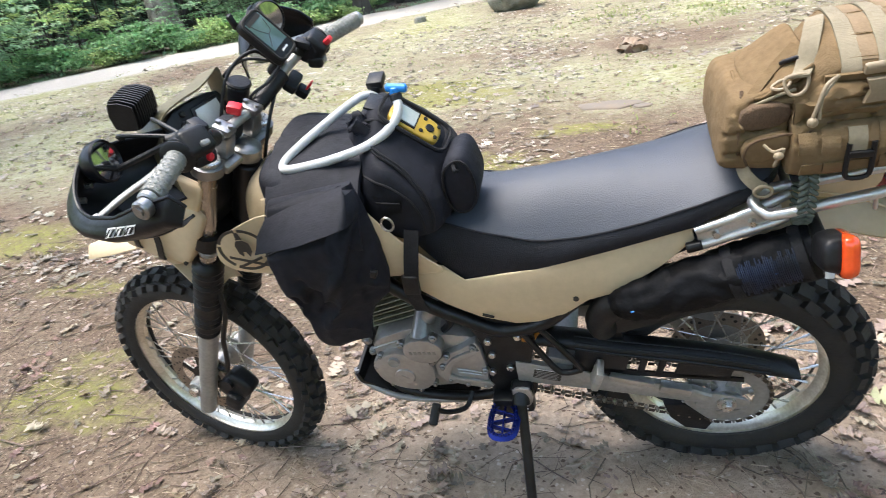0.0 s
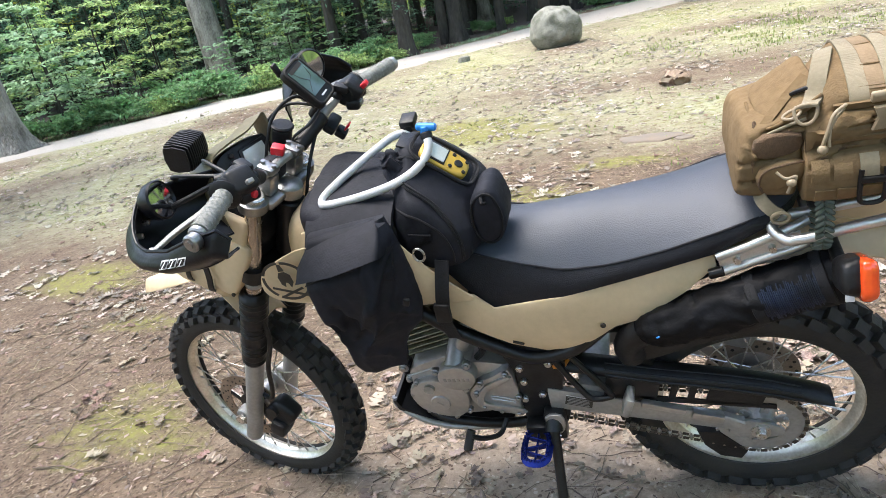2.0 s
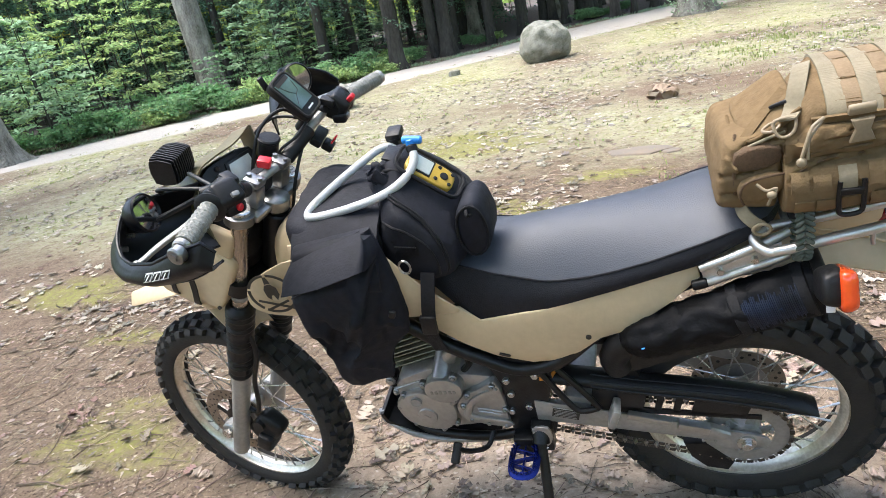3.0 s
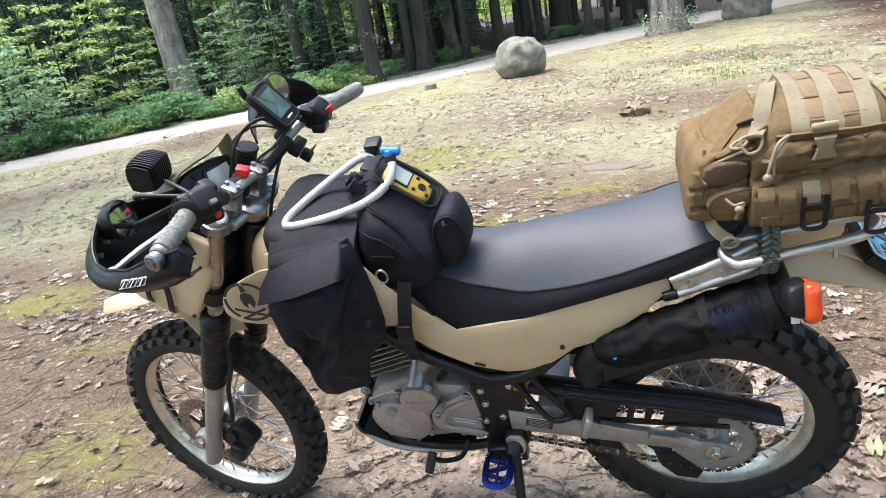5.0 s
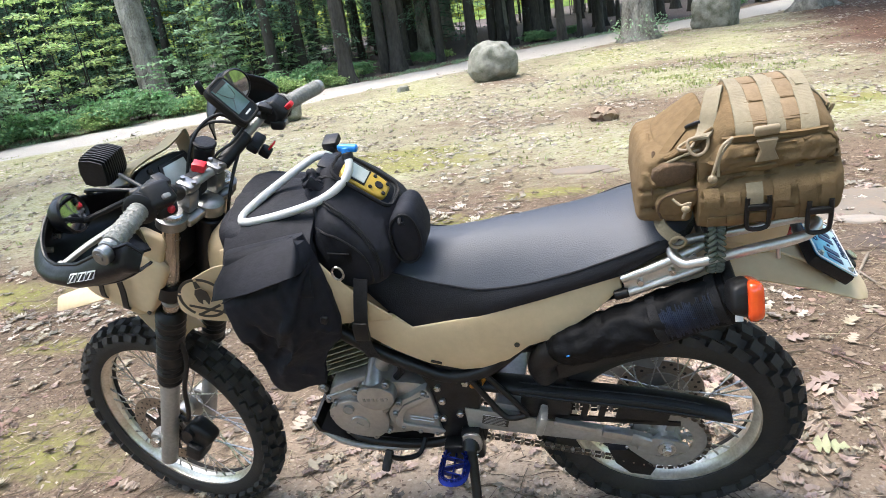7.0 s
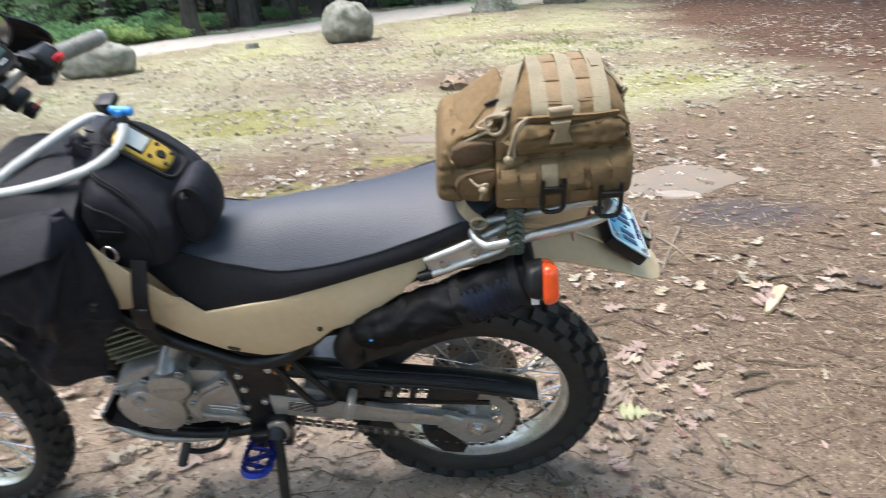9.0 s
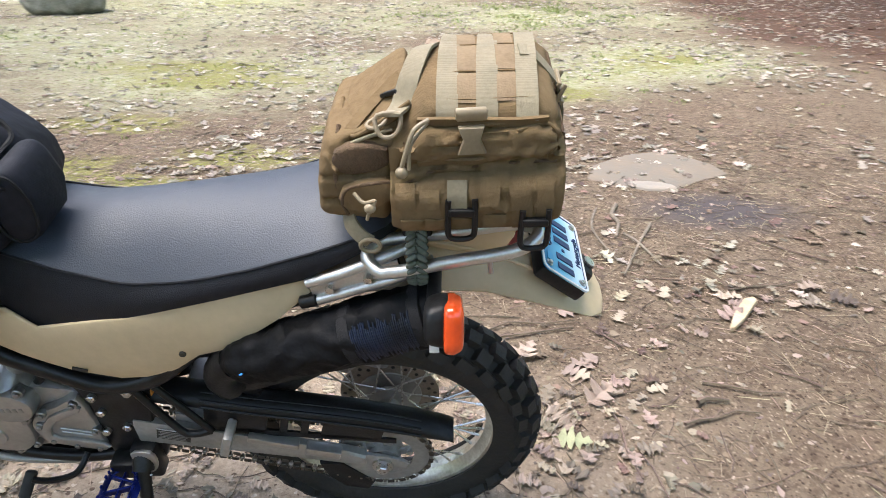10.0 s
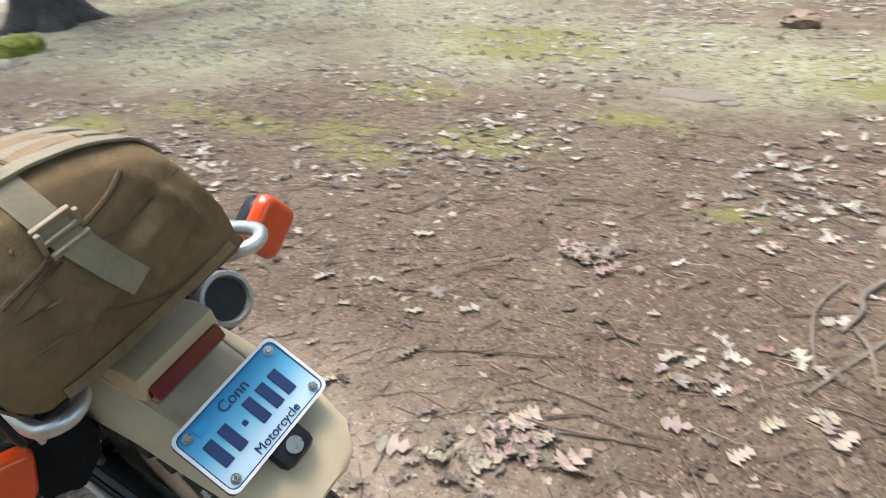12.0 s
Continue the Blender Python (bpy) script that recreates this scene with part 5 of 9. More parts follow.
# swingarm, chain, guard, shock
for s in (-1, 1):
    rings = []
    for t in [i / 12 for i in range(13)]:
        x, z = lerp(0.22, 0.655, t), lerp(0.440, 0.338, t ** 1.05)
        hh, w = lerp(0.034, 0.021, t) * (1 if t < 1 else 0.6), 0.012
        y = s * lerp(0.120, 0.113, t)
        rings.append([Vector((x, y + a * w, z + b * hh)) for a, b in ((-1, -0.7), (-0.6, -1), (0.6, -1), (1, -0.7), (1, 0.7), (0.6, 1), (-0.6, 1), (-1, 0.7))])
    arm = part("swingarm", loft(B(), rings), SILVER, bike, "grey painted swingarm")
    part("axle_plate", slab_shape(B(), [(0.620, 0.312), (0.640, 0.352), (0.690, 0.346), (0.732, 0.330), (0.738, 0.312), (0.720, 0.298), (0.660, 0.292)], s * 0.116 - 0.004, s * 0.116 + 0.004, 0.002, None, 2), SILVER, arm)
    part("axle_nut", cyl(cyl(B(), (0.688, s * 0.118, 0.318), (0.688, s * 0.125, 0.318), 0.021, seg=24), (0.688, s * 0.124, 0.318), (0.688, s * 0.137, 0.318), 0.0135, seg=6, chamfer=0.002), CHROME, arm)
part("swingarm_bridge", box(B(), (0.07, 0.22, 0.05), (0.32, 0, 0.44), (0, 15, 0), 0.01), SILVER, bike)
part("adjuster_block", box(box(B(), (0.07, 0.022, 0.022), (0.575, -0.128, 0.382), (0, 15, 0), 0.003), (0.10, 0.018, 0.016), (0.48, -0.128, 0.412), (0, 15, 0), 0.003), CASTING, bike)
part("rear_peg_stub", box(B(), (0.018, 0.05, 0.06), (0.405, -0.15, 0.455), (0, 18, 0), 0.005), SILVER, bike)
part("rating_plate", box(B(), (0.064, 0.001, 0.030), (0.290, -0.1325, 0.434), (0, 14, 0)), INK, bike, "dark rating label")
part("rating_print", box(B(), (0.064, 0.0012, 0.0012), (0.2935, -0.1326, 0.4485), (0, 14, 0)), WHITE, bike)
for k in range(5):
    part("rating_print", box(B(), (0.054 - 0.006 * (k % 2), 0.001, 0.0016), (0.291 - 0.0012 * k, -0.1334, 0.4435 - 0.0050 * k), (0, 14, 0)), SILVER, bike)
# drive chain: one link after another along both runs and round the sprocket
me = finish(box(box(B(), (0.0150, 0.0018, 0.0105), (0, -0.006, 0), bevel=0.002, seg=1), (0.0150, 0.0018, 0.0105), (0, 0.006, 0), bevel=0.002, seg=1), CHAIN)
roll = finish(cyl(box(B(), (0.0110, 0.009, 0.0075), bevel=0.002, seg=1), (0, -0.0085, 0), (0, 0.0085, 0), 0.0028, seg=8), DISC)
chain = part("drive_chain", cyl(B(), (0.16, -0.083, 0.455), (0.16, -0.067, 0.455), 0.034, seg=24), DISC, bike, "oily steel drive chain")
run = []
for x0, z0, x1, z1 in ((0.165, 0.358, 0.672, 0.221), (0.165, 0.470, 0.705, 0.413)):
    n_ = int(math.dist((x0, z0), (x1, z1)) / 0.0127)
    run += [(lerp(x0, x1, i / n_), lerp(z0, z1, i / n_), math.degrees(math.atan2(-(z1 - z0), x1 - x0))) for i in range(n_)]
for i in range(25):
    a = radians(-100 + 180 * i / 24)
    run.append((0.69 + 0.098 * math.cos(a), 0.316 + 0.098 * math.sin(a), 90 - math.degrees(a) + 0))
for i, (x, z, r) in enumerate(run):
    o = new("chain_link", me if i % 2 else roll)
    o.parent, o.matrix_basis = chain, pose(x, -0.092, z, 0, r, 0)
# chain guard: rounded band with cut-outs below it
rings = []
for x, z, h in ((0.26, 0.538, 0.016), (0.36, 0.520, 0.020), (0.46, 0.498, 0.022), (0.56, 0.481, 0.023), (0.64, 0.465, 0.025), (0.71, 0.449, 0.025), (0.77, 0.433, 0.022), (0.812, 0.420, 0.016), (0.833, 0.412, 0.007)):
    rings.append([Vector((x, -0.098 + 0.030 * math.cos(a), z + h * math.sin(a))) for a in (2 * math.pi * k / 14 for k in range(14))])
guard = part("chain_guard", loft(B(), rings), BLACK, bike, "black dusty plastic chain guard")
for a, k in ((1.9, 0.6), (2.5, 1.0), (3.1, 1.0)):
    part("guard_rib", tube(B(), [(x, -0.098 + 0.0302 * math.cos(a), z + h * 1.01 * math.sin(a)) for x, z, h in ((0.36, 0.520, 0.020), (0.46, 0.498, 0.022), (0.56, 0.481, 0.023), (0.64, 0.465, 0.025), (0.71, 0.449, 0.025), (0.77, 0.433, 0.022))], 0.0026 * k, 6, 3), BLACK, guard)
bm = B()
for x0, x1 in ((0.36, 0.478), (0.503, 0.518), (0.543, 0.558), (0.583, 0.70)):
    slab_shape(bm, [(x0, 0.505 - (x0 - 0.36) * 0.18), (x1, 0.505 - (x1 - 0.36) * 0.18), (x1 - 0.012, 0.440 - (x1 - 0.36) * 0.10), (x0 - 0.012, 0.440 - (x0 - 0.36) * 0.10)], -0.121, -0.116, 0.001)
slab_shape(bm, [(0.36, 0.450), (0.72, 0.408), (0.72, 0.396), (0.36, 0.432)], -0.121, -0.116, 0.001)
part("guard_skirt", bm, BLACK, guard)
part("chain_slider", slab_shape(B(), [(0.55, 0.285), (0.60, 0.285), (0.665, 0.215), (0.65, 0.185), (0.60, 0.195), (0.565, 0.235)], -0.10, -0.05, 0.006), BLACK, bike, "black chain guide")
part("shock_absorber", cyl(B(), (0.27, 0.0, 0.48), (0.33, 0.0, 0.78), 0.026, seg=20), FRAME, bike)
part("shock_spring", tube(B(), [(0.28 + 0.0022 * i + 0.0, 0.045 * math.cos(i * 0.9), 0.50 + 0.0042 * i + 0.045 * 0.2 * math.sin(i * 0.9)) for i in range(56)], 0.006, 8, 2), BRASS, bike, "orange painted coil spring")
part("linkage", soft_box(B(), (0.07, 0.25, 0.04), (0.255, 0, 0.545), 4, 6), BRASS, bike, "orange suspension linkage end")
part("rear_caliper", soft_box(soft_box(B(), (0.10, 0.05, 0.07), (0.655, 0.085, 0.44), 5, 8, rot=(0, 20, 0)), (0.05, 0.05, 0.05), (0.60, 0.085, 0.43), 4, 6), CASTING, bike, "grey rear brake caliper")
# Black slab in place of the dark shadow between tool tube and wheel
part("shadow_slab", slab_shape(B(), [(0.42, 0.64), (0.44, 0.56), (0.50, 0.575), (0.56, 0.602), (0.63, 0.620), (0.69, 0.648), (0.735, 0.688), (0.765, 0.745), (0.78, 0.80), (0.70, 0.80), (0.55, 0.74)], -0.122, -0.114, 0.002, lambda x, z: 0.004 * noise.noise((x * 20, z * 20, 2)), 2), BLACK, bike, "black slab standing for the shadow between tube and wheel")
part("mud_guard", slab_shape(B(), [(0.41, 0.66), (0.45, 0.66), (0.455, 0.58), (0.47, 0.50), (0.44, 0.50), (0.42, 0.57)], -0.10, 0.10, 0.006), BLACK, bike)

# tail: fender, plate, lamp, turn signals
rings = []
for x, z, w, h in ((0.58, 0.845, 0.105, 0.05), (0.68, 0.862, 0.105, 0.06), (0.78, 0.868, 0.100, 0.065), (0.88, 0.850, 0.096, 0.055), (0.96, 0.810, 0.094, 0.040), (1.02, 0.770, 0.090, 0.024), (1.065, 0.735, 0.080, 0.014), (1.090, 0.712, 0.055, 0.008), (1.098, 0.705, 0.03, 0.006)):
    row = [Vector((x + (0 if h > 0.01 else 0), v * w, z - h * abs(v) ** 3)) for v in (-1, -0.92, -0.75, -0.45, 0, 0.45, 0.75, 0.92, 1)]
    rings.append(row + [p + Vector((0, -0.003 if p.y > 0 else 0.003, -0.005)) for p in row[::-1]])
fender = part("rear_fender", loft(B(), rings), TAN, bike, "tan painted rear fender")
for s in (-1, 1):
    part("fender_crease", tube(B(), [(0.70, s * 0.068, 0.872), (0.80, s * 0.066, 0.872), (0.90, s * 0.062, 0.842), (0.98, s * 0.058, 0.800)], 0.003, 6), TAN, fender)
bm = slab_shape(B(), [(0.895, 0.858), (0.905, 0.884), (0.932, 0.886), (0.938, 0.866), (0.918, 0.846)], -0.058, 0.058, 0.006)
part("tail_light", bm, REDLENS, bike, "dark red tail light under the pack")
part("tail_light_cap", slab_shape(B(), [(0.775, 0.862), (0.80, 0.892), (0.90, 0.914), (0.930, 0.908), (0.926, 0.880), (0.914, 0.858), (0.890, 0.846), (0.83, 0.850)], -0.064, 0.064, 0.008), TAN, bike, "tan housing over the tail light")
PLM = pose(1.012, 0, 0.812, 0, 38, 0) @ Matrix(((0, -1, 0, 0), (1, 0, 0, 0), (0, 0, 1, 0), (0, 0, 0, 1)))


def rounded(w, h, r, n=5):
    out = []
    for cx, cy, a0 in ((w / 2 - r, h / 2 - r, 0), (-w / 2 + r, h / 2 - r, 90), (-w / 2 + r, -h / 2 + r, 180), (w / 2 - r, -h / 2 + r, 270)):
        out += [(cx + r * math.cos(radians(a0 + 90 * i / n)), cy + r * math.sin(radians(a0 + 90 * i / n))) for i in range(n + 1)]
    return out


def plate_piece(outer, z0, z1, inner=None):
    """A flat piece with a rounded outline in the plate's plane, or a rim round an inner outline."""
    bm = B()
    a, b = [bm.verts.new((x, y, z0)) for x, y in outer], [bm.verts.new((x, y, z1)) for x, y in outer]
    k = len(outer)
    for i in range(k):
        bm.faces.new((a[i], a[(i + 1) % k], b[(i + 1) % k], b[i]))
    if inner is None:
        bm.faces.new(b)
        bm.faces.new(a[::-1])
    else:
        c = [bm.verts.new((x, y, z1)) for x, y in inner]
        d = [bm.verts.new((x, y, z0)) for x, y in inner]
        for i in range(k):
            j = (i + 1) % k
            bm.faces.new((b[i], b[j], c[j], c[i]))
            bm.faces.new((c[i], c[j], d[j], d[i]))
    bmesh.ops.recalc_face_normals(bm, faces=bm.faces[:])
    return bm


bm = plate_piece(rounded(0.178, 0.102, 0.012), 0.0, 0.0016)
plate = part("license_plate", bm, PLATE, bike, "blue and white motorcycle license plate with raised characters", 40, PLM)
part("plate_rim", plate_piece(rounded(0.178, 0.102, 0.012), 0.0018, 0.0034, rounded(0.170, 0.094, 0.010)), WHITE, plate)
part("plate_line", plate_piece(rounded(0.170, 0.094, 0.010), 0.0018, 0.0026, rounded(0.167, 0.091, 0.009)), PLATEINK, plate)
part("plate_word", letters("Conn", 0.021, pose(0, 0.031, 0.0026)), PLATEINK, plate)
part("plate_word", letters("Motorcycle", 0.0165, pose(0.004, -0.037, 0.0026)), PLATEINK, plate)
for x in (-0.062, -0.038, 0.005, 0.029, 0.052):
    part("plate_character", box(B(), (0.015, 0.037, 0.002), (x, -0.002, 0.0028), bevel=0.0008, seg=1), PLATEINK, plate)
part("plate_dot", box(B(), (0.007, 0.007, 0.002), (-0.016, -0.002, 0.0028), bevel=0.001, seg=1), PLATEINK, plate)
part("plate_map_shape", slab_shape(B(), [(-0.010, -0.007), (0.010, -0.006), (0.009, 0.006), (-0.009, 0.007)], 0, 0.001, 0), PLATEBLUE, plate, "", 0, pose(-0.052, 0.033, 0.0022, 90, 0, 0))
for x in (-0.072, 0.072):
    for y in (-0.037, 0.037):
        part("plate_bolt", cyl(cyl(B(), (x, y, 0.002), (x, y, 0.004), 0.0066, seg=16), (x, y, 0.004), (x, y, 0.008), 0.0045, seg=6, chamfer=0.001), CHROME, plate)
part("plate_bracket", box(B(), (0.174, 0.098, 0.026), (0, 0, -0.0145), bevel=0.006), BLACK, plate, "black bracket behind the plate")
part("helmet_lock", cyl(box(B(), (0.055, 0.05, 0.03), (0.0, -0.058, -0.014), bevel=0.012), (0, -0.066, 0.0), (0, -0.066, 0.005), 0.0135, seg=24, chamfer=0.002), BLACK, plate)
part("lock_core", cyl(B(), (0, -0.066, 0.005), (0, -0.066, 0.007), 0.011, seg=24), CHROME, plate)
for s, up, yw in ((-1, 0.0, 0.222), (1, 0.012, 0.240)):
    xo = 0.6 * up
    stem = part("signal_stem", cyl(B(), (0.80, s * 0.10, 0.858), (0.80 + xo, s * 0.19, 0.864 + up), 0.011, seg=14), BLACK, bike)
    rot = (s * 28, 0, 0)
    body = part("turn_signal", soft_box(B(), (0.040, 0.082, 0.066), (0.806 + xo, s * yw, 0.860 + up), 4, 10, lambda x, y, z: (x, y * (1 - 0.1 * x), z * (1 + 0.15 * x)), rot), BLACK, bike, "turn signal with an orange lens")
    part("lens", soft_box(B(), (0.030, 0.090, 0.074), (0.829 + xo, s * (yw + 0.004), 0.858 + up), 6, 12, lambda x, y, z: (x, y * (1 - 0.12 * max(0, x)), z * (1 - 0.15 * max(0, x))), rot), ORANGE, body, "orange plastic lens")
    # Flat white patch on the outer side of the housing
    part("pale_patch", box(B(), (0.014, 0.003, 0.024), (0.802 + xo, s * (yw + 0.034), 0.845 + up), (s * 28, 0, 0), 0.001), WHITE, body, "small white patch on the housing")

# luggage rack: a long loop on each side, mount rails and cross bars
for s in (-1, 1):
    yo, yi = (-0.165, -0.105) if s < 0 else (0.180, 0.118)
    loop = [(0.735, yo, 0.898), (0.83, yo, 0.921), (0.90, yo, 0.937), (0.933, yo - s * 0.008, 0.945), (0.950, yo - s * 0.03, 0.950), (0.933, yi + s * 0.008, 0.948), (0.90, yi, 0.940), (0.83, yi, 0.926), (0.735, yi, 0.912), (0.712, yi + s * 0.010, 0.910), (0.700, yi + s * 0.030, 0.906), (0.712, yo - s * 0.010, 0.899)]
    part("rack_loop", tube(B(), loop, 0.0098, 12, 5, True), RACKTUBE, bike, "bare aluminium luggage rack tube")
    rail = part("rack_rail", tube(B(), [(0.605, s * 0.140, 0.852), (0.66, s * 0.140, 0.873), (0.72, s * 0.135, 0.898), (0.76, s * 0.125, 0.912)], 0.0085, 10), RACKTUBE, bike)
    part("rack_rail", tube(B(), [(0.612, s * 0.142, 0.816), (0.68, s * 0.142, 0.842), (0.75, s * 0.138, 0.866), (0.80, s * 0.12, 0.885)], 0.0085, 10), RACKTUBE, bike)
    part("rail_web", slab_shape(B(), [(0.607, 0.848), (0.612, 0.820), (0.75, 0.868), (0.745, 0.900)], s * 0.139 - 0.002, s * 0.139 + 0.002, 0.0005), RACKTUBE, bike)
    for x, z in ((0.64, 0.846), (0.70, 0.868)):
        part("bolt", cyl(B(), (x, s * 0.141, z), (x, s * 0.152, z), 0.007, seg=6), CHROME, bike)
    part("rail_end_cap", cyl(B(), (0.590, s * 0.142, 0.812), (0.618, s * 0.142, 0.820), 0.0105, seg=18, chamfer=0.002), FRAME, bike, "black open end of the rail")
    part("rack_peg", cyl(B(), (0.88, yo, 0.930), (0.883, yo, 0.900), 0.004, seg=8), RACKTUBE, bike)
for x, z in ((0.76, 0.914), (0.895, 0.938)):
    part("rack_cross_bar", cyl(B(), (x, -0.105, z), (x, 0.118, z), 0.0085, seg=12), RACKTUBE, bike)


# ---- luggage on the motorcycle ----
bag = thing("tank_bag", "black nylon tank bag strapped over the fuel tank", "bag", m=LEAN)


def front_warp(x, y, z):
    return (x, y * (1 + 0.10 * max(0, -z)), z - 0.10 * x + 0.05 * (1 - y * y))


part("front_pouch", soft_box(B(), (0.26, 0.31, 0.15), (-0.115, 0.0, 0.955), 5.0, 16, front_warp, (0, 6, 0), 0.006, 8), NYLON, bag, "black front pouch")
part("pouch_zip_flap", soft_box(B(), (0.13, 0.12, 0.025), (-0.15, 0.03, 1.040), 4, 8, None, (0, 10, 0), 0.003, 12), NYLON, bag)


def loaf(y):
    """How far the bag's side profile shrinks towards its two sides."""
    a = abs(y)
    return table(a, [(0, 1.0), (0.035, 0.99), (0.050, 0.94), (0.065, 0.88), (0.10, 0.78), (0.135, 0.66), (0.147, 0.56), (0.150, 0.42)])


PROFILE = smooth_line([(x, 0, z) for x, z in ((-0.066, 0.99), (-0.060, 1.03), (-0.035, 1.075), (0.008, 1.108), (0.036, 1.102), (0.085, 1.062), (0.135, 1.015), (0.158, 0.975), (0.165, 0.93), (0.15, 0.885), (0.05, 0.87), (-0.01, 0.89), (-0.05, 0.94))], 5, True)
rings = []
for i in range(41):
    y = -0.150 + 0.300 * i / 40
    f = loaf(y)
    rings.append([Vector((0.065 + (p.x - 0.065) * f, y, 0.885 + (p.z - 0.885) * f)) for p in PROFILE])
bm = slack(loft(B(), rings), 0.0035, 22, 3)
bag_tree = BVHTree.FromBMesh(bm)
ARC1 = draped(bag_tree, [(0.005, 1.060), (0.035, 1.050), (0.075, 1.015), (0.105, 0.975), (0.118, 0.93), (0.115, 0.895)], 0.001)
ARC2 = draped(bag_tree, [(-0.02, 1.020), (0.02, 1.015), (0.05, 1.000), (0.085, 0.965), (0.100, 0.925), (0.098, 0.89)], 0.001)
creased(bm, [(ARC1, -0.004, 0.006), (ARC2, -0.003, 0.005), (draped(bag_tree, [(0.0, 0.99), (0.02, 0.95), (0.03, 0.90)]), 0.006, 0.007), (draped(bag_tree, [(0.125, 0.99), (0.135, 0.95), (0.13, 0.90)]), 0.005, 0.006), (draped(bag_tree, [(0.05, 0.94), (0.07, 0.91), (0.075, 0.88)]), 0.004, 0.005)])
part("main_pocket", bm, NYLON, bag, "tall black main compartment", 70)
part("zip", tube(B(), ARC1, 0.0026, 6), NYLON_TRIM, bag)
part("zip", tube(B(), ARC2, 0.0026, 6), NYLON_TRIM, bag)
part("zip_piping", tube(B(), [p + Vector((0.006, -0.001, 0.006)) for p in ARC1], 0.0022, 6), NYLON_TRIM, bag)
SIDE = draped(bag_tree, [(0.012, 0.985), (0.070, 0.972), (0.066, 0.945), (0.022, 0.935)], 0.002)
bm = B()
f_ = bm.faces.new([bm.verts.new(p) for p in SIDE])
bmesh.ops.solidify(bm, geom=[f_], thickness=0.003)
bmesh.ops.recalc_face_normals(bm, faces=bm.faces[:])
part("zip_patch", bm, NYLON_TRIM, bag)
part("patch_zip", tube(B(), [SIDE[0].lerp(SIDE[3], 0.3) + Vector((0.004, -0.004, 0.002)), SIDE[1].lerp(SIDE[2], 0.3) + Vector((-0.004, -0.004, 0.002))], 0.0018, 6, 1), NYLON_TRIM, bag)
REAR = [(0.146, 1.000), (0.172, 1.022), (0.193, 1.015), (0.205, 0.985), (0.208, 0.945), (0.197, 0.905), (0.172, 0.890), (0.148, 0.905), (0.138, 0.950)]
bm = slab_shape(B(), REAR, 0.005, -0.100, 0.014, lambda x, z: 0.004 * noise.noise((x * 40, z * 34, 7)) + 0.12 * (x - 0.17), 3)
part("rear_pocket", bm, NYLON, bag, "black rear pocket", 70)
part("pocket_piping", tube(B(), [(0.172 + (x - 0.172) * 0.88, -0.0985 + 0.12 * (x - 0.17), 0.955 + (z - 0.955) * 0.90) for x, z in REAR], 0.0026, 6, 3, True), NYLON_TRIM, bag)
part("pocket_loop", tube(B(), [(0.170, -0.092, 1.010), (0.174, -0.112, 1.004), (0.178, -0.098, 0.996)], 0.004, 6), NYLON_TRIM, bag)
part("window_wall", tube(B(), [(-0.005, -0.044, 1.094), (0.03, -0.050, 1.092), (0.08, -0.050, 1.056), (0.128, -0.046, 1.012), (0.140, -0.015, 1.010), (0.133, 0.03, 1.018), (0.08, 0.040, 1.066), (0.02, 0.038, 1.100)], 0.0040, 8, 4, True), NYLON_TRIM, bag, "piped rim of the clear map pocket")
part("bag_strap", strap(B(), [(0.075, -0.160, 0.905), (0.066, -0.182, 0.850), (0.056, -0.186, 0.800), (0.048, -0.180, 0.745), (0.045, -0.150, 0.675)], 0.030, 0.004, (1, 0, 0)), NYLON_TRIM, bag, "black webbing strap")
part("strap_buckle", box(B(), (0.036, 0.014, 0.050), (0.052, -0.187, 0.785), (0, 4, 0), 0.005), BLACK, bag)
part("d_ring", tube(B(), [(0.034 + 0.012 * math.cos(a), -0.170, 0.930 + 0.016 * math.sin(a)) for a in (2 * math.pi * i / 10 for i in range(10))], 0.0025, 8, 3, True), CHROME, bag, "steel ring")
part("top_patch", box(B(), (0.040, 0.060, 0.006), (0.018, -0.004, 1.107), (0, 22, 0), 0.003), BLACK, bag)
part("clip", box(box(B(), (0.022, 0.03, 0.05), (-0.005, 0.085, 1.085), (10, 0, 0), 0.005), (0.035, 0.04, 0.018), (-0.005, 0.088, 1.112), (10, 0, 0), 0.004), BLACK, bag)
part("oval_patch", soft_box(B(), (0.062, 0.034, 0.014), (-0.150, -0.030, 1.055), 3, 10, None, (0, -14, 0)), BLACK, bag, "black oval rubber patch")
part("dark_tuft", soft_box(B(), (0.05, 0.04, 0.045), (-0.01, -0.045, 1.085), 2, 10, None, (0, 0, 0), 0.012, 60), NYLON, bag)

GPSM = pose(0.090, -0.022, 1.062, 0, 41, 0) @ pose(0, 0, 0, 12, 0, 0)
gps = thing("gps_receiver", "yellow handheld GPS receiver in the bag's clear pocket", "gps", bm=soft_box(B(), (0.110, 0.058, 0.022), (0, 0, 0), 4, 12), mats=YELLOW, m=LEAN @ GPSM)
part("screen_frame", box(B(), (0.050, 0.046, 0.003), (-0.022, 0, 0.0105), bevel=0.001), BLACK, gps)
part("screen", box(B(), (0.044, 0.038, 0.003), (-0.022, 0, 0.0125), bevel=0.001), LCD_PALE, gps, "pale grey display")
for k, (x, y, r) in enumerate(((0.030, 0, 0.0095), (0.015, 0.017, 0.0045), (0.015, -0.017, 0.0045), (0.046, 0.015, 0.0045), (0.046, -0.015, 0.0045))):
    part("button", cyl(B(), (x, y, 0.010), (x, y, 0.0135), r, seg=16, chamfer=0.001), BLACK, gps)
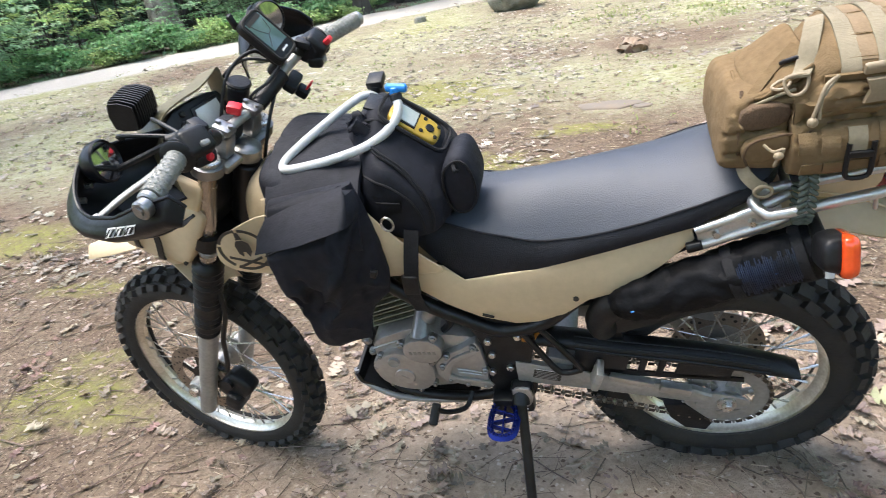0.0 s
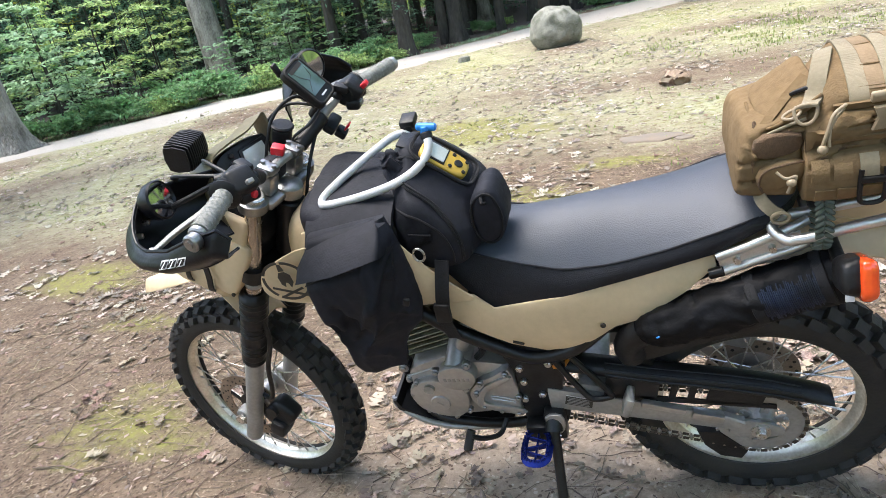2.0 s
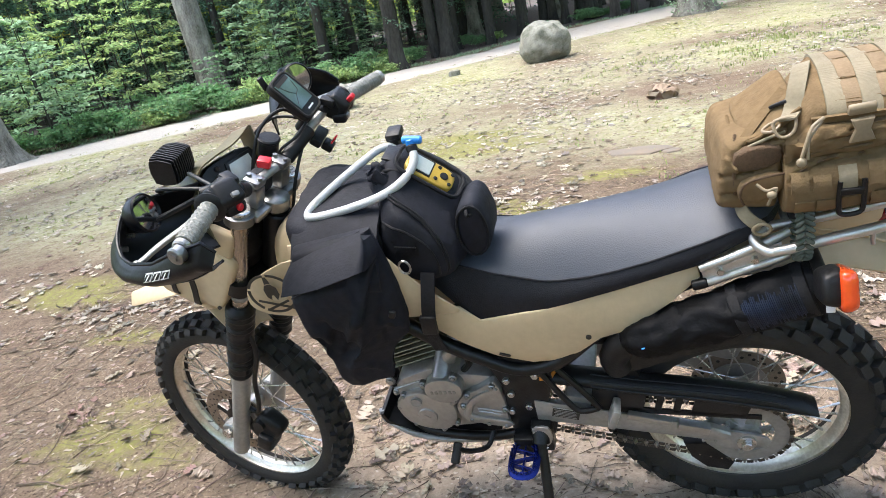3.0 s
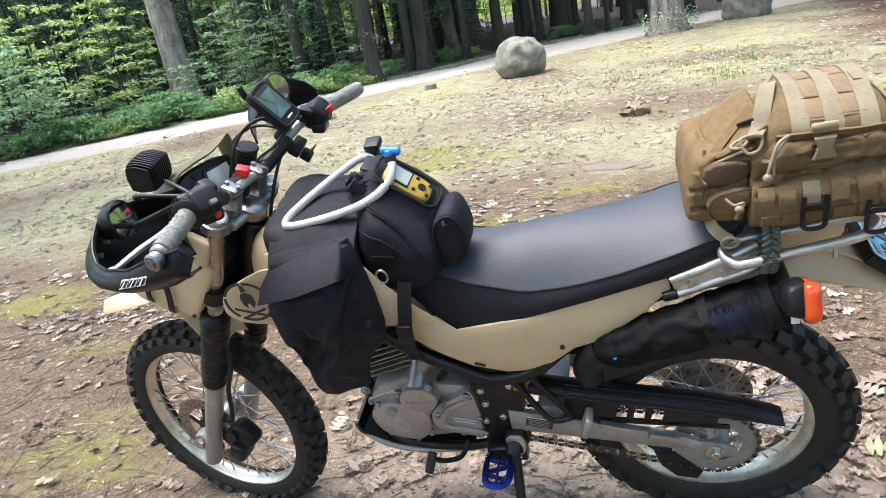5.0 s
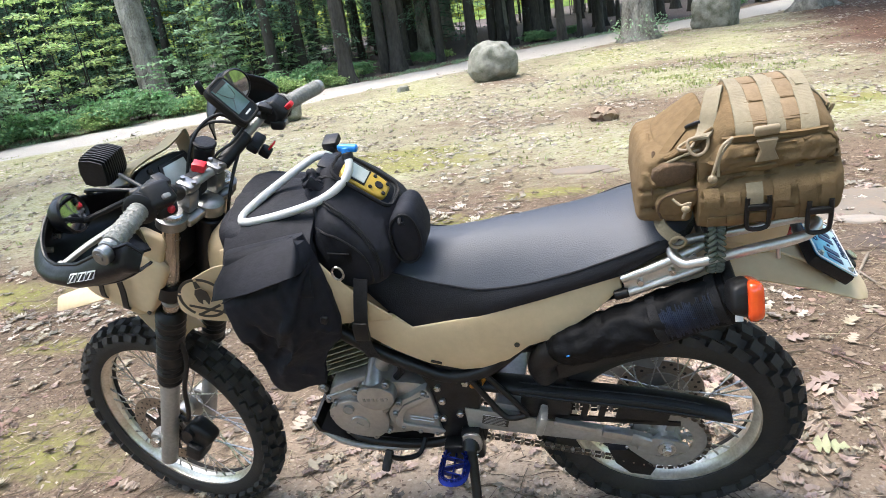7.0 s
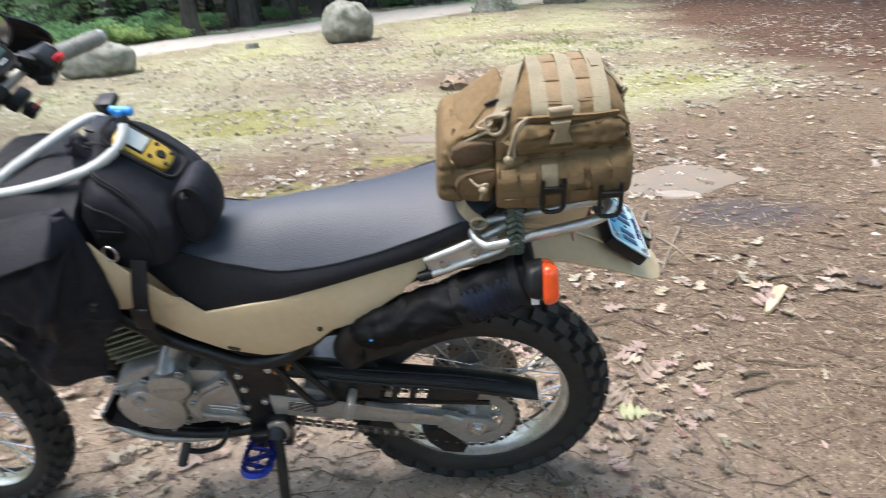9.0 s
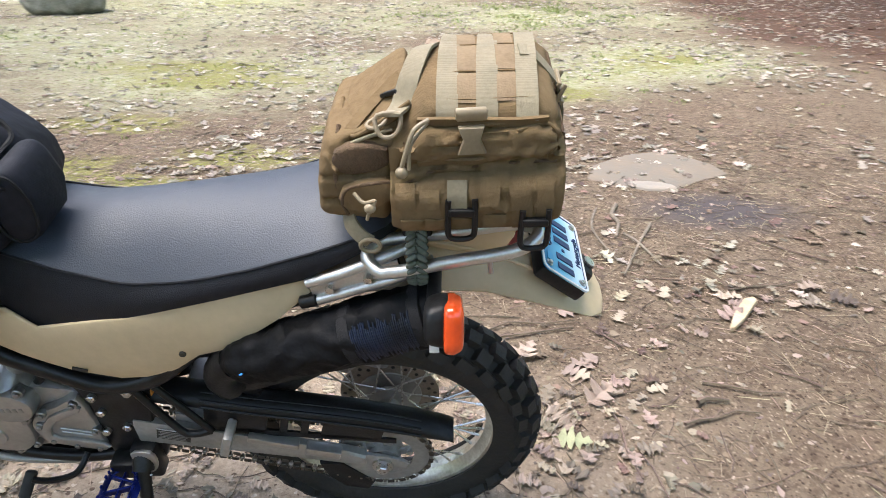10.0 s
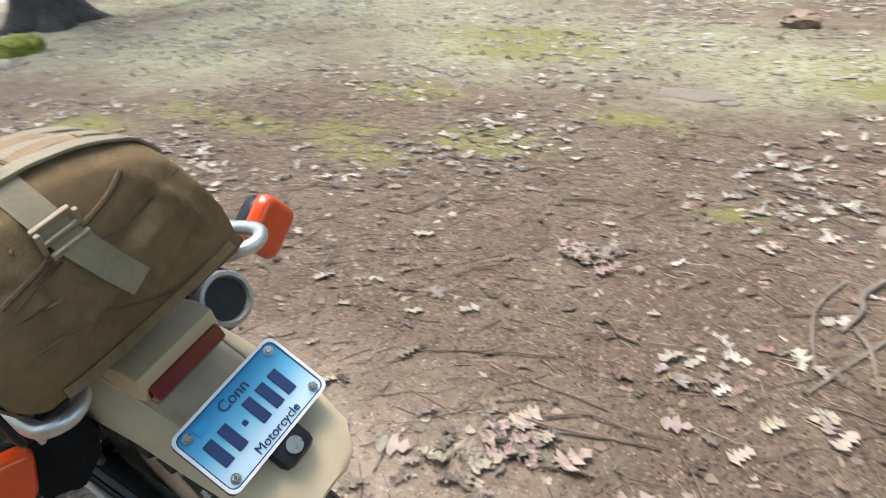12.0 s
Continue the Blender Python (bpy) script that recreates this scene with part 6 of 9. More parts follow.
part("clear_pocket_rim", tube(B(), [(x, y, 0.006) for x, y in rounded(0.15, 0.075, 0.022, 3)], 0.004, 6, 1, True), NYLON_TRIM, gps)

hose = thing("drink_hose", "grey-white drinking hose with a blue bite valve", "hose", m=LEAN)
part("tube", tube(B(), [(-0.004, 0.075, 1.085), (-0.030, 0.050, 1.098), (-0.065, 0.015, 1.090), (-0.105, -0.025, 1.076), (-0.145, -0.066, 1.060), (-0.168, -0.092, 1.048), (-0.172, -0.106, 1.040), (-0.160, -0.116, 1.040), (-0.120, -0.118, 1.044), (-0.060, -0.112, 1.052), (0.000, -0.098, 1.062), (0.040, -0.076, 1.074), (0.064, -0.050, 1.090), (0.070, -0.028, 1.108), (0.062, -0.012, 1.120)], 0.0090, 12, 6), HOSE, hose, "braided grey-white tube")
part("collar", cyl(B(), (0.0665, -0.018, 1.112), (0.064, -0.010, 1.126), 0.0125, seg=16, chamfer=0.003), BLACK, hose)
part("bite_valve", cyl(cyl(B(), (0.064, -0.010, 1.120), (0.063, -0.006, 1.138), 0.011, seg=16, chamfer=0.002), (0.046, -0.006, 1.138), (0.088, -0.006, 1.132), 0.0085, seg=14, chamfer=0.003), VALVE, hose, "blue silicone bite valve")

pan = thing("pannier", "limp black nylon pannier hanging beside the tank", "bag", m=LEAN)


PAN_L = [(0.0, -0.190, 1.010), (0.12, -0.205, 0.965), (0.22, -0.212, 0.925), (0.40, -0.208, 0.865), (0.58, -0.194, 0.800), (0.76, -0.186, 0.740), (0.90, -0.186, 0.672), (1.0, -0.184, 0.630)]
PAN_R = [(0.0, -0.006, 1.040), (0.12, 0.000, 1.000), (0.30, 0.008, 0.940), (0.45, 0.014, 0.890), (0.62, 0.014, 0.825), (0.74, 0.004, 0.775), (0.82, -0.034, 0.742), (0.90, -0.058, 0.700), (1.0, -0.072, 0.640)]


def pan_point(u_, v):
    a = Vector((table(v, [(p[0], p[1]) for p in PAN_L]), 0, table(v, [(p[0], p[2]) for p in PAN_L])))
    b = Vector((table(v, [(p[0], p[1]) for p in PAN_R]), 0, table(v, [(p[0], p[2]) for p in PAN_R])))
    p = a.lerp(b, u_)
    ridge = table(v, [(0, 0.74), (0.35, 0.70), (0.52, 0.66), (0.66, 0.55), (0.78, 0.36), (0.9, 0.30), (1, 0.35)])
    depth = table(v, [(0, 0.034), (0.12, 0.066), (0.25, 0.084), (0.5, 0.088), (0.66, 0.080), (0.78, 0.062), (0.9, 0.046), (1, 0.024)])
    if u_ < ridge:
        e = min(1, u_ / 0.07) ** 0.5 * (0.86 + 0.14 * u_ / ridge)
        e -= 0.42 * math.exp(-((u_ - ridge * 0.62) / 0.16) ** 2 - ((v - 0.66) / 0.12) ** 2)
    else:
        q_ = (u_ - ridge) / (1 - ridge)
        e = lerp(1.0, 0.22, q_ ** 0.8) * (1 - 0.5 * q_ ** 8)
    p.y = -0.178 - depth * e - (0.012 * v if v > 0.2 else 0)
    return p


rings = []
for j in range(57):
    v = j / 56
    row = [pan_point(i / 44, v) for i in range(45)]
    rings.append(row + [Vector((row[-1].x - 0.004, -0.170, row[-1].z)), Vector((row[0].x + 0.004, -0.170, row[0].z))])
bm = loft(B(), rings)
bmesh.ops.recalc_face_normals(bm, faces=bm.faces[:])
slack(bm, 0.0045, 15, 2, (1, 1, 0.7))
pan_tree = BVHTree.FromBMesh(bm)
P_ = lambda pts: draped(pan_tree, pts, 0.0)
creased(bm, [(P_([(-0.198, 0.928), (-0.137, 0.950), (-0.065, 0.970), (-0.02, 0.985)]), -0.006, 0.005), (P_([(-0.010, 0.985), (-0.033, 0.945), (-0.062, 0.875), (-0.110, 0.810), (-0.150, 0.762)]), 0.022, 0.009), (P_([(-0.172, 0.815), (-0.168, 0.785), (-0.155, 0.765)]), -0.016, 0.012), (P_([(-0.145, 0.86), (-0.130, 0.82), (-0.145, 0.78)]), -0.018, 0.014), (P_([(-0.15, 0.755), (-0.10, 0.775), (-0.05, 0.80)]), -0.007, 0.010), (P_([(0.0, 0.93), (-0.02, 0.86), (-0.03, 0.79)]), -0.006, 0.010), (P_([(-0.14, 0.72), (-0.10, 0.70), (-0.085, 0.68)]), 0.006, 0.008), (P_([(-0.03, 0.84), (-0.01, 0.82), (0.005, 0.80)]), 0.006, 0.007)])
part("pannier_body", bm, NYLON, pan, "black slack pannier body", 75)
part("pannier_seam", tube(B(), [p + Vector((0, -0.0015, 0)) for p in P_([(-0.198, 0.930), (-0.137, 0.952), (-0.065, 0.972), (-0.02, 0.987)])], 0.0016, 6), NYLON_TRIM, pan)
rings = []
f_top = smooth_line([(-0.184, -0.236, 0.994), (-0.10, -0.242, 1.020), (-0.014, -0.230, 1.042), (-0.006, -0.212, 1.036), (-0.004, -0.185, 1.028)], 7)
f_bot = smooth_line([(-0.198, -0.278, 0.958), (-0.10, -0.294, 0.985), (-0.012, -0.286, 1.008), (0.000, -0.258, 0.998), (0.002, -0.200, 0.990)], 7)
for i, (top, bot) in enumerate(zip(f_top, f_bot)):
    inward = Vector((0, 1, 0)).lerp(Vector((-1, 0.2, 0)), sm(11, 24, i)).normalized()
    out = [top + inward * 0.03 + Vector((0, 0, 0.006)), top, top.lerp(bot, 0.35) - inward * 0.004, top.lerp(bot, 0.75) - inward * 0.004, bot, bot + inward * 0.006 + Vector((0, 0, -0.004)), bot + inward * 0.016 + Vector((0, 0, 0.004)), bot + inward * 0.03 + Vector((0, 0, 0.02))]
    rings.append([p + Vector((0, 0.0012 * noise.noise((i * 0.3, k * 0.6, 3)), 0.0012 * noise.noise((i * 0.35, k, 9)))) for k, p in enumerate(out)])
part("pannier_flap", loft(B(), rings), NYLON, pan, "folded black flap", 45)
part("flap_clip", box(B(), (0.014, 0.010, 0.018), (0.004, -0.236, 0.862), (0, 20, 0), 0.003), BLACK, pan)
rings = []
for i in range(15):
    t = i / 14
    x = lerp(-0.212, -0.012, t)
    row = []
    for k, (y, z) in enumerate(((0.10, 1.030), (0.03, 1.056), (-0.04, 1.062), (-0.10, 1.052), (-0.15, 1.030), (-0.19, 1.000), (-0.22, 0.968), (-0.240, 0.932))):
        wob = 0.006 * noise.noise((x * 12, y * 14, 4))
        row.append(Vector((x + 0.012 * (k / 7) - 0.03 * (1 - k / 7) * (t < 0.5) * 0, y, z + wob - 0.05 * max(0, t - 0.55) + 0.045 * (t - 0.5) * (k / 7))))
    rings.append(row + [p + Vector((0, 0.004, -0.010)) for p in row[::-1]])
part("yoke", loft(B(), rings), NYLON, pan, "black fabric yoke draped over the tank", 60)

roll = thing("tool_tube", "black tape-wrapped tool tube slung beside the rear wheel", "tube", m=LEAN)
p0, p1 = Vector((0.452, -0.148, 0.674)), Vector((0.806, -0.158, 0.810))
prof = []
L_ = (p1 - p0).length
for i in range(61):
    t = i / 60
    r = table(t, [(0, 0.026), (0.05, 0.038), (0.15, 0.045), (0.45, 0.049), (0.8, 0.050), (1, 0.048)])
    prof.append((r + 0.0022 * noise.noise((t * 22, 3, 1)) + 0.0020 * ((i % 7) / 6), t * L_))
bm = lathe(B(), [(0.004, -0.003)] + prof + [(0.038, L_ + 0.002), (0.004, L_ + 0.003)], at=p0, axis=p1 - p0, seg=56)
ax = (p1 - p0).normalized()
u, w = frame_of(ax)
for v in bm.verts:
    d = v.co - p0
    along = d.dot(ax)
    d -= ax * along
    a = math.atan2(d.dot(w), d.dot(u))
    v.co += d * (0.045 * math.cos(7 * a + 6 * noise.noise((along * 9, 0, 4))) + 0.05 * noise.noise((along * 30, math.cos(a) * 1.5, math.sin(a) * 1.5)))
part("wrapped_body", slack(bm, 0.0042, 34, 6), TAPE, roll, "crumpled black tape wrapping", 32)
for t0 in (0.60, 0.91):
    part("tape_band", lathe(B(), [(0.0500, t0 * L_), (0.0530, t0 * L_ + 0.002), (0.0535, t0 * L_ + 0.020), (0.0500, t0 * L_ + 0.022)], at=p0, axis=p1 - p0, seg=32), NYLON_TRIM, roll)
bm = B()
rnd = random.Random(5)
for i in range(30):
    t = lerp(0.66, 0.88, i / 25)
    a0 = math.atan2((Vector((0, -1, 0.3))).dot(w), (Vector((0, -1, 0.3))).dot(u))
    pts = [p0 + ax * (t * L_) + (u * math.cos(a) + w * math.sin(a)) * 0.0535 for a in (a0 + lerp(-0.55 + rnd.uniform(-0.2, 0.1), 0.5 + rnd.uniform(-0.2, 0.2), k / 6) for k in range(7))]
    tube(bm, pts, 0.0015, 5, 1)
tagged(part("cord_wrap", bm, BLUETAPE, roll, "dark blue cord windings"), kind="stuff")
for t, a in ((0.10, 0.1), (0.62, -0.2), (0.80, 0.1)):
    d = (Vector((0, -1, 0.2 + a))).normalized()
    part("blue_patch", box(B(), (0.007, 0.003, 0.003), tuple(p0 + ax * (t * L_) + d * 0.0500), (0, -22, 0), 0.001), VALVE, roll, "scrap of blue tape")
part("elbow", tube(B(), [(0.460, -0.146, 0.676), (0.438, -0.14, 0.655), (0.42, -0.125, 0.61), (0.425, -0.11, 0.57)], 0.032, 14, 4), BLACK, roll, "black elbow of the tube")

cord = thing("paracord_bundle", "green-grey braided paracord bundle looped on the rack", "cord", m=LEAN)
bm = B()
for k in range(26):
    a = 2 * math.pi * k / 26
    c = Vector((0.776, -0.150 + 0.024 * math.cos(a), 0.922 + 0.052 * math.sin(a)))
    for sd in (-1, 1):
        turn_ = pose(*c, math.degrees(a) + 90, 0, 0) @ pose(sd * 0.0075, 0, 0, 0, 0, sd * 38)
        soft_box(bm, (0.019, 0.0085, 0.0095), (0, 0, 0), 2.4, 6, m=turn_)
tagged(part("braid", bm, PARACORD, cord), kind="stuff")
part("cord_tie", box(B(), (0.044, 0.03, 0.014), (0.776, -0.130, 0.955), bevel=0.005), NYLON_TRIM, cord)

# phone-sized navigation unit on the handlebar
PH_U = Vector((0.25, 0.92, 0.12)).normalized()
PH_V = Vector((-0.84, 0.05, 0.55))
PH_V = (PH_V - PH_U * PH_V.dot(PH_U)).normalized()
PH_N = PH_U.cross(PH_V)
PHM = Matrix((PH_U, PH_V, PH_N)).transposed().to_4x4()
PHM.translation = (-0.030, 0.135, 0.180)
PHM = PHM @ pose(0, 0, 0, 0, 0, 20)
nav = thing("navigation_unit", "black navigation unit with a grey-green map screen", "gps", bm=soft_box(B(), (0.068, 0.122, 0.030), (0, 0, 0), 7, 10), mats=BLACK, m=LEAN @ STEER @ PHM @ Matrix.Scale(0.98, 4))
part("screen", box(B(), (0.050, 0.078, 0.003), (0, 0.008, 0.0145), bevel=0.001), LCD, nav, "grey-green map screen")
bm = B()
for pts in ([(-0.02, -0.02, 0.0163), (0.0, 0.0, 0.0163), (0.012, 0.005, 0.0163), (0.02, 0.03, 0.0163)], [(0.0, 0.0, 0.0163), (-0.012, 0.02, 0.0163), (-0.018, 0.04, 0.0163)]):
    tube(bm, pts, 0.0006, 4, 3)
box(bm, (0.044, 0.010, 0.0006), (0, 0.042, 0.0163))
part("map_print", bm, INK, nav)
part("maker_mark", box(B(), (0.020, 0.004, 0.0008), (0.0, -0.042, 0.0154)), WHITE, nav)
part("bezel", tube(B(), [(x, y, 0.013) for x, y in rounded(0.060, 0.112, 0.014, 4)], 0.003, 6, 1, True), RUBBER, nav)
part("carabiner_clip", box(B(), (0.014, 0.034, 0.010), (-0.020, 0.072, -0.008), (30, 0, 0), 0.003), BLACK, nav)
part("mount_arm", tube(B(), [(0, -0.02, -0.012), (0.005, -0.05, -0.045), (0.0, -0.055, -0.085)], 0.014, 10), BLACK, nav)
part("cable", tube(B(), [(-0.01, -0.055, -0.01), (-0.06, -0.06, -0.03), (-0.10, -0.05, -0.07), (-0.11, -0.08, -0.12)], 0.0035, 6), BLACK, nav)

# ---- backpack ----
pack = thing("backpack", "coyote tan tactical backpack strapped on the rear rack", "backpack", m=LEAN @ pose(0.006, 0, 0.020))


def pocket(name, outline, y0, y1, label="", bevel=0.013, mat=COYOTE, seed=0):
    """A flat-faced stitched pocket with a soft rim and a slack face."""
    bm = slab_shape(B(), outline, y0, y1, bevel, lambda x, z: 0.0035 * noise.noise((x * 30, z * 34, seed)) + 0.002 * noise.noise((x * 70, z * 60, seed)), 2)
    return part(name, bm, mat, pack, label, 50)


def pack_ring(t):
    """The pack's outline across at a share t of its length: flat base, bulged near side with two pockets, low domed lid."""
    w = 1 - 0.05 * abs(2 * t - 1) ** 5
    lift = 0.016 * t
    hem = 1.112 + 0.010 * t - 0.055 * max(0, 1 - t / 0.24) ** 1.6 - 0.018 * max(0, (t - 0.86) / 0.14) ** 2
    pts = [(-0.120, 0.945 + lift), (-0.160, 0.950 + lift), (-0.176, 0.975 + lift), (-0.179, 1.000 + lift), (-0.175, 1.022 + lift), (-0.163, 1.040 + lift), (-0.157, 1.056 + lift), (-0.160, 1.072), (-0.163, 1.088), (-0.160, hem - 0.012), (-0.150, hem), (-0.143, hem + 0.004), (-0.132, hem + 0.018), (-0.100, hem + 0.034), (-0.050, hem + 0.044), (0.000, hem + 0.040), (0.050, hem + 0.026), (0.090, hem + 0.004), (0.110, hem - 0.035), (0.124, 1.03), (0.126, 0.98), (0.112, 0.95)]
    pts = [(y, z - (0.055 * max(0, 1 - t / 0.34) * sm(-0.06, 0.06, y) if z > 1.03 else 0)) for y, z in pts]
    line = smooth_line([(0, y * w, 1.04 + (z - 1.04) * (1 - 0.05 * abs(2 * t - 1) ** 6)) for y, z in pts], 4, True)
    return [Vector((lerp(0.738, table(p.z, [(0.94, 0.962), (0.98, 0.964), (1.03, 0.966), (1.08, 0.962), (1.12, 0.952), (1.16, 0.938)]), t), p.y, p.z)) for p in line]


rings = [pack_ring(i / 64) for i in range(65)]
ctr = Vector((0.962, 0.0, 1.045))
last = rings[-1]
for k in range(1, 15):
    q = 1 - k / 15
    rings.append([ctr + (p - ctr) * (q ** 0.8) + Vector((0.009 * (1 - q ** 3), 0, 0)) for p in last])
bm = loft(B(), rings)
bmesh.ops.recalc_face_normals(bm, faces=bm.faces[:])
slack(bm, 0.0022, 17, 4, (1, 1, 1.6))
pack_tree = BVHTree.FromBMesh(bm)
K_ = lambda pts, lift=0.0: draped(pack_tree, pts, lift)
R_ = lambda pts: [pack_tree.ray_cast(Vector((2, y, z)), Vector((-1, 0, 0)))[0] or Vector((0.965, y, z)) for y, z in pts]
LOWZIP = [(0.746, 1.024), (0.760, 1.034), (0.790, 1.046), (0.85, 1.054), (0.93, 1.060), (0.955, 1.062)]
rnd = random.Random(14)
folds = []
for k in range(34):
    x, z, a, ln = rnd.uniform(0.785, 0.95), rnd.choice((rnd.uniform(0.96, 1.04), rnd.uniform(1.05, 1.11))), rnd.gauss(0, 0.5), rnd.uniform(0.015, 0.04)
    folds.append((K_([(x - ln * math.cos(a), z - ln * math.sin(a)), (x + ln * math.cos(a), z + ln * math.sin(a) + 0.004)]), rnd.choice((0.0030, 0.0035, -0.0040)), rnd.uniform(0.0024, 0.0042)))
for y0, z0, y1, z1, am in ((-0.11, 1.06, 0.03, 1.10, 0.003), (0.10, 1.06, -0.04, 1.03, 0.003), (0.12, 1.03, 0.02, 0.985, -0.005), (-0.12, 1.00, -0.02, 1.03, 0.004), (0.11, 1.09, 0.0, 1.065, -0.005), (-0.08, 0.97, 0.06, 0.975, -0.004), (-0.05, 1.10, -0.11, 1.03, -0.005), (0.05, 1.12, 0.09, 1.02, 0.005)):
    folds.append((R_([(y0, z0), ((y0 + y1) / 2, (z0 + z1) / 2 + 0.006), (y1, z1)]), am, 0.007))
creased(bm, [(K_(LOWZIP), -0.013, 0.004), (K_([(0.750, 1.053), (0.80, 1.060), (0.90, 1.066), (0.940, 1.070), (0.955, 1.080), (0.958, 1.096)]), -0.014, 0.005), (K_([(0.780, 1.112), (0.85, 1.114), (0.940, 1.116)]), -0.012, 0.005), (K_([(0.957, 1.118), (0.960, 1.100), (0.962, 1.075)]), -0.010, 0.005), (K_([(0.752, 1.116), (0.80, 1.118), (0.90, 1.121), (0.955, 1.121)]), -0.008, 0.004), (K_([(0.755, 1.098), (0.83, 1.101), (0.95, 1.106)]), -0.007, 0.003), (K_([(0.755, 1.086), (0.83, 1.089), (0.95, 1.094)]), -0.007, 0.003)] + folds)
pack_tree = BVHTree.FromBMesh(bm)
part("main_body", bm, COYOTE, pack, "main coyote nylon body with slack folds", 75)
T_ = lambda pts, lift=0.0: draped(pack_tree, pts, lift, (0, 0, -1))
bm = slack(soft_box(B(), (0.104, 0.246, 0.150), (0.690, -0.014, 1.024), 10, 48, lambda x, y, z: (x - 0.05 * (1 - z * z) + 0.10 * max(0, z), y * (1 - 0.10 * max(0, z)), z + (0.26 * x - 0.10 - 0.22 * max(0, y + 0.2)) * max(0, z)), (0, 6, 0)), 0.003, 24, 8)
front_tree = BVHTree.FromBMesh(bm)
F_ = lambda pts: draped(front_tree, pts)
creased(bm, [(F_([(0.640, 1.070), (0.69, 1.078), (0.74, 1.084)]), -0.014, 0.0045), (F_([(0.640, 1.062), (0.69, 1.070), (0.74, 1.076)]), 0.006, 0.004), (F_([(0.640, 1.022), (0.69, 1.030), (0.74, 1.040)]), -0.013, 0.0045), (F_([(0.645, 0.985), (0.69, 0.988), (0.735, 1.000)]), -0.010, 0.004), (F_([(0.655, 1.055), (0.664, 1.04), (0.668, 1.03)]), 0.007, 0.004), (F_([(0.70, 1.065), (0.712, 1.05), (0.716, 1.036)]), -0.008, 0.004), (F_([(0.69, 1.02), (0.70, 1.0), (0.715, 0.99)]), 0.007, 0.004)])
front_tree = BVHTree.FromBMesh(bm)
part("front_pouch", bm, COYOTE, pack, "front compartment", 70)
bm = slack(soft_box(B(), (0.100, 0.150, 0.012), (0.716, -0.045, 1.108), 6, 24, lambda x, y, z: (x, y, z - 1.2 * y * y + 0.4 * x), (8, -32, 0)), 0.002, 26, 3)
part("pouch_flap", bm, COYOTE, pack, "flap of the front compartment", 60)
pocket("corner_pouch", [(0.664, 1.036), (0.664, 1.066), (0.700, 1.076), (0.734, 1.072), (0.734, 1.046), (0.70, 1.034)], -0.120, -0.141, "fleece-faced corner panel", 0.004, COYOTE_DARK, 5)
pocket("corner_pouch", [(0.668, 0.985), (0.672, 1.014), (0.712, 1.028), (0.738, 1.024), (0.736, 0.996), (0.70, 0.975)], -0.120, -0.150, "", 0.005, COYOTE, 6)
part("front_zip", tube(B(), [(0.668, -0.100, 1.085), (0.664, -0.128, 1.060), (0.662, -0.135, 1.020), (0.664, -0.130, 0.985), (0.672, -0.12, 0.965)], 0.003, 6), COYOTE_DARK, pack)
part("front_piping", tube(B(), [(0.742, -0.128, 1.095), (0.705, -0.128, 1.082), (0.672, -0.120, 1.060), (0.656, -0.112, 1.025), (0.656, -0.110, 0.985), (0.668, -0.115, 0.960)], 0.0028, 8), WEBBING, pack)
part("front_piping", tube(B(), [(0.745, -0.152, 1.030), (0.712, -0.160, 1.032), (0.680, -0.156, 1.020), (0.670, -0.150, 0.995), (0.676, -0.148, 0.972)], 0.0024, 8), COYOTE_DARK, pack)
part("flap_hem", tube(B(), [(0.765, -0.118, 1.130), (0.730, -0.122, 1.106), (0.690, -0.120, 1.080), (0.668, -0.08, 1.076), (0.664, -0.02, 1.082)], 0.0030, 8), COYOTE, pack)
part("front_strap", strap(B(), [(0.750, -0.06, 1.138), (0.712, -0.085, 1.108), (0.680, -0.112, 1.078), (0.660, -0.128, 1.045), (0.658, -0.132, 1.01)], 0.016, 0.003, (1, -0.6, 0)), COYOTE, pack)


for k, x in enumerate((0.812, 0.862, 0.912)):
    part("webbing_strip", strap(B(), draped(pack_tree, [(x, 1.1205)], 0.0018) + [T_([(x, lerp(-0.138, 0.104, j / 16))], 0.0016)[0] + Vector((0.012 * (j / 16) ** 2, 0, 0)) for j in range(17)], 0.0275, 0.0034, (1, 0, 0), 2), WEBBING, pack, "pale tan webbing strip")
for k, x in enumerate((0.837, 0.887)):
    for j, (v0, v1) in enumerate(((-0.132, -0.090), (-0.084, -0.024), (-0.018, 0.052))):
        part("fleece_panel", strap(B(), [T_([(x, lerp(v0, v1, i / 6))], 0.0008)[0] + Vector((0, 0, 0.0016 * math.sin(math.pi * i / 6))) for i in range(7)], 0.025, 0.0018, (1, 0, 0), 2), FLEECE, pack)
for j, v in enumerate((-0.128, -0.087, -0.021, 0.055)):
    part("cross_webbing", strap(B(), [T_([(lerp(0.801, 0.922, i / 10), v)], 0.0020)[0] for i in range(11)], 0.0024, 0.0010, (0, 1, 0), 1), COYOTE, pack)
# overhanging lid hem and the piping of the upper pocket
part("lid_hem", strap(B(), K_([(0.776, 1.116), (0.81, 1.118), (0.85, 1.119), (0.90, 1.120), (0.938, 1.120)], 0.0055), 0.013, 0.0045, (0, -0.35, 1)), COYOTE, pack, "overhanging hem of the lid")
part("pocket_piping", tube(B(), K_([(0.90, 1.112), (0.935, 1.114), (0.950, 1.106), (0.953, 1.092), (0.946, 1.080), (0.925, 1.072), (0.89, 1.069)], 0.002), 0.0026, 8), COYOTE, pack)
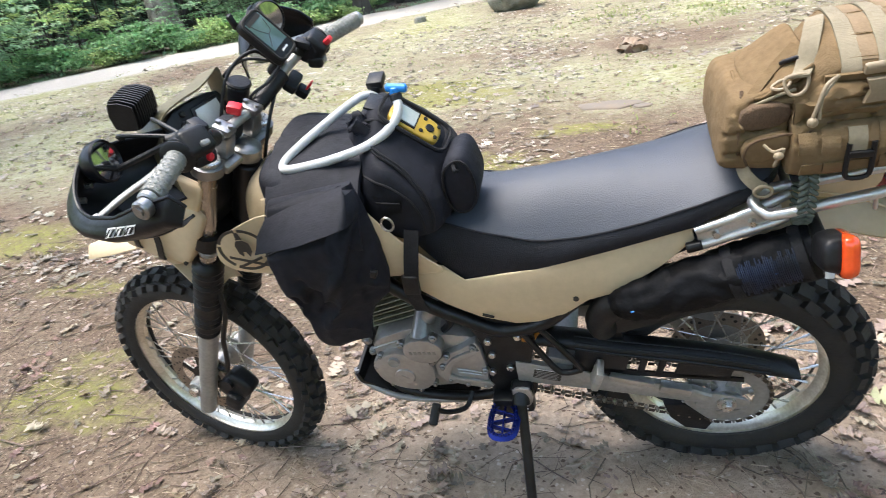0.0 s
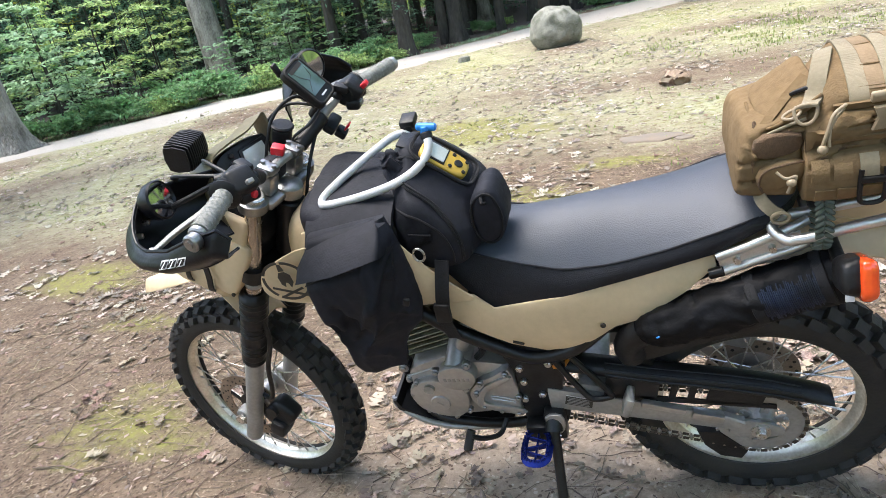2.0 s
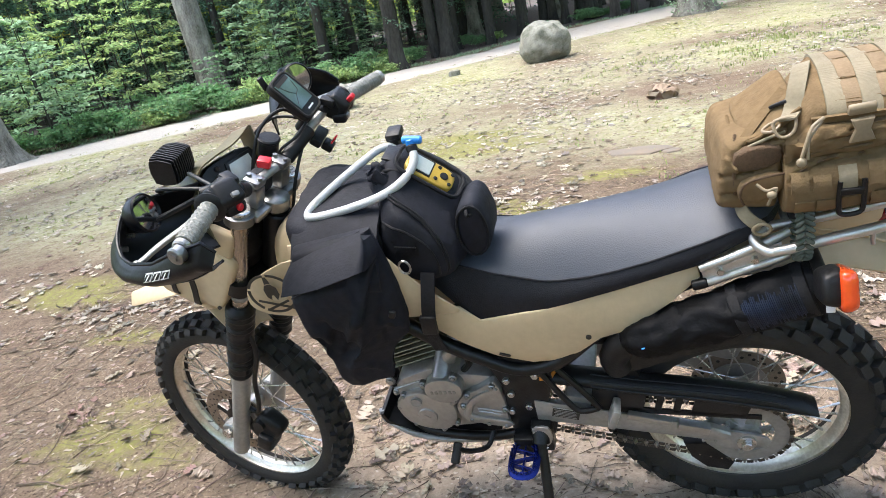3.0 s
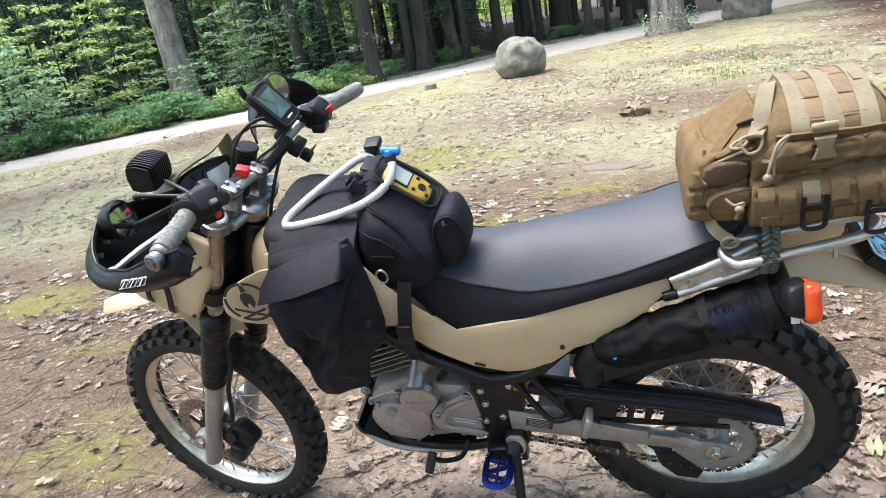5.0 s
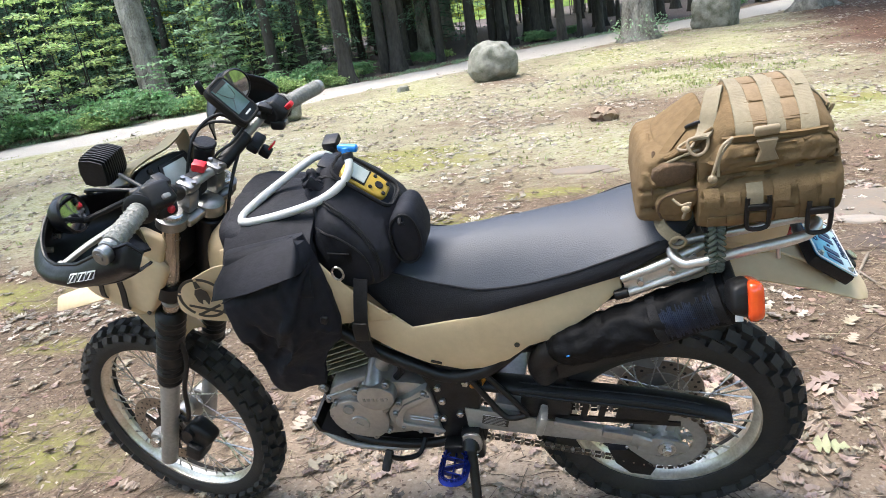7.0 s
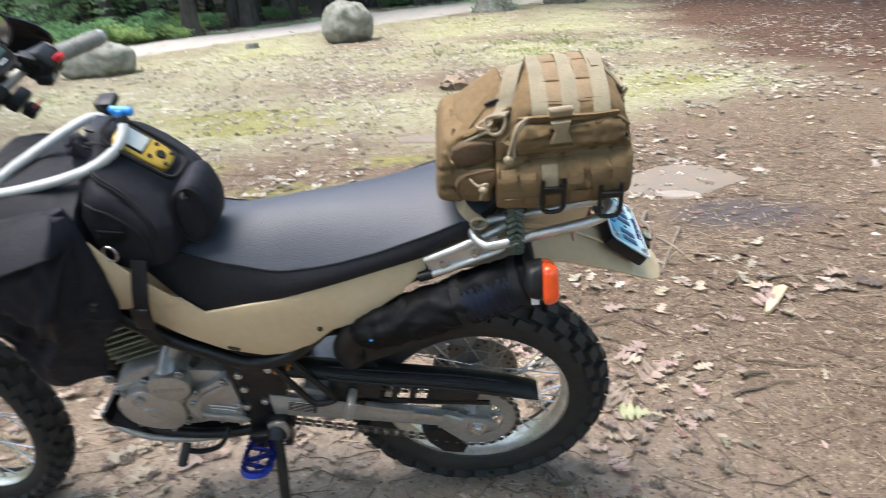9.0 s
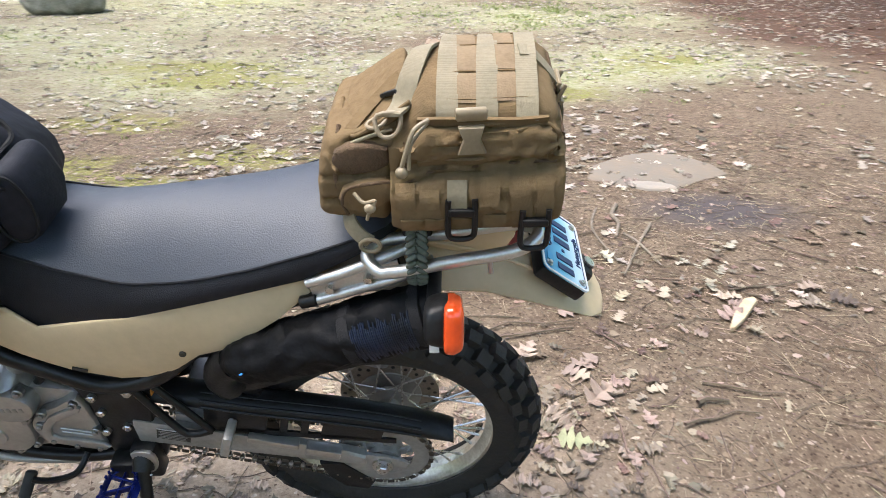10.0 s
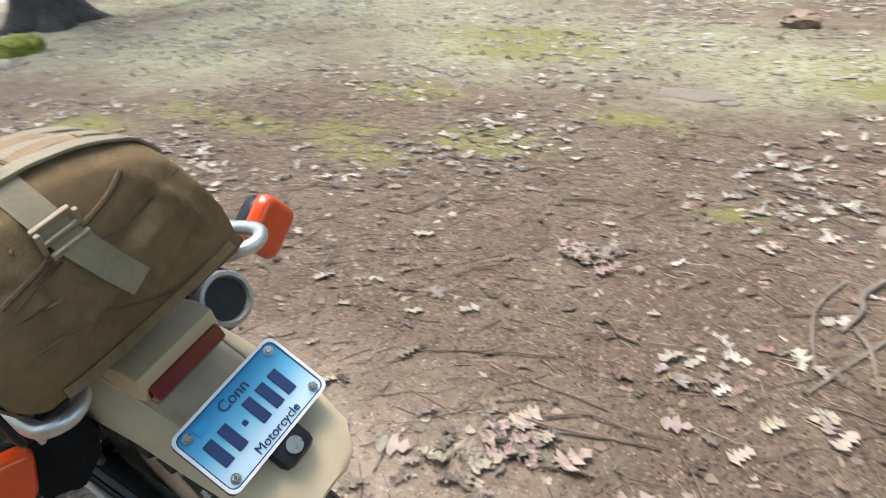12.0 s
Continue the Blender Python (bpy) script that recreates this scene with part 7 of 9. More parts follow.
part("pocket_lip", strap(B(), K_([(0.775, 1.062), (0.81, 1.066), (0.85, 1.070), (0.90, 1.073), (0.94, 1.077)], 0.0045), 0.010, 0.004, (0, -0.5, 1)), COYOTE, pack, "rolled lip of the upper pocket")
# Dark tube that paints the shade in the gap at the rear corner
part("slit_shade", tube(B(), K_([(0.955, 1.120), (0.960, 1.105), (0.963, 1.085)], -0.003), 0.0035, 8), COYOTE_DARK, pack, "dark tube for the shade inside the slit")
# piping along the folds
part("piping", tube(B(), K_([(0.752, 1.113), (0.80, 1.115), (0.90, 1.118), (0.955, 1.118)], 0.001), 0.0026, 8), COYOTE, pack)
part("zip", tube(B(), [p + Vector((0, -0.001, 0)) for p in draped(pack_tree, LOWZIP)], 0.0022, 6), COYOTE_DARK, pack)
part("zip", tube(B(), draped(pack_tree, [(0.757, 1.098), (0.83, 1.101), (0.945, 1.106)]), 0.0018, 6), COYOTE_DARK, pack)
part("zip", tube(B(), draped(pack_tree, [(0.757, 1.086), (0.83, 1.089), (0.945, 1.094)]), 0.0018, 6), COYOTE_DARK, pack)
# compression straps
part("compression_strap", strap(B(), [T_([q_], l_)[0] for q_, l_ in (((0.790, 0.020), 0.003), ((0.783, -0.020), 0.008), ((0.775, -0.050), 0.012), ((0.764, -0.085), 0.014), ((0.754, -0.112), 0.014))] + [Vector((0.742, -0.140, 1.122))], 0.027, 0.004, (1, 0, 0.2)), WEBBING, pack, "tan compression strap")
part("compression_strap", strap(B(), draped(pack_tree, [(0.904, 1.046), (0.908, 1.030), (0.912, 1.005), (0.914, 0.980), (0.915, 0.966)], 0.0025), 0.027, 0.003, (1, 0, 0)), COYOTE, pack)
part("pocket_webbing", strap(B(), draped(pack_tree, [(0.938, 1.050), (0.940, 1.035), (0.942, 1.005), (0.943, 0.975)], 0.002), 0.022, 0.003, (1, 0, 0)), COYOTE, pack)
part("compression_strap", strap(B(), [T_([(0.905, -0.045)], 0.003)[0], T_([(0.925, -0.044)], 0.004)[0]] + [p + Vector((0.005, 0, 0)) for p in R_([(-0.042, 1.125), (-0.039, 1.108), (-0.032, 1.085), (-0.022, 1.055), (-0.008, 1.020)])], 0.032, 0.003, (0, 1, 0)), WEBBING, pack)
q = R_([(-0.040, 1.110)])[0] - Vector((0.002, 0, 0))
part("ladder_lock", box(box(box(B(), (0.006, 0.044, 0.008), (q.x + 0.006, -0.040, 1.124), (0, 22, 0), 0.002), (0.006, 0.044, 0.008), (q.x + 0.012, -0.038, 1.096), (0, 22, 0), 0.002), (0.005, 0.044, 0.006), (q.x + 0.010, -0.039, 1.110), (0, 22, 0), 0.002), TANPLASTIC, pack, "tan plastic strap adjuster")
for k_ in (-1, 1):
    part("lock_rail", box(B(), (0.006, 0.006, 0.032), (q.x + 0.009, -0.039 + k_ * 0.021, 1.110), (0, 22, 0), 0.002), TANPLASTIC, pack)
for x in (0.758, 0.790, 0.826, 0.868):
    part("webbing_loop", strap(B(), draped(pack_tree, [(x, 1.040 + (x - 0.8) * 0.12), (x, 1.026 + (x - 0.8) * 0.12), (x, 1.008 + (x - 0.8) * 0.1)], 0.003), 0.026, 0.003, (1, 0, 0.12)), WEBBING if x == 0.826 else COYOTE, pack)
    part("webbing_loop", strap(B(), draped(pack_tree, [(x + 0.008, 0.990 + (x - 0.8) * 0.1), (x + 0.008, 0.978 + (x - 0.8) * 0.1), (x + 0.008, 0.966 + (x - 0.8) * 0.1)], 0.002), 0.030, 0.003, (1, 0, 0.12)), COYOTE, pack)
# tan side-release buckle
bm = box(B(), (0.040, 0.012, 0.020), (0.842, -0.160, 1.136), (20, -4, 0), 0.005)
slab_shape(bm, [(0.826, 1.122), (0.858, 1.124), (0.854, 1.105), (0.862, 1.086), (0.826, 1.083), (0.833, 1.104)], -0.172, -0.161, 0.003)
part("side_buckle", bm, TANPLASTIC, pack, "tan plastic side-release buckle")
# D ring, cord pulls
part("d_ring", tube(B(), [(0.724, -0.136, 1.120), (0.752, -0.138, 1.124), (0.753, -0.146, 1.109), (0.744, -0.151, 1.099), (0.731, -0.151, 1.098), (0.723, -0.145, 1.107)], 0.0030, 8, 3, True), TANPLASTIC, pack, "tan plastic D ring")
part("cord_pull", tube(B(), [(0.790, -0.160, 1.128), (0.772, -0.172, 1.120), (0.762, -0.182, 1.095), (0.754, -0.186, 1.066)], 0.0030, 8), TANPLASTIC, pack, "tan cord zip pull")
part("cord_pull", tube(B(), [(0.788, -0.158, 1.122), (0.768, -0.176, 1.102), (0.765, -0.186, 1.072)], 0.0026, 8), TANPLASTIC, pack)
part("cord_pull", tube(B(), [(0.692, -0.178, 1.030), (0.705, -0.188, 1.022), (0.720, -0.190, 1.026), (0.712, -0.192, 1.010), (0.708, -0.190, 0.996)], 0.0026, 8), TANPLASTIC, pack)
part("cord_knot", soft_box(B(), (0.016, 0.014, 0.016), (0.756, -0.187, 1.068), 2, 6), TANPLASTIC, pack)
part("cord_knot", soft_box(B(), (0.016, 0.014, 0.014), (0.713, -0.192, 1.016), 2, 6), TANPLASTIC, pack)
part("cord_loop", tube(B(), [(0.708, -0.122, 1.098), (0.718, -0.134, 1.100), (0.730, -0.130, 1.104), (0.734, -0.118, 1.108), (0.720, -0.114, 1.104)], 0.0026, 8, 4, True), TANPLASTIC, pack)
part("black_buckle", box(B(), (0.034, 0.012, 0.006), (0.738, -0.088, 1.126), (0, -30, -40), 0.002), BLACK, pack, "black plastic buckle")
part("waist_strap", strap(B(), [(0.672, -0.11, 0.962), (0.676, -0.138, 0.950), (0.690, -0.150, 0.936), (0.704, -0.152, 0.926)], 0.022, 0.004, (0.6, 0, 0.6)), WEBBING, pack)
part("waist_ring", tube(B(), [(0.704 + 0.014 * math.cos(a), -0.156, 0.922 + 0.011 * math.sin(a)) for a in (2 * math.pi * i / 10 for i in range(10))], 0.0032, 8, 3, True), TANPLASTIC, pack)
part("rear_seam", tube(B(), [p + Vector((0.001, 0, 0)) for p in R_([(-0.125, 1.03), (-0.06, 1.02), (0.0, 0.985), (0.05, 0.965)])], 0.0016, 6), COYOTE_DARK, pack)
part("base_edge", strap(B(), [p + Vector((0.004, 0, -0.004)) for p in R_([(-0.130, 0.978), (-0.10, 0.974), (-0.05, 0.972), (0.0, 0.972), (0.05, 0.973), (0.105, 0.978)])], 0.011, 0.004, (0.5, 0, -0.9)), COYOTE, pack, "welted seam along the base")
part("rear_seam", tube(B(), [p + Vector((0.001, 0, 0)) for p in R_([(-0.115, 1.075), (-0.06, 1.085), (0.02, 1.075), (0.10, 1.085)])], 0.0016, 6), COYOTE_DARK, pack)
# black web clips that hold the pack to the rack
for x in (0.838, 0.936):
    clip = thing("rack_clip", "black plastic hook strapping the pack to the rack", "clip", "rack clips", m=LEAN @ pose(0, 0.004, 0.032 - 0.16 * (x - 0.838)))
    bm = B()
    tube(bm, [(x - 0.017, -0.186, 1.010), (x - 0.018, -0.188, 0.968), (x - 0.013, -0.188, 0.948), (x + 0.014, -0.188, 0.950), (x + 0.018, -0.188, 0.972), (x + 0.017, -0.186, 1.012)], 0.0042, 8, 4, False)
    part("hook", bm, BLACK, clip)
    part("hook_bar", box(B(), (0.036, 0.010, 0.012), (x, -0.188, 0.992), bevel=0.003), BLACK, clip)


# ---- ground ----
NEAR_EDGE = [(-30, -6), (-16, 4.0), (-12.6, 7.0), (-10, 9.0), (-7.5, 11.1), (-5, 13.0), (-3, 15.0), (-0.8, 17.2), (1.5, 19.6), (4.5, 21.8), (7, 24), (14, 31.5), (30, 50)]
FAR_EDGE = [(-31, -3.6), (-17.2, 6.3), (-13.8, 9.3), (-11.2, 11.3), (-8.8, 13.4), (-6.4, 15.6), (-4.4, 17.8), (-2.3, 20.2), (0, 22.6), (3, 25.2), (5.4, 27.6), (12.2, 35), (28, 53)]
NX, FX = [p[0] for p in NEAR_EDGE], [p[0] for p in FAR_EDGE]


def near_y(x):
    return float(np.interp(x, NX, [p[1] for p in NEAR_EDGE]))


def far_y(x):
    return float(np.interp(x, FX, [p[1] for p in FAR_EDGE]))


def height(x, y):
    d = math.hypot(x - 0.3, y)
    h = 0.012 * noise.noise((x * 1.7, y * 1.7, 0)) + 0.006 * noise.noise((x * 6, y * 6, 2))
    h *= sm(0.0, 1.2, min(abs(y) + max(0, abs(x) - 1.0), 1.2)) * 0.8 + 0.2
    h += 0.05 * noise.noise((x * 0.25, y * 0.25, 5)) * sm(4, 10, d)
    h += 0.9 * sm(2, 22, y - far_y(x)) * (0.6 + 0.4 * noise.noise((x * 0.06, y * 0.06, 8)))
    return h - 0.004


MOSS_SPOTS = [(-0.42, 2.66, 0.62, 0.30), (-1.35, 2.42, 0.35, 0.28), (-0.95, 2.20, 0.5, 0.22), (-1.45, 0.22, 0.30, 0.14), (-1.62, 0.42, 0.25, 0.12), (-3.15, 1.66, 0.5, 0.18), (-2.24, 1.07, 0.4, 0.14), (-2.8, 2.4, 0.6, 0.25), (-1.26, 4.8, 1.2, 0.5), (1.07, 2.24, 0.22, 0.12), (-1.6, 5.4, 1.4, 0.5), (1.6, 4.4, 0.8, 0.4), (0.2, 3.3, 0.5, 0.2), (-1.6, 0.15, 0.5, 0.28), (-3.3, 1.8, 0.7, 0.35), (-1.4, 2.5, 0.45, 0.25), (-2.1, 2.35, 0.5, 0.25), (-1.3, 0.0, 0.3, 0.10), (3.2, 6.0, 0.8, 0.4), (-2.2, -0.25, 0.3, 0.12), (-1.5, 3.4, 0.7, 0.3)]


def masks(x, y):
    d_near = (near_y(x) - y) * 0.72
    d_far = (y - far_y(x)) * 0.72
    path = sm(-0.5, 0.3, min(-d_near, -d_far) + 0.30 * noise.noise((x * 1.1, y * 1.1, 14)) - 0.05)
    turf = sm(1.6, 5.0, y - 0.35 * max(0, x - 0.5) + 0.30 * max(0, -x - 0.8)) * (1 - sm(0.0, 0.8, -d_near)) * 0.85
    turf *= 0.65 + 0.5 * noise.noise((x * 0.5, y * 0.5, 3))
    right = sm(0, 2.4, x - np.interp(y, [0, 5, 9.2, 14.7, 24], [5.2, 3.9, 3.3, 4.3, 6.2]) + 0.7 * noise.noise((x * 0.6, y * 0.6, 6)))
    needle = right * sm(2.5, 6, y) * (1 - sm(0.2, 1.5, d_far))
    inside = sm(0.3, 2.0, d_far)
    turf *= (1 - needle) * (1 - inside)
    moss = 0.0
    for cx, cy, rx, ry in MOSS_SPOTS:
        moss = max(moss, math.exp(-(((x - cx) / (1.2 * rx)) ** 2 + ((y - cy) / (1.3 * ry)) ** 2)))
    moss = max(moss * (0.60 if y < 1.2 else 0.66), 0.66 * turf)
    # Dark tone beyond the track's far edge, plus one oval patch
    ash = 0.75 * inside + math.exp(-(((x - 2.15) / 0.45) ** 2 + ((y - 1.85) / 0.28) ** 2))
    # Oval round the motorcycle where brighter litter makes up for missing light
    dry = math.exp(-((x - 0.30) / 1.1) ** 2 - ((y + 0.10) / 0.75) ** 2)
    return path, turf, moss * (1 - path), needle * (1 - path), ash, dry


def spaced(lo, hi, n, centre, tight):
    u = [lerp(-1, 1, i / (n - 1)) for i in range(n)]
    out = []
    for v in u:
        k = math.sinh(v * tight) / math.sinh(tight)
        out.append(centre + (k * (hi - centre) if k > 0 else -k * (lo - centre)))
    return out


gx, gy = spaced(-400, 400, 330, 0.3, 8.0), spaced(-400, 400, 330, 3.0, 8.0)
verts = [(x, y, height(x, y)) for y in gy for x in gx]
nx_, ny_ = len(gx), len(gy)
faces = [(j * nx_ + i, j * nx_ + i + 1, (j + 1) * nx_ + i + 1, (j + 1) * nx_ + i) for j in range(ny_ - 1) for i in range(nx_ - 1)]
me = bpy.data.meshes.new("ground")
me.from_pydata(verts, [], faces)
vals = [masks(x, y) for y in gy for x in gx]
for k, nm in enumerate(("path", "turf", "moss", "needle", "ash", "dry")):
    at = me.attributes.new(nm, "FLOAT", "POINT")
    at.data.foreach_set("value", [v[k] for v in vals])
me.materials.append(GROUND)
me.shade_smooth()
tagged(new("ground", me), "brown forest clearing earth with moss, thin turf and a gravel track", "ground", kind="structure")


# ---- leaf litter, twigs, grass ----
def mesh_of(name, V, Fc, mat):
    me = bpy.data.meshes.new(name)
    me.from_pydata([tuple(v) for v in V], [], Fc)
    me.materials.append(mat)
    return me


def leaf_mesh(rnd, lobes=3):
    """An oak leaf outline along x, unit length, as (x, y) pairs of one side: a stalk, then pointed lobes with deep bays."""
    side = []
    for i in range(lobes):
        t, q = 0.20 + 0.74 * (i + 0.5) / lobes, 0.74 / lobes
        w = 0.31 * math.sin(math.pi * (0.20 + 0.62 * t)) * rnd.uniform(0.55, 1.25)
        side += [(t - 0.46 * q, rnd.uniform(0.05, 0.11)), (t - 0.24 * q, w * rnd.uniform(0.55, 0.75)), (t + 0.02 * q, w * rnd.uniform(0.80, 0.92)), (t + 0.20 * q, w), (t + 0.36 * q, w * rnd.uniform(0.5, 0.7))]
    return [(0, 0.006), (0.17, 0.012)] + side + [(0.95, 0.05), (1.0, 0.0)]


def crumb_mesh(rnd):
    """One side of a torn leaf piece: few points, uneven, with a bent edge."""
    w = rnd.uniform(0.14, 0.42)
    return [(0, rnd.uniform(0, 0.1)), (rnd.uniform(0.1, 0.3), w * rnd.uniform(0.5, 1.1)), (rnd.uniform(0.42, 0.55), w * rnd.uniform(0.35, 1.2)), (rnd.uniform(0.65, 0.85), w * rnd.uniform(0.3, 1.1)), (1.0, 0.0)]


def scatter_leaves(name, label, mat, count, area, size, seed, keep, lift=0.004, whole=0.03):
    """Strewn leaves: those longer than whole are lobed leaves, the smaller ones torn pieces."""
    rnd = random.Random(seed)
    V, Fc = [], []
    done = tries = 0
    while done < count and tries < count * 30:
        tries += 1
        x, y = area(rnd)
        if rnd.random() > keep(x, y):
            continue
        done += 1
        s = lerp(size[0], size[1], rnd.random() ** 1.5)
        low = 1.0 if s > whole else 0.4
        rot = Matrix.Rotation(rnd.uniform(0, 6.28), 3, "Z") @ Euler((rnd.gauss(0, 0.16) * low, rnd.gauss(0, 0.13) * low, 0)).to_matrix()
        half = leaf_mesh(rnd, rnd.choice((3, 3, 4))) if s > whole else crumb_mesh(rnd)
        other = half if s > whole else [(px, py * rnd.uniform(0.3, 1.3)) for px, py in half]
        curl, cup = rnd.uniform(-0.15, 0.3) * low, rnd.choice((0.1, 0.2, 0.35, 0.5, 1.1)) * low
        twist = rnd.gauss(0, 0.16)
        hz = height(x, y)
        zb = hz + lift * low + rnd.uniform(0, 0.006) * low ** 2 + s * 0.04 * low
        b0 = len(V)
        pts = [(px - 0.5, 0.0) for px, py in half] + [(px - 0.5, py) for px, py in half[1:-1]] + [(px - 0.5, -py) for px, py in other[1:-1]]
        for px, py in pts:
            p = rot @ Vector((px * s, py * s, (curl * px * px + cup * py * py * 1.6 + twist * px * py * 2 + 0.05 * math.sin(px * 17 + py * 23)) * s))
            V.append((x + p.x, y + p.y, max(zb + p.z, hz + 0.002)))
        n = len(half)
        m_ = n - 2
        for sd in (0, 1):
            o = b0 + n + sd * m_
            ring = [b0] + [o + i for i in range(m_)] + [b0 + n - 1]
            mid = [b0 + i for i in range(n)]
            for i in range(n - 1):
                q = list(dict.fromkeys([mid[i], mid[i + 1], ring[i + 1], ring[i]]))
                if len(q) > 2:
                    Fc.append(q if sd else q[::-1])
    me = bpy.data.meshes.new(name)
    me.from_pydata(V, [], Fc)
    me.materials.append(mat)
    return tagged(new(name, me), label, "leaves", kind="stuff")


def patchy(x, y, sc=0.9, lo=-0.15, hi=0.35, seed=0):
    return sm(lo, hi, noise.noise((x * sc, y * sc, 11 + seed)))


def off_path(x, y):
    return 0.12 if near_y(x) - 0.3 < y < far_y(x) + 0.2 else 1.0


near_area = lambda r: (r.uniform(-3.2, 3.4), r.uniform(-1.1, 3.4))
mid_area = lambda r: (r.uniform(-8, 6), r.uniform(1.0, 11))
wide_area = lambda r: (r.uniform(-12, 12), r.uniform(5, 22))
under = lambda x, y: 0.25 if abs(y) < 0.12 and -1 < x < 1 else 1
front = lambda x: sm(1.0, -0.6, x)
scatter_leaves("oak_leaf_litter", "pale curled dead oak leaves scattered on the earth", DEADLEAF, 430, near_area, (0.03, 0.115), 1, lambda x, y: (0.08 + 0.92 * patchy(x, y)) * (0.22 + 0.78 * front(x)) * under(x, y))
scatter_leaves("leaf_crumbs", "small broken dead leaf pieces on the earth", DEADLEAF, 6500, near_area, (0.006, 0.042), 12, lambda x, y: (0.30 + 0.70 * patchy(x, y, 1.6)) * (0.5 + 0.5 * front(x)), whole=1)
scatter_leaves("brown_leaf_litter", "darker brown dead leaves on the earth", DEADLEAF_DARK, 3200, near_area, (0.006, 0.065), 2, lambda x, y: (0.25 + 0.75 * patchy(x, y, 1.2, seed=4)) * under(x, y), whole=0.045)
scatter_leaves("oak_leaf_litter", "pale dead leaves lying over the clearing", DEADLEAF_LIT, 7600, mid_area, (0.018, 0.115), 3, lambda x, y: (0.05 + 0.95 * patchy(x, y, 0.9)) * off_path(x, y), whole=0.055)
scatter_leaves("brown_leaf_litter", "brown dead leaves lying over the clearing", DEADLEAF_DARK, 2600, mid_area, (0.015, 0.09), 4, lambda x, y: (0.15 + 0.85 * patchy(x, y, 0.8, seed=3)) * off_path(x, y), whole=0.06)
scatter_leaves("far_leaf_litter", "dead leaves on the far side of the clearing", DEADLEAF_LIT, 7000, wide_area, (0.03, 0.13), 5, lambda x, y: (0.10 + 0.90 * patchy(x, y, 0.5)) * off_path(x, y) * (y < far_y(x)), whole=1)
scatter_leaves("red_brown_litter", "red-brown leaf and needle litter under the trees", RUSTLEAF_SHADED, 7000, lambda r: (r.uniform(2.5, 14), r.uniform(4, 24)), (0.04, 0.13), 6, lambda x, y: masks(x, y)[3], whole=1)
scatter_leaves("leaf_crumbs", "pale broken leaves and straw round the motorcycle", DEADLEAF, 800, lambda r: (r.uniform(-0.8, 1.4), r.uniform(-0.9, 0.5)), (0.008, 0.085), 15, lambda x, y: 0.3 + 0.7 * patchy(x, y, 2.2, seed=9), whole=0.045)
# thick drift of leaves behind the rear wheel
scatter_leaves("leaf_drift", "thick drift of dead oak leaves behind the rear wheel", DEADLEAF, 30, lambda r: (r.gauss(0.98, 0.15), r.gauss(0.34, 0.14)), (0.05, 0.13), 7, lambda x, y: 1.0, lift=0.012)
scatter_leaves("leaf_drift", "drift of dead oak leaves around split firewood", DEADLEAF, 22, lambda r: (r.gauss(2.02, 0.17), r.gauss(1.00, 0.09)), (0.05, 0.13), 8, lambda x, y: 1.0, lift=0.008)
scatter_leaves("leaf_drift", "small heap of pale dead leaves", DEADLEAF, 26, lambda r: (r.gauss(0.70, 0.07), r.gauss(1.64, 0.05)), (0.06, 0.13), 9, lambda x, y: 1.0, lift=0.012)
scatter_leaves("leaf_drift", "loose drift of pale oak leaves beside the fender", DEADLEAF, 26, lambda r: (r.gauss(0.90, 0.10), r.gauss(0.58, 0.07)), (0.06, 0.13), 13, lambda x, y: 1.0, lift=0.010)
scatter_leaves("leaf_drift", "heap of dead leaves in front of the motorcycle", DEADLEAF_DARK, 14, lambda r: (r.gauss(-1.84, 0.10), r.gauss(0.31, 0.07)), (0.05, 0.10), 10, lambda x, y: 1.0, lift=0.012)


def big_leaf(x, y, s, rz, mat, label, tilt=6):
    rnd = random.Random(int(x * 1000))
    bm = B()
    s *= 0.9
    half = leaf_mesh(rnd, rnd.choice((3, 4)))
    mid = [bm.verts.new((px - 0.5, 0, 0.10 * (px - 0.4) ** 2)) for px, py in half]
    for sd in (1, -1):
        ring = [mid[0]] + [bm.verts.new((px - 0.5, sd * py, 0.05 * abs(math.sin(9 * px)) + 0.25 * py * py)) for px, py in half[1:-1]] + [mid[-1]]
        for i in range(len(half) - 1):
            q = list(dict.fromkeys([mid[i], mid[i + 1], ring[i + 1], ring[i]]))
            bm.faces.new(q if sd < 0 else q[::-1])
    return thing("fallen_leaf", label, "leaf", "large fallen leaves", bm, mat, pose(x, y, height(x, y) + 0.008, tilt, 0, rz) @ Matrix.Scale(s, 4))


for x, y, s, rz in ((1.06, 0.26, 0.13, 10), (1.27, 0.55, 0.12, 70), (1.58, 1.08, 0.11, 30), (-0.03, 1.50, 0.13, 200), (1.28, 2.01, 0.12, 120), (-0.39, 0.10, 0.12, 45), (1.60, 1.05, 0.09, 100), (0.95, 0.62, 0.14, 300), (1.45, 0.42, 0.10, 15), (1.27, 0.56, 0.13, 200), (1.22, 0.50, 0.12, 320), (1.25, 0.87, 0.12, 15), (0.87, 2.24, 0.11, 100), (1.65, 1.03, 0.13, 250), (1.26, 1.97, 0.12, 140), (1.43, 0.83, 0.11, 60), (-0.55, 0.32, 0.13, 80), (0.05, 0.20, 0.12, 160), (-0.15, 0.05, 0.10, 220), (0.62, 0.42, 0.14, 20), (-1.25, 0.35, 0.09, 65)):
    big_leaf(x, y, s, rz, DEADLEAF, "large pale dead oak leaf lying on the earth")
big_leaf(1.16, 0.19, 0.13, -12, HALF_GREEN, "half-green oak leaf lying on the earth")


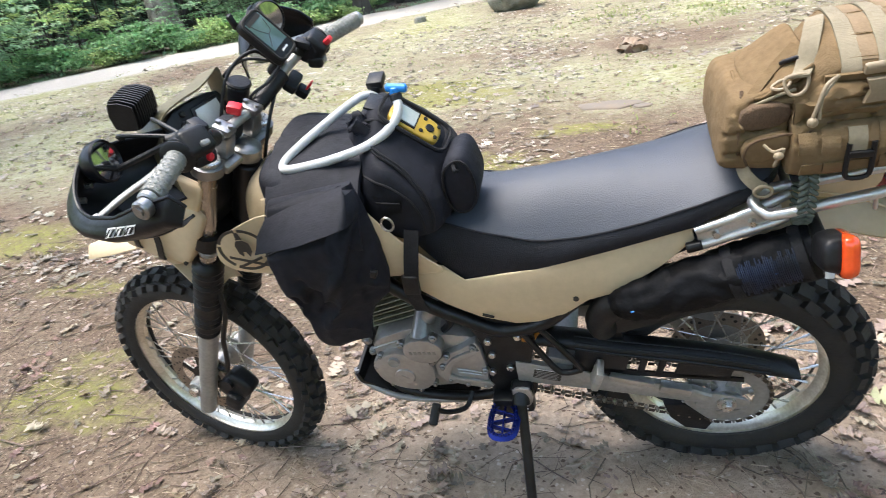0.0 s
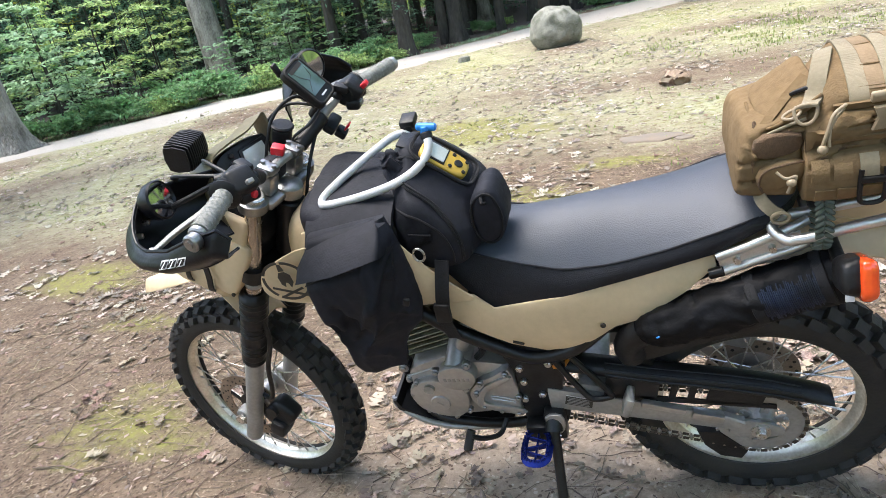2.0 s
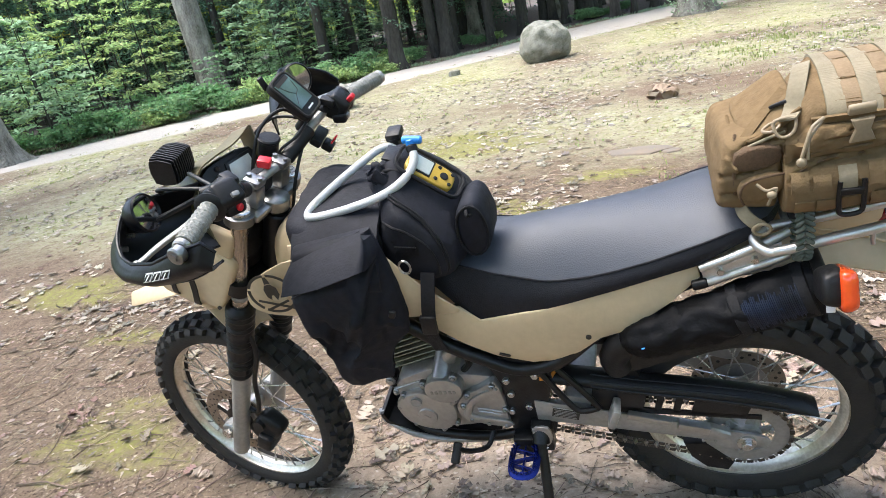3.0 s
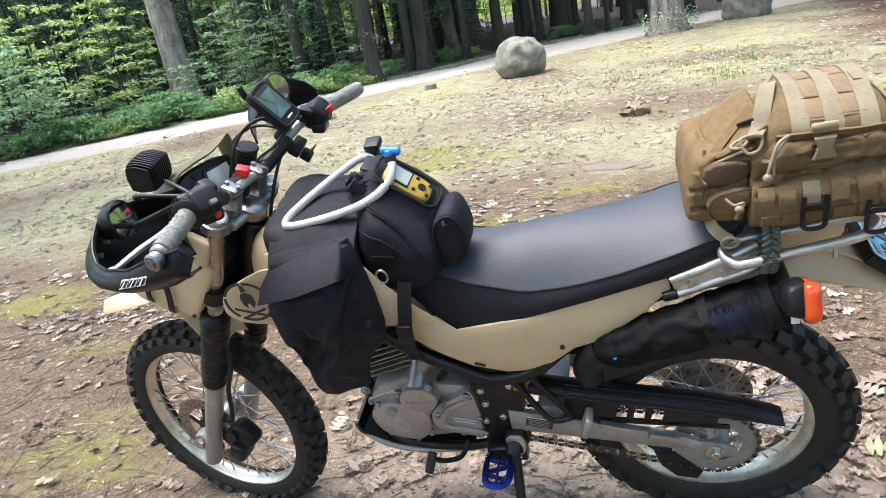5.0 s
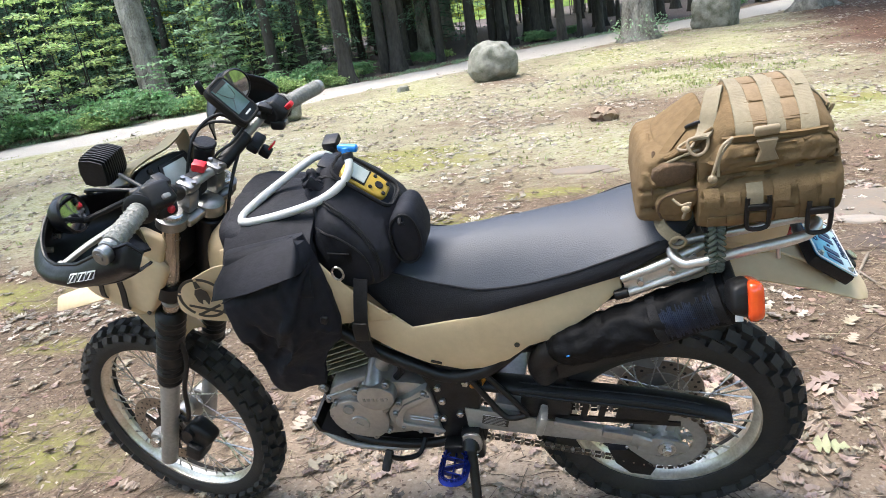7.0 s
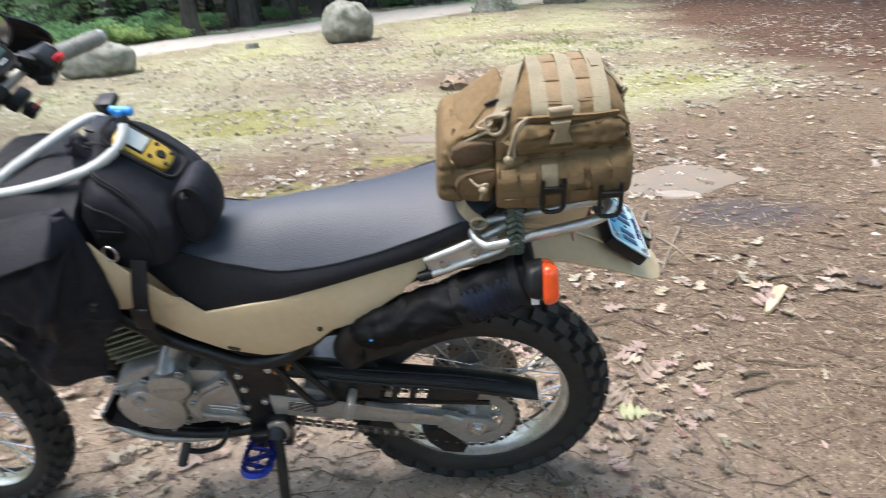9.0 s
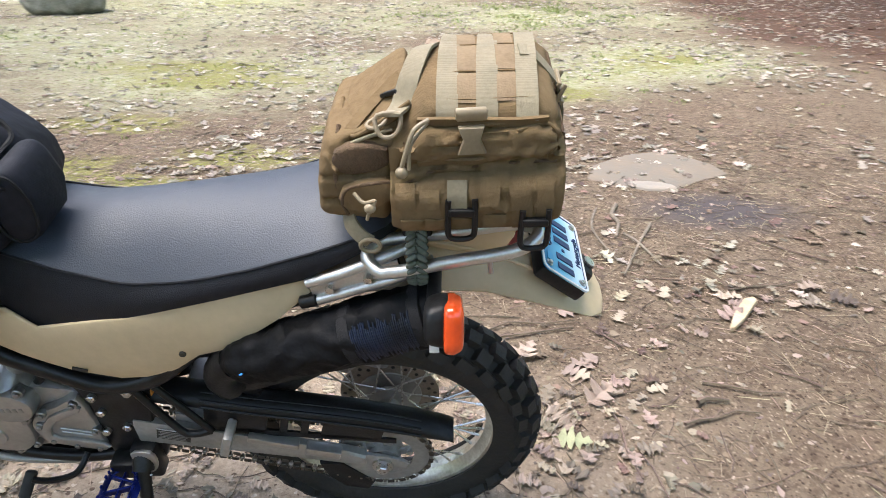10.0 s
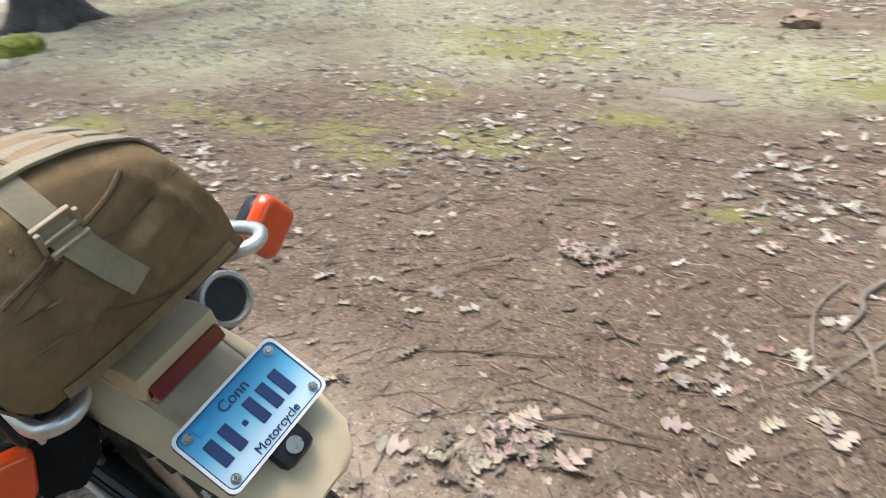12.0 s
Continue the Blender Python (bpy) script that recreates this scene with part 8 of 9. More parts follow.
def stick(bm, x, y, length, r, rz, rnd, z=0.0):
    d = Vector((math.cos(rz), math.sin(rz), 0))
    nrm = Vector((-d.y, d.x, 0))
    pts = []
    k = 2 if length < 0.09 else 4
    for i in range(k):
        t = i / (k - 1) - 0.5
        p = Vector((x, y, 0)) + d * length * t + nrm * rnd.gauss(0, 0.05) * length
        pts.append((p.x, p.y, height(p.x, p.y) + r + z + rnd.uniform(0, 0.006)))
    tube(bm, pts, r, 3 if length < 0.09 else 5, 1, taper=(1.0, 0.6), cap=False)


rnd = random.Random(21)
bm = B()
for i in range(5200):
    x, y = rnd.uniform(-3, 3.2), rnd.uniform(-1.0, 3.2)
    ln = rnd.choice((rnd.uniform(0.015, 0.05), rnd.uniform(0.02, 0.07), rnd.uniform(0.05, 0.14)))
    stick(bm, x, y, ln * rnd.choice((1.2, 1.6, 2.4)), rnd.uniform(0.0009, 0.0026), rnd.uniform(0, 6.28), rnd)
V, Fc = [], []
for i in range(15000):
    x, y = rnd.uniform(-3.2, 3.6), rnd.uniform(-1.1, 4.2)
    if rnd.random() > 0.35 + 0.65 * patchy(x, y, 1.3, seed=7):
        continue
    ln, r, a = rnd.choice((rnd.uniform(0.02, 0.06), rnd.uniform(0.03, 0.11))), rnd.uniform(0.0006, 0.0012), rnd.uniform(0, 6.28)
    z, dz = height(x, y) + 0.003 + rnd.uniform(0, 0.006), rnd.gauss(0, 0.06) * ln
    d, n_ = Vector((math.cos(a) * ln / 2, math.sin(a) * ln / 2, dz)), Vector((-math.sin(a), math.cos(a), 0)) * r
    k = len(V)
    c = Vector((x, y, z))
    V += [c - d - n_, c - d + n_, c - d + Vector((0, 0, 1.6 * r)), c + d - n_, c + d + n_, c + d + Vector((0, 0, 1.6 * r))]
    Fc += [(k, k + 1, k + 4, k + 3), (k + 1, k + 2, k + 5, k + 4), (k + 2, k, k + 3, k + 5)]
tagged(new("needle_straw", mesh_of("needle_straw", V, Fc, STRAW)), "pale dry needles and straw strewn over the earth", "needles", kind="stuff")
tagged(new("twig_litter", finish(bm, TWIG)), "fine dry twigs and needles on the earth", "twigs", kind="stuff")
for x, y, ln, rz, r in ((-1.75, 0.72, 0.22, 0.5, 0.006), (1.62, 0.30, 0.22, 0.15, 0.004), (1.55, 0.28, 0.14, 0.4, 0.006), (-0.75, 0.42, 0.30, 0.2, 0.003), (0.75, 0.95, 0.26, 0.5, 0.004), (0.35, 1.35, 0.22, 0.9, 0.005), (1.10, 0.78, 0.34, 0.35, 0.004), (2.3, 1.4, 0.3, 2.4, 0.004), (-1.1, -0.3, 0.32, 1.0, 0.003), (-1.35, 0.62, 0.28, 0.7, 0.004), (1.35, 0.05, 0.2, 1.7, 0.003), (-0.2, 1.75, 0.25, 1.2, 0.005), (2.55, 0.7, 0.25, 2.7, 0.004), (1.05, 0.72, 0.42, 0.30, 0.006), (1.72, 0.42, 0.24, -0.1, 0.005), (1.60, 0.36, 0.10, 0.3, 0.009), (1.30, 0.20, 0.30, 1.5, 0.004), (2.05, 1.10, 0.34, 0.25, 0.006), (2.1, 0.95, 0.3, -0.3, 0.005), (1.9, 0.5, 0.18, 2.6, 0.004), (1.35, 0.70, 0.16, 2.2, 0.004), (0.95, 1.2, 0.20, 2.6, 0.005), (1.5, 1.6, 0.22, 0.5, 0.004), (0.5, 2.1, 0.30, 0.2, 0.006), (1.2, 2.6, 0.26, 2.9, 0.006), (-0.9, 1.2, 0.30, 0.4, 0.005), (-1.6, -0.1, 0.36, 0.2, 0.004)):
    bm = B()
    stick(bm, x, y, ln, r, rz, random.Random(x), 0.003)
    thing("fallen_twig", "dry brown twig lying on the earth", "twig", "fallen twigs", bm, TWIG)


def branch(name, label, lines, r, mat):
    bm = B()
    for ln in lines:
        tube(bm, [(x, y, height(x, y) + z + r) for x, y, z in ln], r, 8, 4, taper=(1, 0.55))
    thing(name, label, "branch", "", bm, mat)


branch("fallen_branch", "forked bleached branch lying on the earth", [[(1.76, 1.66, 0.01), (1.66, 1.46, 0.004), (1.53, 1.17, 0)], [(1.60, 1.52, 0.02), (1.655, 1.45, 0.006), (1.70, 1.25, 0)]], 0.0075, DRIFTWOOD)
branch("fallen_branch", "short bleached crooked branch lying on the earth", [[(1.65, 1.90, 0), (1.60, 1.76, 0.008), (1.61, 1.66, 0.006), (1.57, 1.52, 0)]], 0.012, DRIFTWOOD)
branch("fallen_branch", "thin bleached branch lying on the earth", [[(1.54, 1.85, 0), (1.48, 1.6, 0.004), (1.53, 1.30, 0)]], 0.007, DRIFTWOOD)


def split_log(x, y, rz):
    """A flat split wedge with torn ends and a raised heart edge."""
    bm = slab_shape(B(), [(-0.135, 0.004), (-0.128, -0.008), (-0.05, -0.019), (0.11, -0.024), (0.120, -0.012), (0.132, -0.006), (0.122, 0.010), (0.108, 0.022), (-0.03, 0.021), (-0.11, 0.012)], -0.020, 0.0, 0.003, lambda px, pz: -0.006 * (pz < -0.005) + 0.002 * noise.noise((px * 30, pz * 60, 1)))
    thing("firewood", "pale split piece of firewood on the earth", "wood", "", bm, SPLITWOOD, pose(x, y, height(x, y) + 0.002, 0, 0, rz) @ pose(0, 0, 0, -90, 0, 0), smooth=20)


split_log(1.882, 0.862, 55)


def flat_stone(x, y, sx, sy, h, rz, seed, mat=SLAB, label="flat grey stone sunk in the earth"):
    rnd = random.Random(seed)
    k = 11
    base = [(math.cos(2 * math.pi * i / k), math.sin(2 * math.pi * i / k), rnd.uniform(0.68, 1.18)) for i in range(k)]
    rings = [[Vector((c * r * sx * f, s * r * sy * f, z + 0.10 * h * rnd.uniform(-1, 1))) for c, s, r in base] for f, z in ((1.06, -0.03), (1.0, h * 0.6), (0.92, h), (0.5, h * 1.08), (0.05, h * 1.1))]
    thing("flat_stone", label, "stone", "", loft(B(), rings), mat, pose(x, y, height(x, y), 0, 0, rz), smooth=50)


flat_stone(2.02, 2.50, 0.42, 0.34, 0.014, 10, 4)
flat_stone(1.90, 2.17, 0.13, 0.055, 0.016, -12, 5, SLAB_PALE, "pale bleached edge of a flat stone")
flat_stone(0.40, 3.95, 0.26, 0.14, 0.012, -10, 6)
flat_stone(0.66, 3.82, 0.09, 0.07, 0.012, 20, 7)


def boulder(x, y, size, seed, rz=0, label="grey granite boulder with lichen on the grass", square=2.45):
    noise.seed_set(seed)
    bm = soft_box(B(), size, (0, 0, 0), square, 24, None, (0, 0, 0), 0.06 * size[2], 1.9 / size[2])
    for v in bm.verts:
        v.co += v.co.normalized() * (0.035 * noise.noise(v.co * 5) + 0.015 * noise.noise(v.co * 14))
    thing("boulder", label, "boulder", "boulders", bm, STONE, pose(x, y, height(x, y) + size[2] * 0.40, 0, 0, rz))
    noise.seed_set(1)


boulder(-1.42, 12.6, (1.0, 0.9, 0.84), 3)
boulder(-5.15, 9.85, (1.22, 0.8, 0.55), 5, 15, "broad pale granite boulder at the edge of the track")
boulder(4.0, 19.9, (1.15, 0.85, 0.90), 8, -35, "angular granite boulder beside the track", 5.5)
for x, y, s in ((-3.3, 12.4, 0.14),):
    flat_stone(x, y, s, s * 0.8, s * 0.7, 30, int(s * 100), STONE, "small grey stone on the grass")
# brown lump of bark in the clearing
thing("bark_lump", "dark brown crumbled lump of bark on the grass", "bark", bm=soft_box(B(), (0.30, 0.22, 0.16), (0, 0, 0.05), 2, 12, None, (0, 0, 0), 0.05, 14), mats=DEADLEAF_DARK, m=pose(0.66, 6.2, height(0.66, 6.2)))


def grass_patch(name, label, spots, per, hgt, seed, mat=GRASS):
    rnd = random.Random(seed)
    V, Fc = [], []
    for cx, cy, rr in spots:
        for i in range(per):
            a, r = rnd.uniform(0, 6.28), rr * math.sqrt(rnd.random())
            x, y = cx + r * math.cos(a), cy + r * math.sin(a)
            h = hgt * rnd.uniform(0.4, 1.2)
            b, ln = rnd.uniform(0, 6.28), rnd.uniform(0.1, 0.7) * h
            z = height(x, y)
            w = 0.004 + 0.004 * rnd.random()
            dx, dy = math.cos(b), math.sin(b)
            k = len(V)
            V += [(x - dy * w, y + dx * w, z), (x + dy * w, y - dx * w, z), (x + dx * ln * 0.5 + dy * w * 0.7, y + dy * ln * 0.5 - dx * w * 0.7, z + h * 0.6), (x + dx * ln * 0.5 - dy * w * 0.7, y + dy * ln * 0.5 + dx * w * 0.7, z + h * 0.6), (x + dx * ln, y + dy * ln, z + h)]
            Fc += [(k, k + 1, k + 2, k + 3), (k + 3, k + 2, k + 4)]
    me = bpy.data.meshes.new(name)
    me.from_pydata(V, [], Fc)
    me.materials.append(mat)
    tagged(new(name, me), label, "grass", kind="stuff")


rnd = random.Random(31)
grass_patch("grass_tufts", "tufts of green grass in the clearing", [(rnd.gauss(2.0, 0.9), rnd.gauss(9.6, 0.9), rnd.uniform(0.15, 0.4)) for _ in range(44)], 36, 0.045, 1, GRASS)
spots = []
while len(spots) < 600:
    x, y = rnd.uniform(-11, 6), rnd.uniform(3.0, 20)
    if rnd.random() < masks(x, y)[1] * 1.1:
        spots.append((x, y, rnd.uniform(0.05, 0.25)))
grass_patch("thin_turf", "thin short pale grass over the clearing", spots, 12, 0.025, 2)
spots = []
while len(spots) < 420:
    x = rnd.uniform(-20, 6)
    spots.append((x, far_y(x) + rnd.uniform(0.05, 1.2), rnd.uniform(0.1, 0.35)))
grass_patch("verge_grass", "green grass along the track's far edge", spots, 26, 0.07, 3, GREEN_PALE)


# ---- trees and shrubs ----
def leaf_cloud(rnd, centres, per, spread, size, flat=0.5):
    """Many small pointed leaves round the given twig ends, as vertices and faces."""
    V, Fc = [], []
    for c in centres:
        c = Vector(c)
        for i in range(per):
            p = c + Vector((rnd.gauss(0, spread), rnd.gauss(0, spread), rnd.gauss(0, spread * flat)))
            s = size * rnd.uniform(0.6, 1.35)
            q = Euler((rnd.gauss(0, 0.55), rnd.gauss(0, 0.55), rnd.uniform(0, 6.28))).to_matrix()
            k = len(V)
            V += [p + q @ Vector(v) * s for v in ((-0.5, 0, 0), (-0.1, 0.26, 0.05), (0.5, 0, -0.04), (-0.1, -0.26, 0.05))]
            Fc += [(k, k + 1, k + 2, k + 3)]
    return V, Fc


def trunk_bm(rnd, h, r, flare=1.5, lean=(0, 0), limbs=6, limb_from=3.0, knots=0.06):
    """A tapered trunk with root flare and limbs; returns the bmesh and the limb ends."""
    bm = B()
    k = 20
    rings = []
    zs = [-0.25, 0.0, 0.12, 0.3, 0.6, 1.0, 1.6, 2.4, 3.4, 4.6, 6.0, h * 0.65, h * 0.82, h]
    zs = [z for z in zs if z <= h]
    ph = [rnd.uniform(0, 6.28) for _ in range(4)]
    for z in zs:
        fl = 1 + (flare - 1) * math.exp(-max(0, z) / 0.28)
        rad = r * fl * (1 - 0.75 * max(0, z) / h)
        ctr = Vector((lean[0] * z, lean[1] * z, z))
        rings.append([ctr + Vector((math.cos(a), math.sin(a), 0)) * rad * (1 + knots * math.sin(3 * a + ph[0] + z * 0.4) + (fl - 1) * 0.35 * math.sin(5 * a + ph[1])) for a in (2 * math.pi * i / k for i in range(k))])
    loft(bm, rings)
    ends = []
    for i in range(limbs):
        z0 = rnd.uniform(limb_from, h * 0.92)
        a = rnd.uniform(0, 6.28)
        ln = rnd.uniform(1.2, 3.2) * (1.15 - z0 / h)
        p0 = Vector((lean[0] * z0, lean[1] * z0, z0))
        p2 = p0 + Vector((math.cos(a) * ln, math.sin(a) * ln, ln * rnd.uniform(-0.15, 0.5)))
        p1 = p0.lerp(p2, 0.5) + Vector((0, 0, ln * 0.12))
        tube(bm, [p0, p1, p2], r * 0.16, 6, 3, taper=(1, 0.3))
        ends += [p1, p2, p0.lerp(p2, 0.78)]
    return bm, ends


def tree(name, label, seed, h, r, bark, leaf, limbs=8, limb_from=3.5, per=60, spread=0.5, size=0.16, lean=(0, 0), flare=1.5, extra=()):
    rnd = random.Random(seed)
    t = thing(name, label, "tree")
    bm, ends = trunk_bm(rnd, h, r, flare, lean, limbs, limb_from)
    part("trunk", bm, bark, t, "", 60)
    V, Fc = leaf_cloud(rnd, ends + list(extra), per, spread, size)
    ob = new("crown", mesh_of("crown", V, Fc, leaf))
    ob.parent = t
    return t


def put(ob, x, y, rz=0, s=1.0, group=""):
    c = copy_thing(ob, pose(x, y, height(x, y), 0, 0, rz) @ Matrix.Scale(s, 4))
    if group:
        c["group"] = group
    return c


# single large trees
def big(name_label, x, y, r, seed, bark=BARK, lean=(0, 0), flare=1.5, leaf=GREEN_MID, h=14, limb_from=6, full=70, size=0.22):
    t = tree("tree", name_label, seed, h, r, bark, leaf, 14 if full < 100 else 22, limb_from, full, 0.8 if full < 100 else 1.3, size, lean, flare)
    t.matrix_basis = pose(x, y, height(x, y))
    return t


big("large grey-barked oak at the forest edge", -11.6, 16.3, 0.40, 41, lean=(-0.06, 0), limb_from=9.5)
big("thick oak with an ivy-covered base beside the track", 1.85, 18.6, 0.42, 42, flare=1.45)
big("grey oak trunk at the bend of the track", -12.5, 9.4, 0.34, 43, flare=1.7, lean=(-0.03, 0))
big("dark oak trunk with root flare in the clearing", -8.75, 4.55, 0.36, 44, BARK_DARK, flare=1.9)
# full=130 thickens these crowns, out of view overhead, to shade the slope
big("oak with spreading roots beyond the track", 7.1, 22.2, 0.36, 45, flare=1.9, full=130, size=0.42)
big("slim trunk on the needle-covered slope", 8.3, 16.4, 0.17, 46, BARK_DARK, leaf=GREEN_DARK, full=130, size=0.42)
big("slim dark trunk on the needle-covered slope", 10.6, 15.0, 0.15, 47, BARK_DARK, leaf=GREEN_DARK, full=130, size=0.42)
big("dark trunk beyond the clearing", 9.6, 20.5, 0.2, 48, BARK_DARK, leaf=GREEN_DARK, full=130, size=0.42)
big("tall trunk on the shaded slope", 6.3, 12.6, 0.18, 49, BARK_DARK, leaf=GREEN_DARK, h=15, limb_from=7).matrix_basis = pose(13.5, 12.0, 0)
# ivy at the oak's foot
V, Fc = leaf_cloud(random.Random(5), [(1.85 + 0.55 * math.cos(a), 18.6 + 0.55 * math.sin(a), 0.15 + 0.35 * (i % 3) * 0.5) for i, a in enumerate(2 * math.pi * k / 22 for k in range(22))], 26, 0.14, 0.075)
tagged(new("ivy", mesh_of("ivy", V, Fc, GREEN_PALE)), "green ivy round the foot of the oak", "ivy", kind="stuff")
thing("tree_stump", "low moss-covered stump in the clearing", "stump", bm=soft_box(B(), (0.5, 0.5, 0.26), (0, 0, 0.06), 2.6, 12, None, (0, 0, 0), 0.05, 6), mats=MOSS, m=pose(-6.95, 3.2, 0))

# forest beyond the track
hem = [tree("hemlock", "dark slender forest trunk with low dark boughs", 60 + k, 11 + k, 0.085 + 0.04 * k, BARK_DARK, GREEN_DARK, 11 + 2 * k, 2.6 + 0.5 * k, 90, 0.45, 0.13) for k in range(4)]
for k, t in enumerate(hem):
    t.matrix_basis = pose(-18 + 9 * k, 30 + 6 * k, 0.5)
oak2 = tree("forest_tree", "grey-barked forest tree behind the track", 70, 13, 0.25, BARK, GREEN_MID, 14, 4.5, 90, 0.7, 0.18)
oak2.matrix_basis = pose(-3, 27, 0.4)
rnd = random.Random(77)
for x, d, k in ((-6.0, 0.6, 3), (-5.2, 2.2, 3), (-4.2, 2.6, 1), (-3.4, 3.4, 2), (-2.2, 4.2, 1), (-1.4, 3.8, 2), (-0.4, 0.5, 1), (0.2, 0.8, 0), (0.9, 2.0, 1), (1.6, 2.6, 0), (2.4, 2.0, 1), (-8.6, 6.4, 2), (-10.2, 8.0, 3), (3.4, 4.0, 2), (5.0, 5.5, 1)):
    put(hem[k], x, far_y(x) + d, rnd.uniform(0, 360), rnd.uniform(0.9, 1.1), "forest trunks")
for i in range(120):
    x = rnd.uniform(-26, 16)
    d = rnd.uniform(2.0, 20) if x > -6.5 else rnd.uniform(9.0, 24)
    if i % 9 == 0:
        put(oak2, x, far_y(x) + d, rnd.uniform(0, 360), rnd.uniform(0.8, 1.2), "forest trunks")
    else:
        put(hem[rnd.randrange(4)], x, far_y(x) + d, rnd.uniform(0, 360), rnd.uniform(0.75, 1.25), "forest trunks")


def shrub(name, label, seed, h, w, stems, leaf, per, size, twig_n=9):
    """Several thin stems with side twigs, each ending in a spray of leaves."""
    rnd = random.Random(seed)
    t = thing(name, label, "shrub")
    bm = B()
    ends = []
    for s in range(stems):
        a = rnd.uniform(0, 6.28)
        top = Vector((math.cos(a) * w * rnd.uniform(0.1, 0.6), math.sin(a) * w * rnd.uniform(0.1, 0.6), h * rnd.uniform(0.7, 1.0)))
        mid = top * 0.5 + Vector((rnd.gauss(0, 0.1), rnd.gauss(0, 0.1), 0))
        tube(bm, [(0, 0, -0.1), mid, top], 0.018 * h / 2, 5, 4, taper=(1, 0.25))
        for k in range(twig_n):
            u_ = rnd.uniform(0.25, 1.0)
            p = (mid * 2 * u_ if u_ < 0.5 else mid.lerp(top, (u_ - 0.5) * 2))
            b = rnd.uniform(0, 6.28)
            ln = w * rnd.uniform(0.25, 0.7) * (1.2 - 0.6 * u_)
            e = p + Vector((math.cos(b) * ln, math.sin(b) * ln, rnd.uniform(-0.05, 0.25) * ln))
            tube(bm, [p, e], 0.006, 3, 1, cap=False)
            ends += [e, p.lerp(e, 0.75), p.lerp(e, 0.5)]
    part("branchwork", bm, BARK_DARK, t)
    V, Fc = leaf_cloud(rnd, ends, per, 0.13 * w, size, 0.30)
    ob = new("foliage", mesh_of("foliage", V, Fc, leaf))
    ob.parent = t
    return t


def sapling(label, seed, h, w, branches, leaf, size, per=26):
    """A thin stem with near-horizontal boughs, each a flat layered spray of separate leaves."""
    rnd = random.Random(seed)
    t = thing("sapling", label, "sapling")
    bm = B()
    V, Fc = [], []
    tube(bm, [(0, 0, -0.1), (0.004 * h * rnd.uniform(-1, 1), 0.004 * h * rnd.uniform(-1, 1), 0.5 * h), (0, 0, h)], 0.008 * h, 6, 4, taper=(1, 0.25))
    part("stem", bm, BARK_DARK, t)
    for k in range(branches):
        z = h * (0.22 + 0.76 * (k + rnd.random()) / branches)
        a = k * 2.4 + rnd.uniform(-0.5, 0.5)
        ln = w * rnd.uniform(0.6, 1.1) * (1.15 - 0.6 * z / h)
        p0 = Vector((0, 0, z - 0.12 * ln))
        d = Vector((math.cos(a), math.sin(a), 0))
        e = p0 + d * ln + Vector((0, 0, rnd.uniform(0.0, 0.28) * ln))
        part("bough", tube(B(), [p0, p0.lerp(e, 0.5) + Vector((0, 0, 0.08 * ln)), e], 0.006, 3, 2, cap=False), BARK_DARK, t)
        side = Vector((-d.y, d.x, 0))
        for i in range(per):
            u_ = rnd.uniform(0.25, 1.05)
            off = rnd.uniform(-1, 1) * 0.42 * ln * (1.15 - u_)
            c = p0.lerp(e, u_) + Vector((0, 0, 0.08 * ln * (1 - abs(2 * u_ - 1)))) + side * off + Vector((0, 0, rnd.gauss(0, 0.025) - 0.15 * abs(off)))
            s_ = size * rnd.uniform(0.65, 1.25)
            q = Euler((rnd.gauss(0, 0.3), rnd.gauss(0.15, 0.3), a + rnd.gauss(0, 0.5) + (0.9 if off > 0 else -0.9))).to_matrix()
            b0 = len(V)
            V += [c + q @ Vector(v) * s_ for v in ((-0.5, 0, 0), (-0.22, 0.2, 0.03), (0.15, 0.22, 0.02), (0.55, 0, -0.07), (0.15, -0.22, 0.02), (-0.22, -0.2, 0.03))]
            Fc += [(b0, b0 + 1, b0 + 2, b0 + 3), (b0, b0 + 3, b0 + 4, b0 + 5)]
    ob = new("foliage", mesh_of("foliage", V, Fc, leaf))
    ob.parent = t
    return t


kinds = [sapling("young maple with bright green layered sprays", 81, 3.7, 1.6, 13, GREEN_BRIGHT, 0.15, 52), sapling("mid-green young beech at the forest edge", 82, 3.0, 1.6, 13, GREEN_MID, 0.13, 50),
         shrub("shrub", "low green shrub along the track", 83, 0.8, 0.9, 6, GREEN_MID, 7, 0.125), sapling("forest sapling with leaves coloured bright as if sunlit", 84, 3.4, 1.6, 13, GREEN_YELLOW, 0.15, 40),
         shrub("shrub", "low bright green shrub along the track", 85, 0.55, 0.8, 6, GREEN_BRIGHT, 6, 0.115), sapling("young ash with pale green sprays", 86, 3.2, 1.7, 11, GREEN_PALE, 0.19, 42)]
for k, (x, y) in enumerate(((-14.1, 15.6), (-15.8, 15.0), (-10.2, 13.6), (-12.0, 25.5), (-9.0, 14.2), (-11.7, 18.9))):
    kinds[k].matrix_basis = pose(x, y, 0.02)
rnd = random.Random(88)
